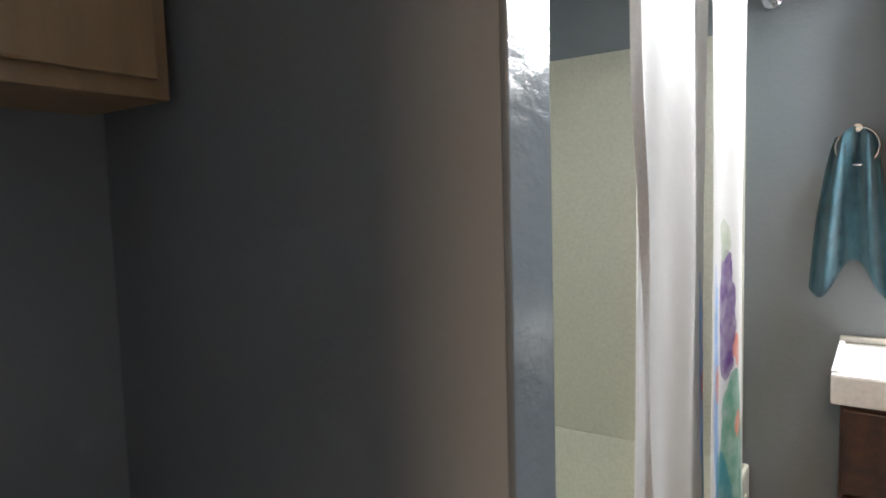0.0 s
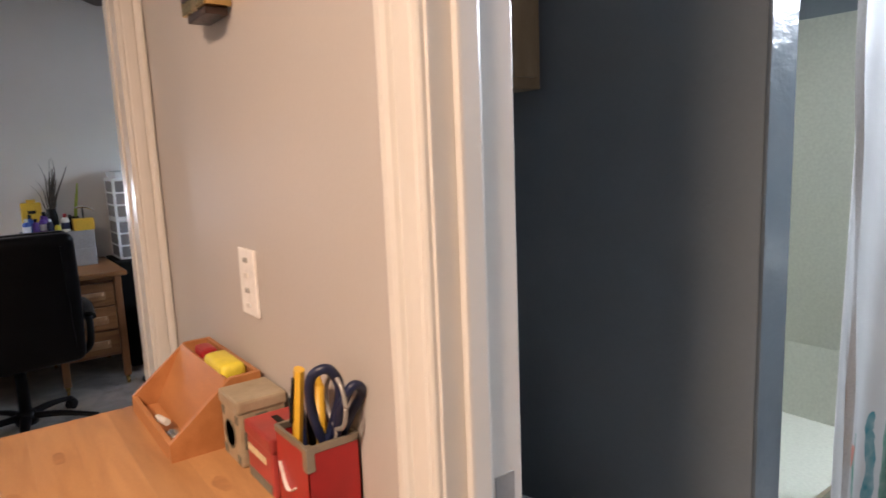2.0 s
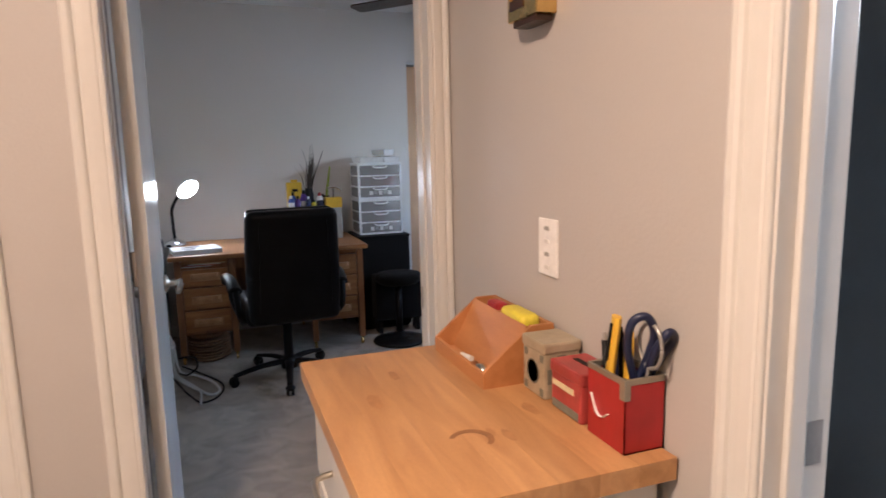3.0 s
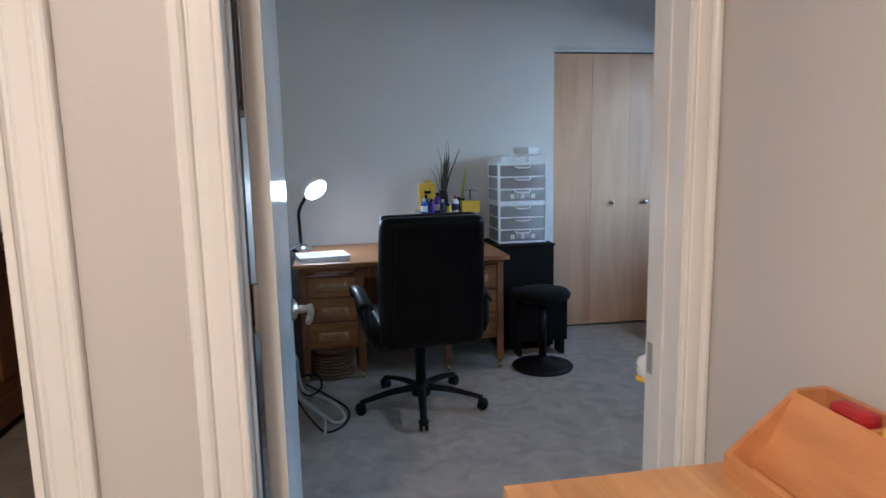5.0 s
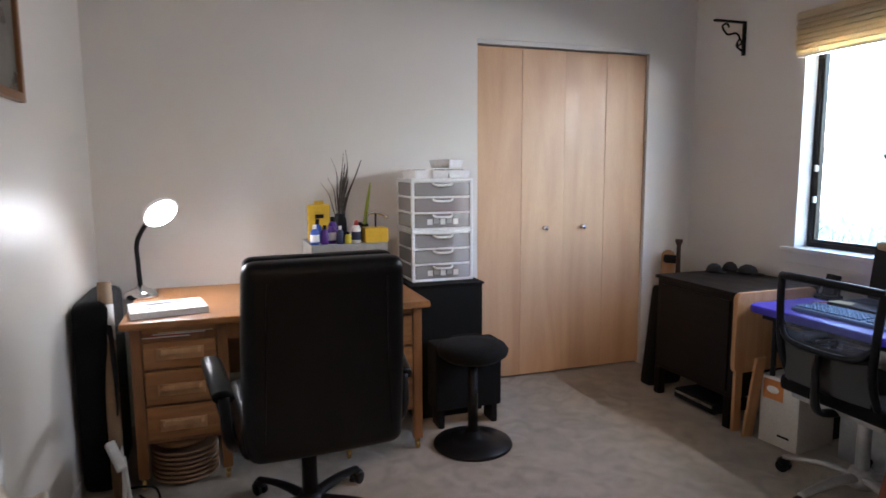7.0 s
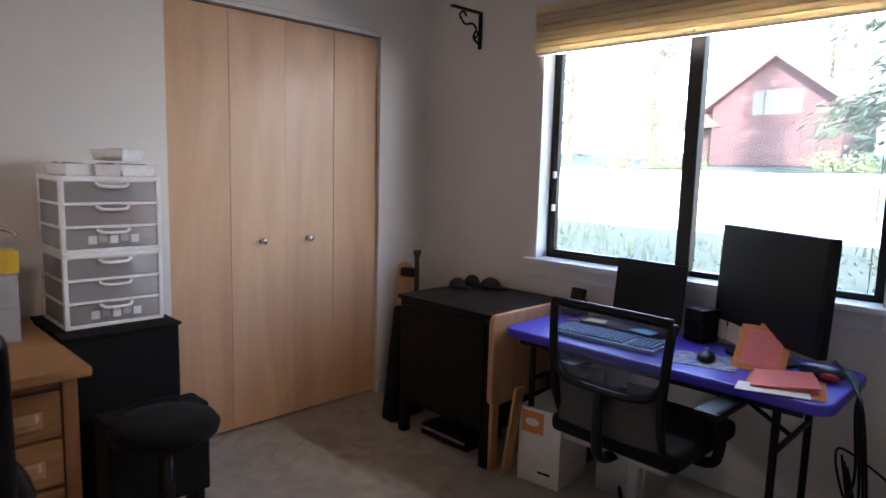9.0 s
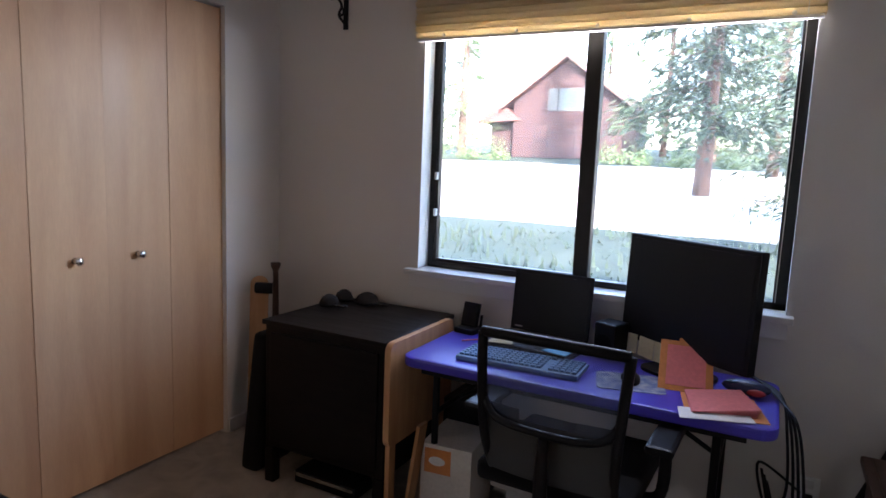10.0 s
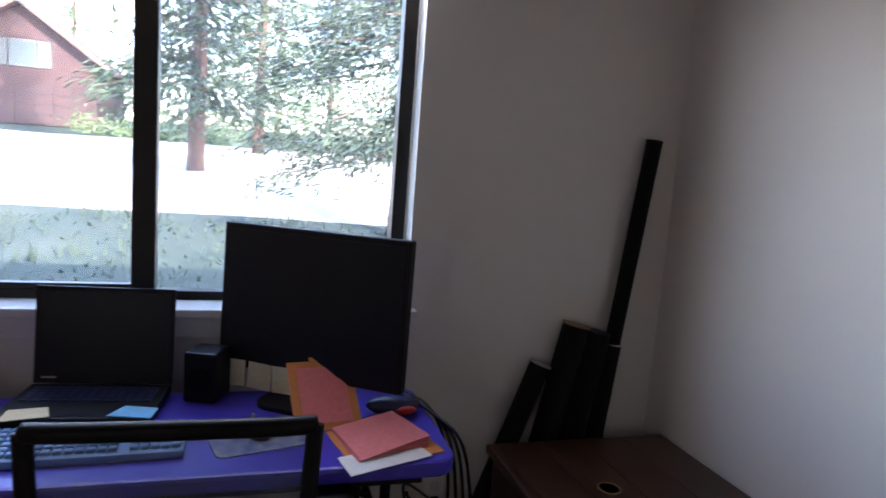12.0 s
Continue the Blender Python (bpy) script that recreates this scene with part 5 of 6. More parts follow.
# ---------- ceiling fan ----------
fn = thing("ceiling_fan", (-2.85, 0.65, CH - 0.32), "dark wooden ceiling fan with five blades", "ceiling fan")
part("rod", C((-2.85, 0.65, CH - 0.14), (-2.85, 0.65, CH), 0.014), BRONZE, fn)
part("motor", lathe((-2.85, 0.65, CH - 0.30), [(0.06, 0), (0.11, 0.03), (0.11, 0.12), (0.05, 0.17)], 24), BRONZE, fn, smooth=True)
for k in range(5):
    a = 219 + 72 * k
    t = slab(rounded(0.16, 0.66, -0.06, 0.06, 0.03), -0.004, 0.004, 0.001)
    t.transform(pose(-2.85, 0.65, CH - 0.235, 8, 0, a))
    bl_ = part("blade", t, CHESTW, fn)
    t = B(0.08, 0.2, -0.02, 0.02, -0.004, 0.006, 0.002)
    t.transform(pose(-2.85, 0.65, CH - 0.228, 0, 0, a))
    part("arm", t, BRONZE, bl_)

# ---------- hall cart ----------
hx0, hx1, hy0, hy1, hz = -0.785, -0.115, -0.50, -0.035, 0.885
ca = thing("kitchen_cart", (-0.45, -0.27, 0), "white cabinet cart with a worn butcher-block top", "cabinet")
n = 7
for k in range(n):
    y0 = hy0 + (hy1 - hy0) * k / n
    part("board", B(hx0, hx1, y0 + 0.00005, y0 + (hy1 - hy0) / n - 0.00005, hz - 0.035, hz, 0.0002, seg=1), BUTCHER, ca)
part("body", B(hx0 + 0.03, hx1 - 0.03, hy0 + 0.035, hy1 - 0.01, 0.08, hz - 0.036, 0.003), TRIM, ca)
for x in (hx0 + 0.03, hx1 - 0.075):
    for y in (hy0 + 0.03, hy1 - 0.055):
        part("leg", B(x, x + 0.045, y, y + 0.045, 0, 0.8, 0.003), TRIM, ca)
f = part("drawer", B(hx0 + 0.085, hx1 - 0.085, hy0 + 0.015, hy0 + 0.034, 0.67, 0.835, 0.004), TRIM, ca)
part("handle", tube([(-0.50, hy0 + 0.016, 0.76), (-0.49, hy0 - 0.018, 0.755), (-0.41, hy0 - 0.018, 0.755), (-0.40, hy0 + 0.016, 0.76)], 0.006, 8), NICKEL, f, "curved nickel handle", smooth=True)
f = part("end_panel", B(hx0 + 0.02, hx0 + 0.031, hy0 + 0.06, hy1 - 0.05, 0.12, 0.82, 0.003), TRIM, ca)
part("handle", tube([(hx0 + 0.022, -0.40, 0.79), (hx0 - 0.014, -0.395, 0.77), (hx0 - 0.014, -0.335, 0.765), (hx0 + 0.022, -0.33, 0.785)], 0.006, 8), NICKEL, f, "curved nickel handle", smooth=True)
for k in range(2):
    part("door", B(hx0 + 0.085 + 0.252 * k, hx0 + 0.333 + 0.252 * k, hy0 + 0.015, hy0 + 0.034, 0.12, 0.655, 0.004), TRIM, ca)
for k, (x, y, r) in enumerate(((-0.279, -0.232, 0.014), (-0.30, -0.255, 0.010), (-0.36, -0.15, 0.018), (-0.50, -0.40, 0.022), (-0.62, -0.33, 0.016))):
    t = bmesh.new()
    pts = [t.verts.new((x + r * (1 + 0.3 * noise.noise(Vector((a, k, 0)))) * 1.6 * math.cos(a), y + r * 0.6 * (1 + 0.3 * noise.noise(Vector((a, k, 5)))) * math.sin(a), hz + 0.0004)) for a in (2 * math.pi * i / 18 for i in range(18))]
    t.faces.new(pts)
    part("stain", t, mat("worn_stain", (0.33, 0.155, 0.06), 0.4, scale=30, col2=(0.46, 0.24, 0.10), bump=0), ca, "darker worn stain")

t = bmesh.new()
arc = [(radians(40 + 200 * k / 16), 0.004 + 0.003 * math.sin(math.pi * k / 16)) for k in range(17)]
inner = [t.verts.new((-0.285 + (0.032 - w_) * math.cos(a), -0.295 + (0.032 - w_) * math.sin(a), hz + 0.0005)) for a, w_ in arc]
outer = [t.verts.new((-0.285 + (0.032 + w_) * math.cos(a), -0.295 + (0.032 + w_) * math.sin(a), hz + 0.0005)) for a, w_ in arc]
for k in range(16):
    t.faces.new((inner[k], inner[k + 1], outer[k + 1], outer[k]))
part("ring_stain", t, STAIN, ca, "dark curved cup stain")

# desk organiser: sloping wooden box with compartments
og = thing("desk_organiser", (-0.60, -0.15, hz), "sloping orange-brown wooden desk organiser with compartments", "organiser")
ox0, ox1, oy0, oy1 = -0.755, -0.475, -0.192, -0.038
PROF = [(oy0, 0), (oy1, 0), (oy1, 0.115), (oy1 - 0.05, 0.115), (oy0, 0.030)]


def side(x0, x1, prof, zz):
    t = bmesh.new()
    f = t.faces.new([t.verts.new((x0, y, zz + z)) for y, z in prof])
    g = bmesh.ops.extrude_face_region(t, geom=[f])
    bmesh.ops.translate(t, vec=(x1 - x0, 0, 0), verts=[v for v in g["geom"] if isinstance(v, bmesh.types.BMVert)])
    return t


for x in (ox0, ox1 - 0.009):
    part("side", side(x, x + 0.009, PROF, hz), BAMBOO, og)
part("front", B(ox0 + 0.009, ox1 - 0.009, oy0, oy0 + 0.008, hz, hz + 0.030), BAMBOO, og)
part("bottom", B(ox0 + 0.009, ox1 - 0.009, oy0 + 0.008, oy1 - 0.008, hz, hz + 0.007), BAMBOO, og)
part("back", B(ox0 + 0.009, ox1 - 0.009, oy1 - 0.008, oy1, hz, hz + 0.115), BAMBOO, og)
t = B(-0.14 + 0.009, 0.14 - 0.009, -0.003, 0.003, 0, 0.118)
t.transform(pose((ox0 + ox1) / 2, oy0 + 0.045, hz + 0.008, -28, 0, 0))
part("slope", t, BAMBOO, og)
part("divider", B(-0.625, -0.618, oy1 - 0.058, oy1 - 0.008, hz + 0.02, hz + 0.112), BAMBOO, og)
tm = thing("tape_measure", (-0.565, -0.068, hz + 0.06), "yellow tape measure in the organiser", "tape measure")
part("case", B(-0.61, -0.505, -0.094, -0.050, hz + 0.09, hz + 0.128, 0.014, seg=3), LEMON, tm, smooth=True)
solid("red_clip", B(-0.70, -0.64, -0.085, -0.055, hz + 0.09, hz + 0.122, 0.01), REDT, "small red plastic clip in the organiser", "clip")
solid("watch", S((-0.53, -0.172, hz + 0.02), (0.022, 0.014, 0.013), seg=14), CHROME, "small silver watch in the front tray", "watch", smooth=True)
solid("lighter", C((-0.63, -0.175, hz + 0.022), (-0.59, -0.168, hz + 0.024), 0.006, seg=10), PAPER, "small white pen cap in the front tray", "cap")
# tins
def tin(name, x0, x1, y0, y1, h, ma, lidma, label):
    t_ = thing(name, ((x0 + x1) / 2, (y0 + y1) / 2, hz), label, "tin")
    part("box", B(x0, x1, y0, y1, hz, hz + h - 0.018, 0.006), ma, t_)
    part("lid", B(x0 - 0.002, x1 + 0.002, y0 - 0.002, y1 + 0.002, hz + h - 0.022, hz + h, 0.005), lidma, t_)
    return t_


tn = tin("cream_tin", -0.464, -0.380, -0.112, -0.036, 0.108, TIN, TIN, "cream tin printed with grey-green ornament")
t = lathe((0, 0, 0), [(0.024, 0), (0.024, 0.0008), (0.021, 0.0008), (0.021, 0)], 24)
t.transform(pose(-0.422, -0.1125, hz + 0.045, 90, 0, 0))
part("ornament", t, INKG, tn)
for x in (-0.455, -0.395):
    for z in (0.006, 0.070):
        part("corner_print", B(x, x + 0.012, -0.1132, -0.1122, hz + z, hz + z + 0.014), INKG, tn)
for y, z in ((-0.105, 0.03), (-0.085, 0.055), (-0.062, 0.03)):
    part("side_print", B(-0.3802, -0.3792, y, y + 0.018, hz + z, hz + z + 0.028), INKG, tn)
tn = tin("red_tin", -0.362, -0.262, -0.108, -0.036, 0.088, REDT2, REDT2, "faded red printed tin with a slotted lid")
part("slot", B(-0.340, -0.285, -0.076, -0.066, hz + 0.0875, hz + 0.0888), BLACKP, tn)
part("print", B(-0.355, -0.285, -0.1092, -0.1078, hz + 0.044, hz + 0.054), CREAM, tn)
part("print", B(-0.355, -0.270, -0.1092, -0.1078, hz + 0.004, hz + 0.018), INKG, tn)
rb = thing("red_tin_box", (-0.205, -0.10, hz), "open red enamel tin with pens, scissors and a steel rim", "tin box")
qx0, qx1, qy0, qy1 = -0.246, -0.148, -0.106, -0.034
t = bmesh.new()
for a, b2, c2, e2, z1 in ((qx0, qx1, qy0, qy0 + 0.003, 0.115), (qx0, qx1, qy1 - 0.003, qy1, 0.115), (qx0, qx0 + 0.003, qy0, qy1, 0.115), (qx1 - 0.003, qx1, qy0, qy1, 0.115), (qx0, qx1, qy0, qy1, 0.004)):
    B(a, b2, c2, e2, hz, hz + z1, 0.001, t, 1)
part("box", t, REDT, rb)
t = bmesh.new()
for a, b2, c2, e2 in ((qx0 - 0.001, qx1 + 0.001, qy0 - 0.001, qy0 + 0.004), (qx0 - 0.001, qx1 + 0.001, qy1 - 0.004, qy1 + 0.001), (qx0 - 0.001, qx0 + 0.004, qy0, qy1), (qx1 - 0.004, qx1 + 0.001, qy0, qy1)):
    B(a, b2, c2, e2, hz + 0.108, hz + 0.118, 0.001, t, 1)
B(qx1 - 0.012, qx1 + 0.0015, qy0 - 0.0015, qy0 + 0.01, hz + 0.085, hz + 0.117, 0.001, t, 1)
part("rim", t, TINBASE, rb, "bare steel rim")
part("swoosh", tube([(qx0 + 0.012, qy0 - 0.0005, hz + 0.07), (qx0 + 0.028, qy0 - 0.0015, hz + 0.045), (qx0 + 0.042, qy0 - 0.0015, hz + 0.04), (qx0 + 0.058, qy0 - 0.0005, hz + 0.05)], 0.004, 6, flat=0.3), PAPER, rb, "white painted curl")


def pen(x, y, dx, dy, h, r, ma, label, tip=BLACKP):
    x, y = x + 0.012, -0.068 + (y + 0.115) * 0.45
    p = thing("pen", (x, y, hz + 0.005), label, "pen", "pens in the tin")
    part("barrel", C((x, y, hz + 0.006), (x + dx, y + dy, hz + h), r, seg=10), ma, p, smooth=True)
    d_ = Vector((dx, dy, h)).normalized()
    q = Vector((x + dx, y + dy, hz + h))
    part("cap", C(q, q + 0.012 * d_, r * 0.8, r * 0.5, seg=10), tip, p)


pen(-0.235, -0.14, -0.008, -0.006, 0.155, 0.006, BLACKP, "black ballpoint pen in the tin", SILVERP)
pen(-0.225, -0.12, -0.004, 0.004, 0.165, 0.006, BLACKP, "black felt pen in the tin")
pen(-0.215, -0.145, 0.0, -0.006, 0.16, 0.006, NAVY, "navy pen with a silver clip", SILVERP)
pen(-0.21, -0.10, -0.01, 0.004, 0.17, 0.008, YELLOWP, "orange-yellow marker in the tin", YELLOWP)
pen(-0.24, -0.09, -0.012, 0.006, 0.15, 0.006, BLACKP, "black marker pen in the tin")
kn = thing("utility_knife", (-0.19, -0.125, hz + 0.005), "bright yellow snap-off knife standing in the tin", "knife")
part("handle", tube([(-0.20, -0.12, hz + 0.01), (-0.195, -0.12, hz + 0.10), (-0.187, -0.115, hz + 0.20)], 0.013, 8, flat=0.55), YELLOWP, kn)
part("blade_slot", C((-0.194, -0.128, hz + 0.13), (-0.188, -0.123, hz + 0.19), 0.003, seg=6), BLACKP, kn)
sc = thing("scissors", (-0.17, -0.09, hz + 0.005), "navy-handled scissors standing in the tin", "scissors")
part("blade", tube([(-0.18, -0.09, hz + 0.01), (-0.172, -0.088, hz + 0.10)], 0.008, 6, flat=0.3), CHROME, sc)
part("handle", tube([(-0.172, -0.10, hz + 0.10), (-0.172, -0.115, hz + 0.155), (-0.160, -0.118, hz + 0.20), (-0.148, -0.10, hz + 0.21), (-0.15, -0.085, hz + 0.18), (-0.165, -0.09, hz + 0.13), (-0.172, -0.1, hz + 0.10)], 0.0065, 10), NAVY, sc, smooth=True)
part("handle", tube([(-0.168, -0.085, hz + 0.10), (-0.155, -0.07, hz + 0.14), (-0.135, -0.062, hz + 0.175), (-0.125, -0.08, hz + 0.19), (-0.14, -0.09, hz + 0.16), (-0.16, -0.088, hz + 0.12)], 0.0065, 10), NAVY, sc, smooth=True)
wr = thing("wire_loop", (-0.135, -0.07, hz + 0.06), "thin steel wire ring standing in the tin", "ring")
part("ring", tube([(-0.135 + 0.026 * math.cos(a), -0.062, hz + 0.165 + 0.034 * math.sin(a)) for a in (2 * math.pi * k / 12 for k in range(13))], 0.003, 6, n=3), SILVERP, wr, smooth=True)
part("stem", C((-0.15, -0.07, hz + 0.006), (-0.137, -0.063, hz + 0.132), 0.0025, seg=6), SILVERP, wr)

kn.location += Vector((-0.014, 0.030, 0))
sc.location += Vector((0.0, 0.030, 0))
wr.location.x -= 0.014

# switch plate and door chime
sw = thing("light_switch", (-0.506, NY0 - 0.004, 1.15), "white wall plate with small slotted controls", "switch")
part("plate", B(-0.543, -0.469, NY0 - 0.006, NY0, 1.09, 1.205, 0.003), WHITEP, sw)
for k in range(4):
    part("control", B(-0.514, -0.498, NY0 - 0.0085, NY0 - 0.006, 1.104 + 0.026 * k, 1.112 + 0.026 * k, 0.001), GREYC if k % 2 else PAPER, sw)
chm = thing("door_chime", (-0.54, NY0 - 0.02, 1.59), "gilt and dark wooden door chime on the hall wall", "chime")
part("case", B(-0.60, -0.48, NY0 - 0.045, NY0, 1.59, 1.75, 0.004), BRASS, chm)
part("dark_inset", B(-0.587, -0.53, NY0 - 0.0475, NY0 - 0.045, 1.61, 1.74, 0.001), CHESTW, chm)
part("dark_base", B(-0.585, -0.49, NY0 - 0.04, NY0 - 0.004, 1.578, 1.59, 0.002), CHESTW, chm)
part("relief", tube([(-0.575, NY0 - 0.049, 1.63), (-0.555, NY0 - 0.052, 1.66), (-0.57, NY0 - 0.049, 1.69), (-0.55, NY0 - 0.05, 1.72)], 0.006, 6), BRASS, chm)
hl = thing("ceiling_light", (0.45, -1.25, CH - 0.10), "round frosted hall ceiling light", "ceiling light")
part("canopy", lathe((0.45, -1.25, CH - 0.03), [(0.15, 0), (0.15, 0.03)], 28), BRASS, hl, smooth=True)
part("shade", lathe((0.45, -1.25, CH - 0.085), [(0.08, 0), (0.135, 0.03), (0.14, 0.055)], 28), FIXT, hl, smooth=True)

# ---------- bathroom ----------
cb = thing("wall_cabinet", (-0.885, 0.60, 1.515), "tan oak wall cabinet with two flat doors above the toilet", "cabinet")
part("body", B(-1.014, -0.775, 0.255, 0.928, 1.515, 2.25, 0.003), CABW, cb)
part("face_frame", B(-0.775, -0.757, 0.255, 0.928, 1.515, 2.25, 0.003), CABW, cb)
for y0, y1 in ((0.275, 0.535), (0.541, 0.900)):
    d_ = part("door", B(-0.757, -0.739, y0, y1, 1.545, 2.22, 0.005), CABW, cb)
tl = thing("toilet", (-0.72, 0.55, 0), "white porcelain toilet against the wall", "toilet")
part("tank", B(-1.005, -0.82, 0.34, 0.76, 0.36, 0.70, 0.02, seg=3), PORCELAIN, tl, smooth=True)
part("tank_lid", B(-1.01, -0.80, 0.325, 0.775, 0.70, 0.735, 0.012, seg=3), PORCELAIN, tl, smooth=True)
part("bowl", lathe((-0.56, 0.55, 0), [(0.12, 0), (0.11, 0.1), (0.13, 0.2), (0.19, 0.33), (0.20, 0.38)], 28), PORCELAIN, tl, smooth=True)
part("seat_lid", lathe((-0.56, 0.55, 0.38), [(0.20, 0), (0.205, 0.02), (0.19, 0.035)], 28), WHITEP, tl, smooth=True)
part("flush_lever", C((-0.81, 0.38, 0.64), (-0.79, 0.38, 0.64), 0.012), CHROME, tl)
lo = thing("lotion_bottle", (-0.86, 0.54, 0.735), "white pump bottle with a green and dark blue label", "bottle")
part("body", lathe((-0.86, 0.54, 0.735), [(0.036, 0), (0.040, 0.01), (0.040, 0.15), (0.022, 0.19), (0.022, 0.20)], 22), WHITEP, lo, smooth=True)
part("green_band", lathe((-0.86, 0.54, 0.735), [(0.0405, 0.085), (0.0415, 0.086), (0.0415, 0.145), (0.0405, 0.146)], 22), plain("leaf_green_print", (0.16, 0.42, 0.03), 0.4), lo, smooth=True)
part("blue_band", lathe((-0.86, 0.54, 0.735), [(0.0405, 0.03), (0.0415, 0.031), (0.0415, 0.084), (0.0405, 0.085)], 22), NAVY, lo, smooth=True)
part("cap", lathe((-0.86, 0.54, 0.935), [(0.03, 0), (0.032, 0.03), (0.03, 0.055)], 18), WHITEP, lo, smooth=True)
# tub and surround
t = B(-1.014, -0.145, 2.585, 2.599, 0.40, 1.855, 0.004)
B(-1.014, -0.999, 1.066, 2.585, 0.40, 1.855, 0.004, t)
B(-0.999, -0.145, 1.066, 1.08, 0.40, 1.855, 0.004, t)
struct("trim_tub_surround", t, TUBW, "ivory acrylic tub surround")
tb = thing("bathtub", (-0.55, 1.83, 0), "ivory acrylic bathtub in an alcove", "bathtub")
t = B(-0.998, -0.12, 1.081, 2.584, 0.006, 0.42, 0.012)
top = max(t.faces, key=lambda f: (f.normal.z, f.calc_area()))
bmesh.ops.inset_individual(t, faces=[top], thickness=0.07)
bmesh.ops.translate(t, vec=(0, 0, -0.33), verts=top.verts)
part("tub", t, TUBW, tb)
part("apron_panel", B(-0.119, -0.115, 1.16, 2.5, 0.06, 0.35, 0.002), TUBW, tb)
# curtain with a printed cactus garden
INKS = {"purple": (0.13, 0.045, 0.22), "blue": (0.22, 0.42, 0.72), "teal": (0.06, 0.27, 0.32), "green": (0.13, 0.34, 0.24), "coral": (0.72, 0.24, 0.16), "pale": (0.42, 0.47, 0.36)}
CACTI = (
    (1.30, 0.46, 0.020, 0.16, "teal"), (1.38, 0.40, 0.020, 0.18, "green"), (1.34, 0.53, 0.045, 0.035, "coral"), (1.48, 0.42, 0.018, 0.20, "teal"), (1.56, 0.38, 0.030, 0.22, "green"),
    (1.63, 0.40, 0.05, 0.28, "teal"), (1.70, 0.86, 0.035, 0.32, "blue"), (1.72, 0.45, 0.06, 0.34, "teal"), (1.815, 1.06, 0.048, 0.15, "purple"), (1.80, 1.23, 0.032, 0.05, "pale"),
    (1.86, 0.66, 0.075, 0.27, "green"), (1.79, 0.45, 0.07, 0.30, "teal"), (1.72, 0.92, 0.028, 0.035, "coral"), (1.885, 0.80, 0.030, 0.035, "coral"), (1.87, 0.97, 0.018, 0.04, "coral"), (1.62, 0.66, 0.025, 0.03, "coral"))


def printed_cloth(name, oy, oz):
    """White cloth with watercolour cacti; oy and oz are the cloth's origin."""
    m = bpy.data.materials.new(name)
    m.use_nodes = True
    nn, ll = m.node_tree.nodes, m.node_tree.links
    tcn = nn.new("ShaderNodeTexCoord")
    nz = nn.new("ShaderNodeTexNoise")
    nz.inputs["Scale"].default_value, nz.inputs["Detail"].default_value = 14.0, 3
    ll.new(tcn.outputs["Object"], nz.inputs["Vector"])
    off = nn.new("ShaderNodeVectorMath")
    off.operation = "MULTIPLY_ADD"
    ll.new(nz.outputs["Color"], off.inputs[0])
    off.inputs[1].default_value = (0.0, 0.05, 0.07)
    ll.new(tcn.outputs["Object"], off.inputs[2])
    wash = nn.new("ShaderNodeTexNoise")
    wash.inputs["Scale"].default_value = 26.0
    ll.new(tcn.outputs["Object"], wash.inputs["Vector"])
    tone = nn.new("ShaderNodeMapRange")
    tone.inputs["From Min"].default_value, tone.inputs["From Max"].default_value = 0.3, 0.7
    tone.inputs["To Min"].default_value, tone.inputs["To Max"].default_value = 0.55, 1.0
    ll.new(wash.outputs["Fac"], tone.inputs["Value"])
    last = None
    for y, z, ry, rz, ink in CACTI:
        mp = nn.new("ShaderNodeMapping")
        mp.inputs["Scale"].default_value = (0.0, 1 / ry, 1 / rz)
        mp.inputs["Location"].default_value = (0.0, -(y - oy + 0.025) / ry, -(z - oz + 0.035) / rz)
        ll.new(off.outputs[0], mp.inputs["Vector"])
        ln = nn.new("ShaderNodeVectorMath")
        ln.operation = "LENGTH"
        ll.new(mp.outputs[0], ln.inputs[0])
        inside = nn.new("ShaderNodeMath")
        inside.operation = "LESS_THAN"
        ll.new(ln.outputs["Value"], inside.inputs[0])
        inside.inputs[1].default_value = 1.0
        fac = nn.new("ShaderNodeMath")
        fac.operation = "MULTIPLY"
        ll.new(inside.outputs[0], fac.inputs[0])
        ll.new(tone.outputs[0], fac.inputs[1])
        mx = nn.new("ShaderNodeMix")
        mx.data_type = "RGBA"
        ll.new(fac.outputs[0], mx.inputs[0])
        mx.inputs[6].default_value = (0.66, 0.65, 0.64, 1)
        if last:
            ll.new(last, mx.inputs[6])
        mx.inputs[7].default_value = (*INKS[ink], 1)
        last = mx.outputs[2]
    pb_ = nn["Principled BSDF"]
    ll.new(last, pb_.inputs["Base Color"])
    pb_.inputs["Roughness"].default_value = 0.6
    crease = nn.new("ShaderNodeTexNoise")
    crease.inputs["Scale"].default_value = 9.0
    bp = nn.new("ShaderNodeBump")
    bp.inputs["Strength"].default_value, bp.inputs["Distance"].default_value = 0.25, 0.01
    ll.new(tcn.outputs["Object"], crease.inputs["Vector"])
    ll.new(crease.outputs["Fac"], bp.inputs["Height"])
    ll.new(bp.outputs[0], pb_.inputs["Normal"])
    return m


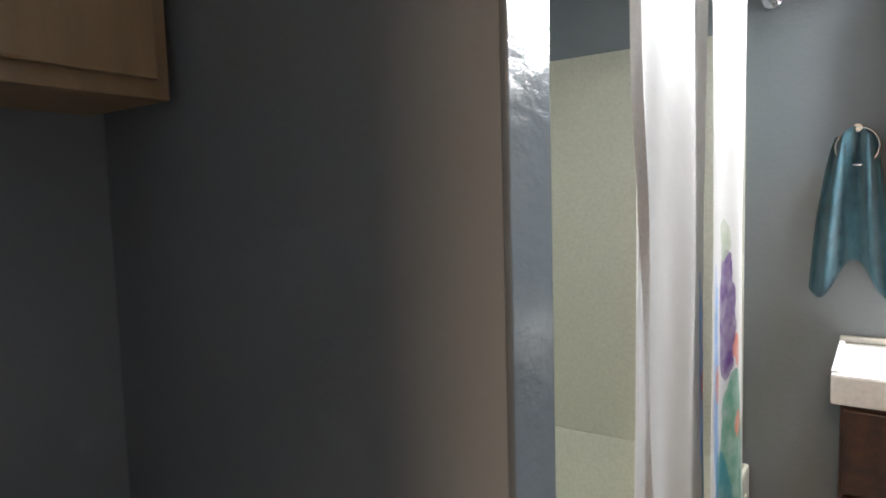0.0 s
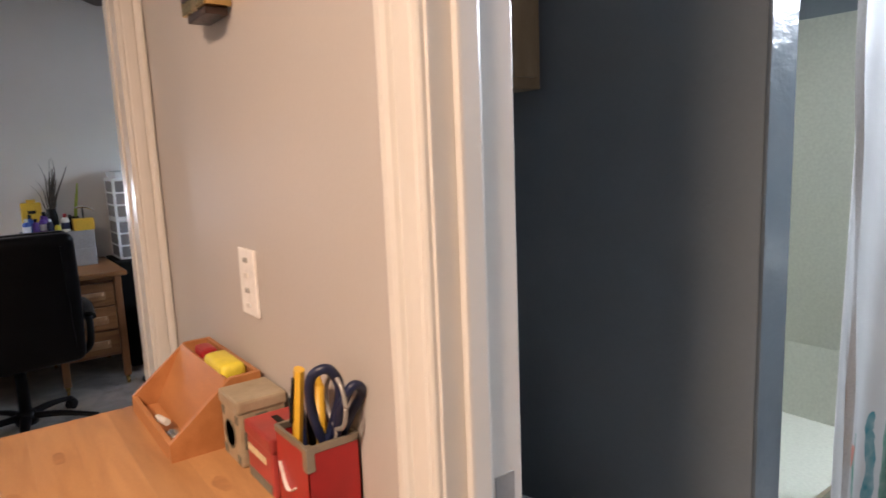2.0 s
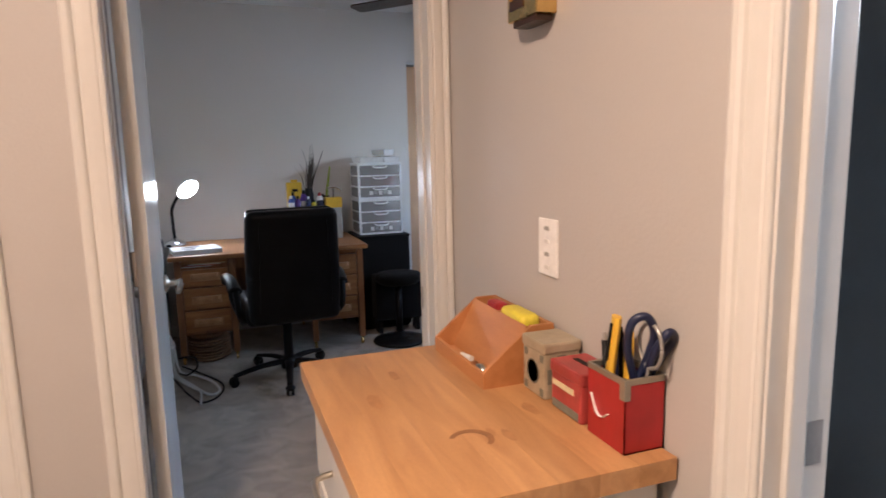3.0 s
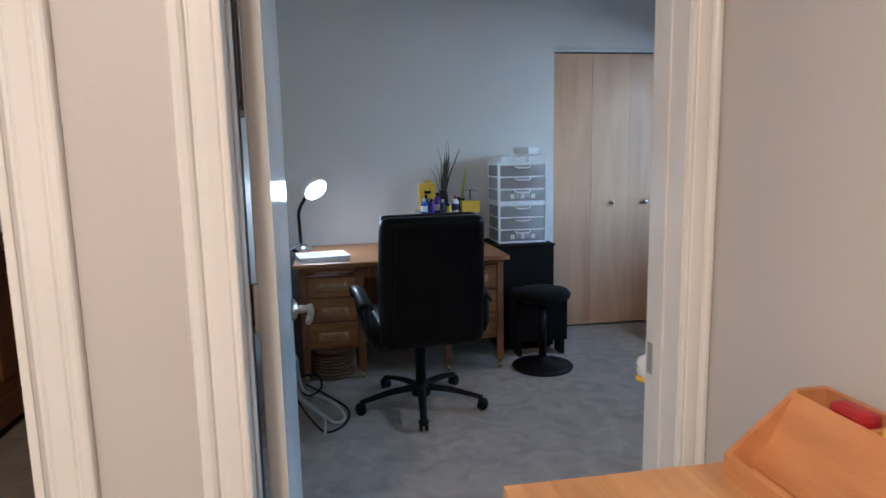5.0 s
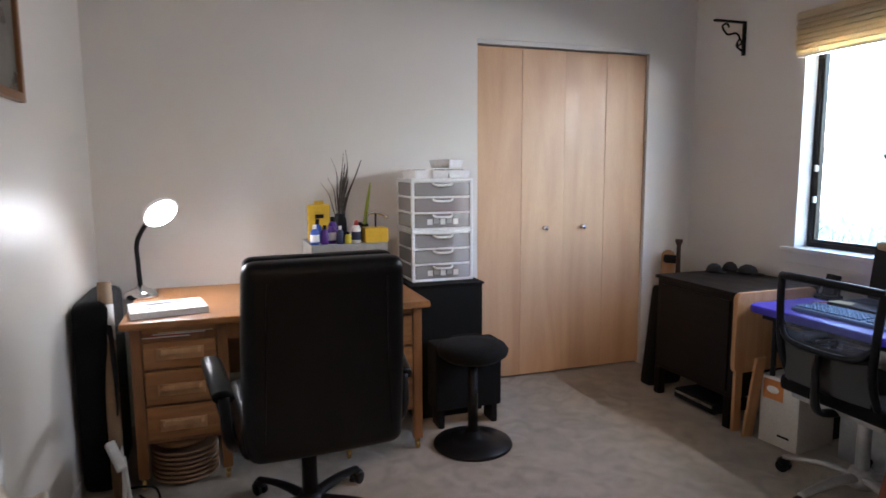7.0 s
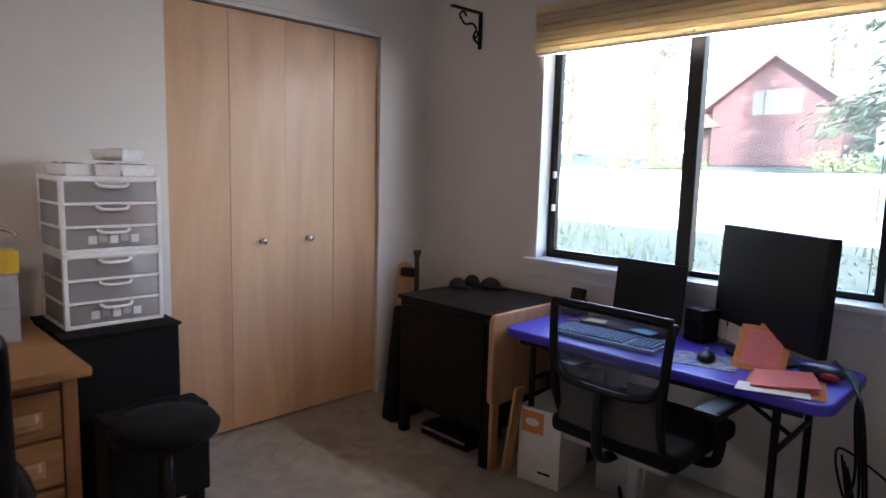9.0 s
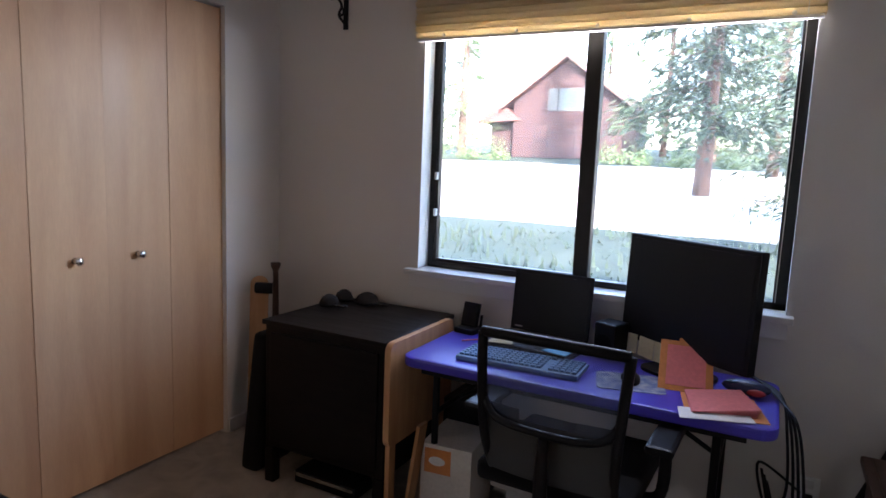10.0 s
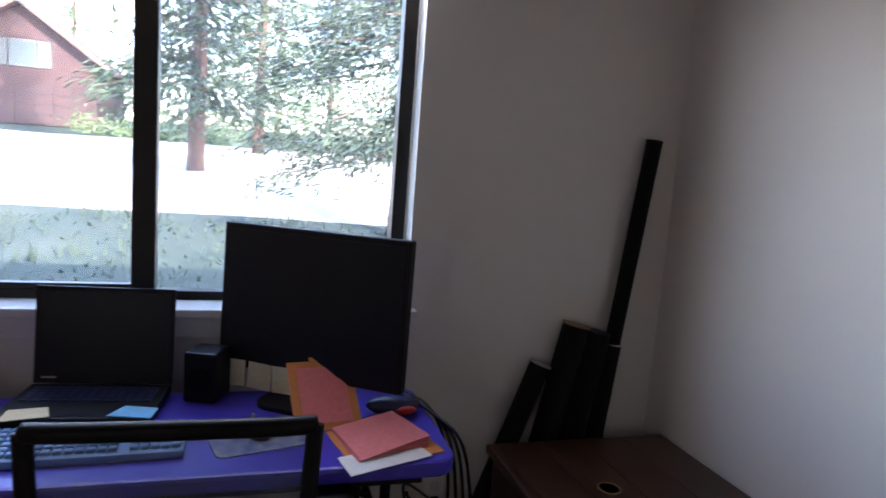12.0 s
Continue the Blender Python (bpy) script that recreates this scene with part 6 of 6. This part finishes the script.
def drape(y0, y1, x, z0, z1, amp, waves, seed, flare=0.0):
    t = bmesh.new()
    nu, nv = 90, 24
    rows = []
    for j in range(nv + 1):
        z = z0 + (z1 - z0) * j / nv
        k = 1 - j / nv
        row = []
        for i in range(nu + 1):
            u = i / nu
            a = amp * (0.7 + 0.5 * k) * math.sin(2 * math.pi * waves * u + 0.8 * math.sin(3 * k + seed) + seed) + 0.25 * amp * math.sin(2 * math.pi * waves * 2.3 * u + 2 * k)
            row.append(t.verts.new((x + a, y0 + (y1 - y0) * u - flare * k * (1 - u) + 0.012 * math.sin(7 * k + 9 * u), z)))
        rows.append(row)
    for j in range(nv):
        for i in range(nu):
            t.faces.new((rows[j][i], rows[j][i + 1], rows[j + 1][i + 1], rows[j + 1][i]))
    bmesh.ops.solidify(t, geom=list(t.faces), thickness=0.002)
    return t


cu = thing("shower_curtain", (-0.05, 1.9, 0.12), "white shower curtain printed with a bright cactus garden", "curtain")
part("cloth", drape(1.60, 2.05, -0.048, 0.12, 1.885, 0.010, 1.6, 0.4), printed_cloth("printed_curtain", 1.9, 0.12), cu, "cactus-printed cloth", smooth=True)
for k in range(9):
    part("hook", tube([(-0.045, 1.60 + 0.038 * k, 1.875), (-0.06, 1.60 + 0.038 * k, 1.91), (-0.06, 1.605 + 0.038 * k, 1.955), (-0.085, 1.605 + 0.038 * k, 1.945), (-0.085, 1.605 + 0.038 * k, 1.92)], 0.0035, 6), CHROME, cu, "chrome curtain hook")
cu = thing("curtain_liner", (-0.08, 1.5, 0.15), "creased white shower curtain liner hanging loose", "curtain")
part("cloth", drape(1.225, 1.76, -0.076, 0.15, 1.90, 0.012, 1.5, 1.7, 0.03), printed_cloth("printed_liner", 1.5, 0.15), cu, smooth=True)
t = bmesh.new()
strip = []
for k in range(25):
    z = 0.2 + 1.62 * k / 24
    y = 1.262 + 0.030 * math.sin(2.2 * z + 0.6)
    wd_ = 0.020 + 0.006 * math.sin(5.1 * z)
    strip.append([t.verts.new((-0.066 + 0.004 * math.sin(7 * z), y - wd_, z)), t.verts.new((-0.058 + 0.003 * math.sin(11 * z), y, z)), t.verts.new((-0.066, y + wd_, z))])
for a, b in zip(strip, strip[1:]):
    for k in range(2):
        t.faces.new((a[k], a[k + 1], b[k + 1], b[k]))
bmesh.ops.solidify(t, geom=list(t.faces), thickness=0.0015)
part("hem", t, LINERM, cu, "folded-over creased hem")
rd = thing("curtain_rod", (-0.07, 1.83, 1.93), "chrome shower curtain rod above the tub", "rod")
part("rod", C((-0.07, 1.067, 1.94), (-0.07, 2.598, 1.94), 0.0125), CHROME, rd, smooth=True)
for y in (1.067, 2.592):
    part("flange", C((-0.07, y, 1.94), (-0.07, y + 0.008, 1.94), 0.03), CHROME, rd)
# towel on a ring
tw = thing("hand_towel", (0.235, 2.55, 1.1), "teal terry hand towel hung on a wall ring", "towel")
t = bmesh.new()
rows = []
for j in range(21):
    k = j / 20
    row = []
    for i in range(25):
        u = i / 24
        wdt = 0.05 + 0.065 * (k ** 0.7)
        xx = 0.235 + (u - 0.5) * 2 * wdt - 0.02 * k + 0.02 * k * k
        fold = 0.020 * (1 - 0.3 * k) * math.sin(u * 14 + 2 * k) + 0.012 * math.sin(u * 23)
        zz = 1.60 - 0.44 * k - 0.06 * k * math.sin(u * 8.0 + 0.6) + 0.014 * (1 - k) * math.cos((u - 0.5) * 6)
        row.append(t.verts.new((xx, 2.545 + fold, zz)))
    rows.append(row)
for j in range(20):
    for i in range(24):
        t.faces.new((rows[j][i], rows[j][i + 1], rows[j + 1][i + 1], rows[j + 1][i]))
bmesh.ops.solidify(t, geom=list(t.faces), thickness=0.012)
part("cloth", t, TERRY, tw, smooth=True)
rg = thing("towel_ring", (0.24, 2.58, 1.53), "chrome towel ring on the wall", "towel ring")
part("ring", tube([(0.24 + 0.055 * math.cos(a), 2.555, 1.53 + 0.055 * math.sin(a)) for a in (2 * math.pi * k / 14 for k in range(15))], 0.004, 8, n=3), CHROME, rg, smooth=True)
part("post", C((0.24, 2.553, 1.585), (0.24, 2.599, 1.585), 0.012), CHROME, rg)
va = thing("vanity", (0.62, 2.4, 0.006), "dark brown bathroom vanity with drawers", "vanity")
part("body", B(0.225, 1.0, 2.20, 2.595, 0.07, 0.785, 0.003), CHESTW, va)
part("plinth", B(0.24, 0.98, 2.24, 2.59, 0.006, 0.07), CHESTW, va)
for k in range(3):
    f = part("drawer_front", B(0.235, 0.60, 2.182, 2.20, 0.09 + 0.23 * k, 0.31 + 0.23 * k, 0.004), CHESTW, va)
    part("knob", S((0.42, 2.168, 0.2 + 0.23 * k), 0.014, seg=12), NICKEL, f, smooth=True)
part("door", B(0.61, 0.99, 2.182, 2.20, 0.09, 0.77, 0.004), CHESTW, va)
vt = thing("counter", (0.62, 2.38, 0.785), "white moulded vanity top with a raised rim", "counter")
part("top", B(0.205, 1.02, 2.165, 2.596, 0.785, 0.865, 0.008), PORCELAIN, vt)
part("backsplash", B(0.205, 1.02, 2.575, 2.597, 0.865, 0.885, 0.005), PORCELAIN, vt)
part("side_rim", B(0.205, 0.222, 2.18, 2.575, 0.865, 0.872, 0.003), PORCELAIN, vt)
mi = thing("medicine_cabinet", (0.6, 2.55, 1.3), "wood-framed mirror cabinet above the vanity", "cabinet")
t = B(0.32, 0.35, 2.50, 2.598, 1.30, 1.95, 0.004)
B(0.90, 0.93, 2.50, 2.598, 1.30, 1.95, 0.004, t)
B(0.35, 0.90, 2.50, 2.598, 1.92, 1.95, 0.004, t)
B(0.35, 0.90, 2.50, 2.598, 1.30, 1.33, 0.004, t)
part("frame", t, CABW, mi)
part("mirror", B(0.35, 0.90, 2.53, 2.54, 1.33, 1.92), mat("mirror_glass", (0.9, 0.9, 0.9), 0.02, 1.0, var=0, bump=0, fine=0, rvar=0), mi)
vl = thing("vanity_light", (0.62, 2.52, 2.06), "white vanity light bar above the mirror", "wall light")
part("bar", B(0.40, 0.84, 2.54, 2.599, 2.06, 2.14, 0.008), CHROME, vl)
for k in range(3):
    part("bulb", S((0.47 + 0.15 * k, 2.49, 2.10), 0.045, seg=16), glow("lit_bulb", (0.95, 0.98, 1.0), 1.6), vl, smooth=True)
for ob in (tw, rg, va, vt, mi, vl):
    ob.location.x -= 0.075
tw.location.z -= 0.095
rg.location.z -= 0.07

# ---------- bedroom glimpse ----------
bd = thing("bed", (-3.6, -2.7, 0), "dark oak sleigh bed with panelled footboard", "bed")
FP = [(-4.75, -2.34), (-2.75, -2.34), (-2.75, -2.40), (-4.75, -2.40)]
part("footboard", slab(FP, 0.10, 0.90, 0.006), OAKV, bd)
part("top_rail", tube([(-4.8, -2.36, 0.93), (-3.7, -2.36, 0.94), (-2.7, -2.36, 0.93)], 0.045, 12), OAK, bd, smooth=True)
for k in range(4):
    x = -4.68 + 0.49 * k
    part("panel", B(x, x + 0.42, -2.338, -2.322, 0.28, 0.80, 0.008), OAKV, bd)
part("base_rail", B(-4.78, -2.72, -2.33, -2.41, 0.06, 0.20, 0.008), OAKV, bd)
for x in (-4.80, -2.76):
    part("post", B(x, x + 0.07, -2.41, -2.32, 0, 0.95, 0.01), OAKV, bd)
part("mattress", B(-4.75, -2.75, -4.3, -2.42, 0.20, 0.55, 0.05, seg=3), mat("blue_blanket", (0.14, 0.15, 0.26), 0.9, scale=6, bump=0.4), bd, smooth=True)

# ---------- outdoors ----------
# grass is coloured near black and bluish to carry the shade of the yard
GRASS = mat("shade_toned_lawn", (0.010, 0.027, 0.017), 0.95, scale=0.8, bump=0.8, bscale=14, col2=(0.030, 0.046, 0.032), fine=0.3, bdist=0.05)
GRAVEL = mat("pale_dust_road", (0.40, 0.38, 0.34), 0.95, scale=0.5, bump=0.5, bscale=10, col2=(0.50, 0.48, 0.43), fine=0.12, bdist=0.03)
LEAFM = mat("fir_needles", (0.012, 0.030, 0.017), 0.85, scale=2.0, bump=0.2, bscale=30, col2=(0.038, 0.062, 0.032), fine=0.2)
LEAF2 = mat("bright_leaves", (0.05, 0.09, 0.035), 0.85, scale=1.0, bump=0.2, bscale=20, col2=(0.10, 0.15, 0.06), fine=0.2)
BARK = mat("red_bark", (0.07, 0.043, 0.034), 0.95, scale=2, bump=0.8, bscale=14, col2=(0.12, 0.07, 0.052), stretch=(4, 4, 0.6), bdist=0.05)
# siding is darkened in colour for the shade on the cabin front
SIDING = mat("shade_toned_red_brown_siding", (0.027, 0.011, 0.011), 0.8, scale=1, bump=0.1, bscale=10, col2=(0.040, 0.017, 0.016), stretch=(0.5, 0.5, 4))
ROOFR = mat("red_roof", (0.085, 0.032, 0.028), 0.8, scale=1.5, bump=0.2, bscale=12, col2=(0.12, 0.047, 0.040))


def gz_at(y):
    return -0.75 + 0.072 * max(0.0, y - 3) if y < 60 else 3.35


t = bmesh.new()
ys = [-300, -40, 2.72, 4, 6, 8, 10, 12, 14, 16, 18, 20, 24, 28, 34, 40, 48, 60, 90, 400, 2000]
xs = [-1500, -200, -80, -40, -24, -16, -10, -6, -3, 0, 3, 6, 12, 24, 60, 200, 1500]
g = [[t.verts.new((x, y, gz_at(y) + 0.10 * noise.noise(Vector((x * 0.3, y * 0.3, 0))))) for x in xs] for y in ys]
for j in range(len(ys) - 1):
    for i in range(len(xs) - 1):
        t.faces.new((g[j][i], g[j][i + 1], g[j + 1][i + 1], g[j + 1][i]))
struct("ground", t, GRASS, "grassy yard with shade put into its dark colour", smooth=True)
t = bmesh.new()
edge = [(x, 13.2 + 0.5 * noise.noise(Vector((x * 0.4, 0, 3)))) for x in range(-60, 41, 2)]
top = [(x, 33.0 + 0.8 * noise.noise(Vector((x * 0.3, 5, 3)))) for x in range(-60, 41, 2)]
for i in range(len(edge) - 1):
    prev = None
    for k in range(9):
        pts = []
        for e0, e1 in ((edge[i], top[i]), (edge[i + 1], top[i + 1])):
            y = e0[1] + (e1[1] - e0[1]) * k / 8
            pts.append((e0[0], y, gz_at(y) + (0.14 if k else -0.08)))
        now = [t.verts.new(p) for p in pts]
        if prev:
            t.faces.new((prev[0], prev[1], now[1], now[0]))
        prev = now
bmesh.ops.remove_doubles(t, verts=t.verts, dist=0.001)
struct("road", t, GRAVEL, "sunlit pale gravel road", smooth=True)

# cabin across the road
hx, hy, hz0 = -14.6, 40.0, 1.95
ho = thing("house", (hx, hy, hz0), "red-brown gabled cabin with a garage door", "house")
W2 = 3.6
t = bmesh.new()
f = t.faces.new([t.verts.new(p) for p in ((hx - W2, hy, hz0), (hx + W2, hy, hz0), (hx + W2, hy, hz0 + 3.6), (hx, hy, hz0 + 6.2), (hx - W2, hy, hz0 + 3.6))])
e = bmesh.ops.extrude_face_region(t, geom=[f])
bmesh.ops.translate(t, vec=(0, 8, 0), verts=[v for v in e["geom"] if isinstance(v, bmesh.types.BMVert)])
wall = part("wall", t, SIDING, ho)
for k in range(20):
    z = hz0 + 0.15 + 0.29 * k
    half = W2 if z < hz0 + 3.6 else W2 * (hz0 + 6.2 - z) / 2.6
    part("siding_board", B(hx - half, hx + half, hy - 0.03, hy, z, z + 0.25), SIDING, wall)
for s in (-1, 1):
    t = bmesh.new()
    p = [(hx, hy - 0.7, hz0 + 6.45), (hx, hy + 8.3, hz0 + 6.45), (hx + s * (W2 + 0.7), hy + 8.3, hz0 + 3.25), (hx + s * (W2 + 0.7), hy - 0.7, hz0 + 3.25)]
    f = t.faces.new([t.verts.new(q) for q in p])
    e = bmesh.ops.extrude_face_region(t, geom=[f])
    bmesh.ops.translate(t, vec=(0, 0, -0.18), verts=[v for v in e["geom"] if isinstance(v, bmesh.types.BMVert)])
    part("roof", t, ROOFR, ho)
    t = C((hx, hy - 0.72, hz0 + 6.38), (hx + s * (W2 + 0.7), hy - 0.72, hz0 + 3.18), 0.11, seg=4)
    part("barge_board", t, plain("pale_barge", (0.26, 0.16, 0.14), 0.7), ho)
SHUT = plain("dark_shutter", (0.055, 0.065, 0.065), 0.8)
wd = part("window", B(hx - 0.55, hx + 0.75, hy - 0.12, hy, hz0 + 3.0, hz0 + 4.4), SHUT, ho)
for k in range(2):
    part("pane", B(hx - 0.45 + 0.58 * k, hx + 0.07 + 0.58 * k, hy - 0.14, hy - 0.12, hz0 + 3.1, hz0 + 4.3), plain("dull_blue_glass", (0.02, 0.035, 0.04), 0.3), wd)
for x in (hx - 1.25, hx + 0.78):
    part("shutter", B(x, x + 0.65, hy - 0.1, hy, hz0 + 3.0, hz0 + 4.4, 0.02), SHUT, ho)
# garage door colour is darkened for shade like the siding
gd = part("garage_door", B(hx - 2.1, hx + 2.5, hy - 0.08, hy, hz0, hz0 + 2.15), mat("brown_garage_door", (0.013, 0.007, 0.007), 0.7), ho)
for r in range(4):
    for c in range(5):
        part("door_panel", B(hx - 2.0 + 0.9 * c, hx - 1.2 + 0.9 * c, hy - 0.12, hy - 0.08, hz0 + 0.06 + 0.53 * r, hz0 + 0.5 + 0.53 * r), SIDING, gd)
po = part("porch", B(hx - 5.6, hx - 3.3, hy + 1.0, hy + 4, hz0, hz0 + 2.3), SIDING, ho)
t = bmesh.new()
p = [(hx - 6.2, hy - 0.2, hz0 + 2.2), (hx - 4.5, hy - 0.2, hz0 + 3.5), (hx - 3.0, hy - 0.2, hz0 + 2.4)]
f = t.faces.new([t.verts.new(q) for q in p])
e = bmesh.ops.extrude_face_region(t, geom=[f])
bmesh.ops.translate(t, vec=(0, 5, 0), verts=[v for v in e["geom"] if isinstance(v, bmesh.types.BMVert)])
part("porch_roof", t, ROOFR, ho)


def conifer(x, y, z, h, r, seed, clumps, low=0.12, ma=LEAFM, label="tall dark fir tree with drooping branches"):
    rn = random.Random(seed)
    tr = thing("fir_tree", (x, y, z), label, "tree", "trees across the road")
    part("trunk", tube([(x, y, z - 0.2), (x + 0.1, y, z + h * 0.5), (x, y, z + h)], 0.028 * h if h < 14 else 0.27, 8, taper=0.04), BARK, tr, smooth=True)
    t = bmesh.new()
    verts, faces = [], []
    lim = bmesh.new()
    for k in range(clumps):
        u = low + (1 - low) * (k + rn.random()) / clumps
        a = rn.random() * 2 * math.pi
        ln = r * (1 - u) ** 0.7 * rn.uniform(0.55, 1.1) + 0.15
        zc = z + h * u
        dx, dy = math.cos(a), math.sin(a)
        if k % 3 == 0:
            C((x, y, zc), (x + dx * ln, y + dy * ln, zc - 0.25 * ln), 0.03, 0.008, 5, lim)
        n = int((14 + 26 * ln) * (2.4 if y < 15 else 1.0))
        for j in range(n):
            f_ = rn.random() ** 0.7
            sp_ = 0.22 * ln * f_ + 0.06
            c = Vector((x + dx * ln * f_ + rn.gauss(0, sp_ * 0.5), y + dy * ln * f_ + rn.gauss(0, sp_ * 0.5), zc - 0.30 * ln * f_ * f_ - rn.random() * 0.28))
            s = rn.uniform(0.035, 0.09) * (0.58 if y < 15 else 1.0 if h < 16 else 1.3)
            d1 = Vector((dx + rn.gauss(0, 0.5), dy + rn.gauss(0, 0.5), -0.5 + rn.gauss(0, 0.3))).normalized() * s * 2.2
            d2 = Vector((rn.gauss(0, 1), rn.gauss(0, 1), rn.gauss(0, 0.4))).normalized() * s * 0.6
            i0 = len(verts)
            verts += [c - d1, c + d2, c + d1, c - d2]
            faces.append((i0, i0 + 1, i0 + 2, i0 + 3))
    part("limbs", lim, BARK, tr)
    me = bpy.data.meshes.new("crown")
    b0 = ROOT[tr].translation
    me.from_pydata([tuple(v - b0) for v in verts], [], faces)
    me.materials.append(ma)
    cr_ = new("crown", me)
    cr_.parent = tr
    ROOT[cr_] = ROOT[tr]
    t.free()
    return tr


conifer(0.2, 12.4, gz_at(12.4), 13.0, 3.9, 3, 420, low=0.13)
conifer(-4.3, 21.0, gz_at(21), 18.0, 3.2, 5, 230, low=0.12, label="tall fir with a bare red trunk")
conifer(-2.5, 30.0, gz_at(30), 17.0, 3.6, 6, 200, low=0.05)
for i, (x, y, h, r, ma) in enumerate(((-21.5, 39, 13, 3.4, LEAF2), (-25, 46, 19, 3.8, LEAFM), (-9.5, 46, 18, 3.6, LEAF2), (-6, 42, 16, 3.4, LEAF2), (-30, 42, 14, 3.6, LEAF2), (2, 44, 18, 4.0, LEAF2), (-17, 60, 16, 4.0, LEAF2), (7, 38, 17, 4.0, LEAFM), (-37, 50, 18, 4.2, LEAFM), (-1, 56, 20, 4.4, LEAF2))):
    conifer(x, y, gz_at(y), h, r, 20 + i, 120, low=0.05, ma=ma, label="sunlit evergreen tree beyond the road")

# tufts along the yard and shrubs by the cabin
rn = random.Random(11)
verts, faces = [], []
for k in range(5200):
    y = 5.5 + 7.6 * rn.random()
    x = -22 + 26 * rn.random()
    z = gz_at(y) + 0.05
    h = rn.uniform(0.05, 0.2) * (1.9 if noise.noise(Vector((x * 0.5, y * 0.5, 9))) > 0.12 else 0.6)
    a = rn.random() * 6.3
    i0 = len(verts)
    verts += [(x - 0.03 * math.cos(a), y - 0.03 * math.sin(a), z), (x + 0.03 * math.cos(a), y + 0.03 * math.sin(a), z), (x + rn.gauss(0, 0.05), y + rn.gauss(0, 0.05), z + h)]
    faces.append((i0, i0 + 1, i0 + 2))
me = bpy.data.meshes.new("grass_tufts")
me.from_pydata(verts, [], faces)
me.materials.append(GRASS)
tagged(new("grass_tufts", me), "rough grass tufts in the same shade-dark colour as the yard", "grass", kind="stuff")
for i, (x, y, s) in enumerate(((-19.5, 36.5, 1.0), (-17.8, 36.8, 0.8), (-10.8, 37, 1.1), (-9.2, 36.5, 0.9), (-7, 36, 1.0), (-22.5, 36, 1.2), (-4.5, 35.5, 0.9))):
    rr = random.Random(40 + i)
    sh = thing("shrub", (x, y, gz_at(y)), "low leafy shrub beside the road", "shrub", "shrubs by the road")
    verts, faces = [], []
    for k in range(420):
        v = Vector((rr.gauss(0, 0.45), rr.gauss(0, 0.4), abs(rr.gauss(0, 0.5)))) * s
        d1 = Vector((rr.gauss(0, 1), rr.gauss(0, 1), rr.gauss(0, 1))).normalized() * 0.1
        d2 = Vector((rr.gauss(0, 1), rr.gauss(0, 1), rr.gauss(0, 1))).normalized() * 0.06
        i0 = len(verts)
        verts += [v - d1, v + d2, v + d1, v - d2]
        faces.append((i0, i0 + 1, i0 + 2, i0 + 3))
    me = bpy.data.meshes.new("foliage")
    me.from_pydata(verts, [], faces)
    me.materials.append(LEAF2)
    o = new("foliage", me)
    o.parent = sh
    ROOT[o] = ROOT[sh]
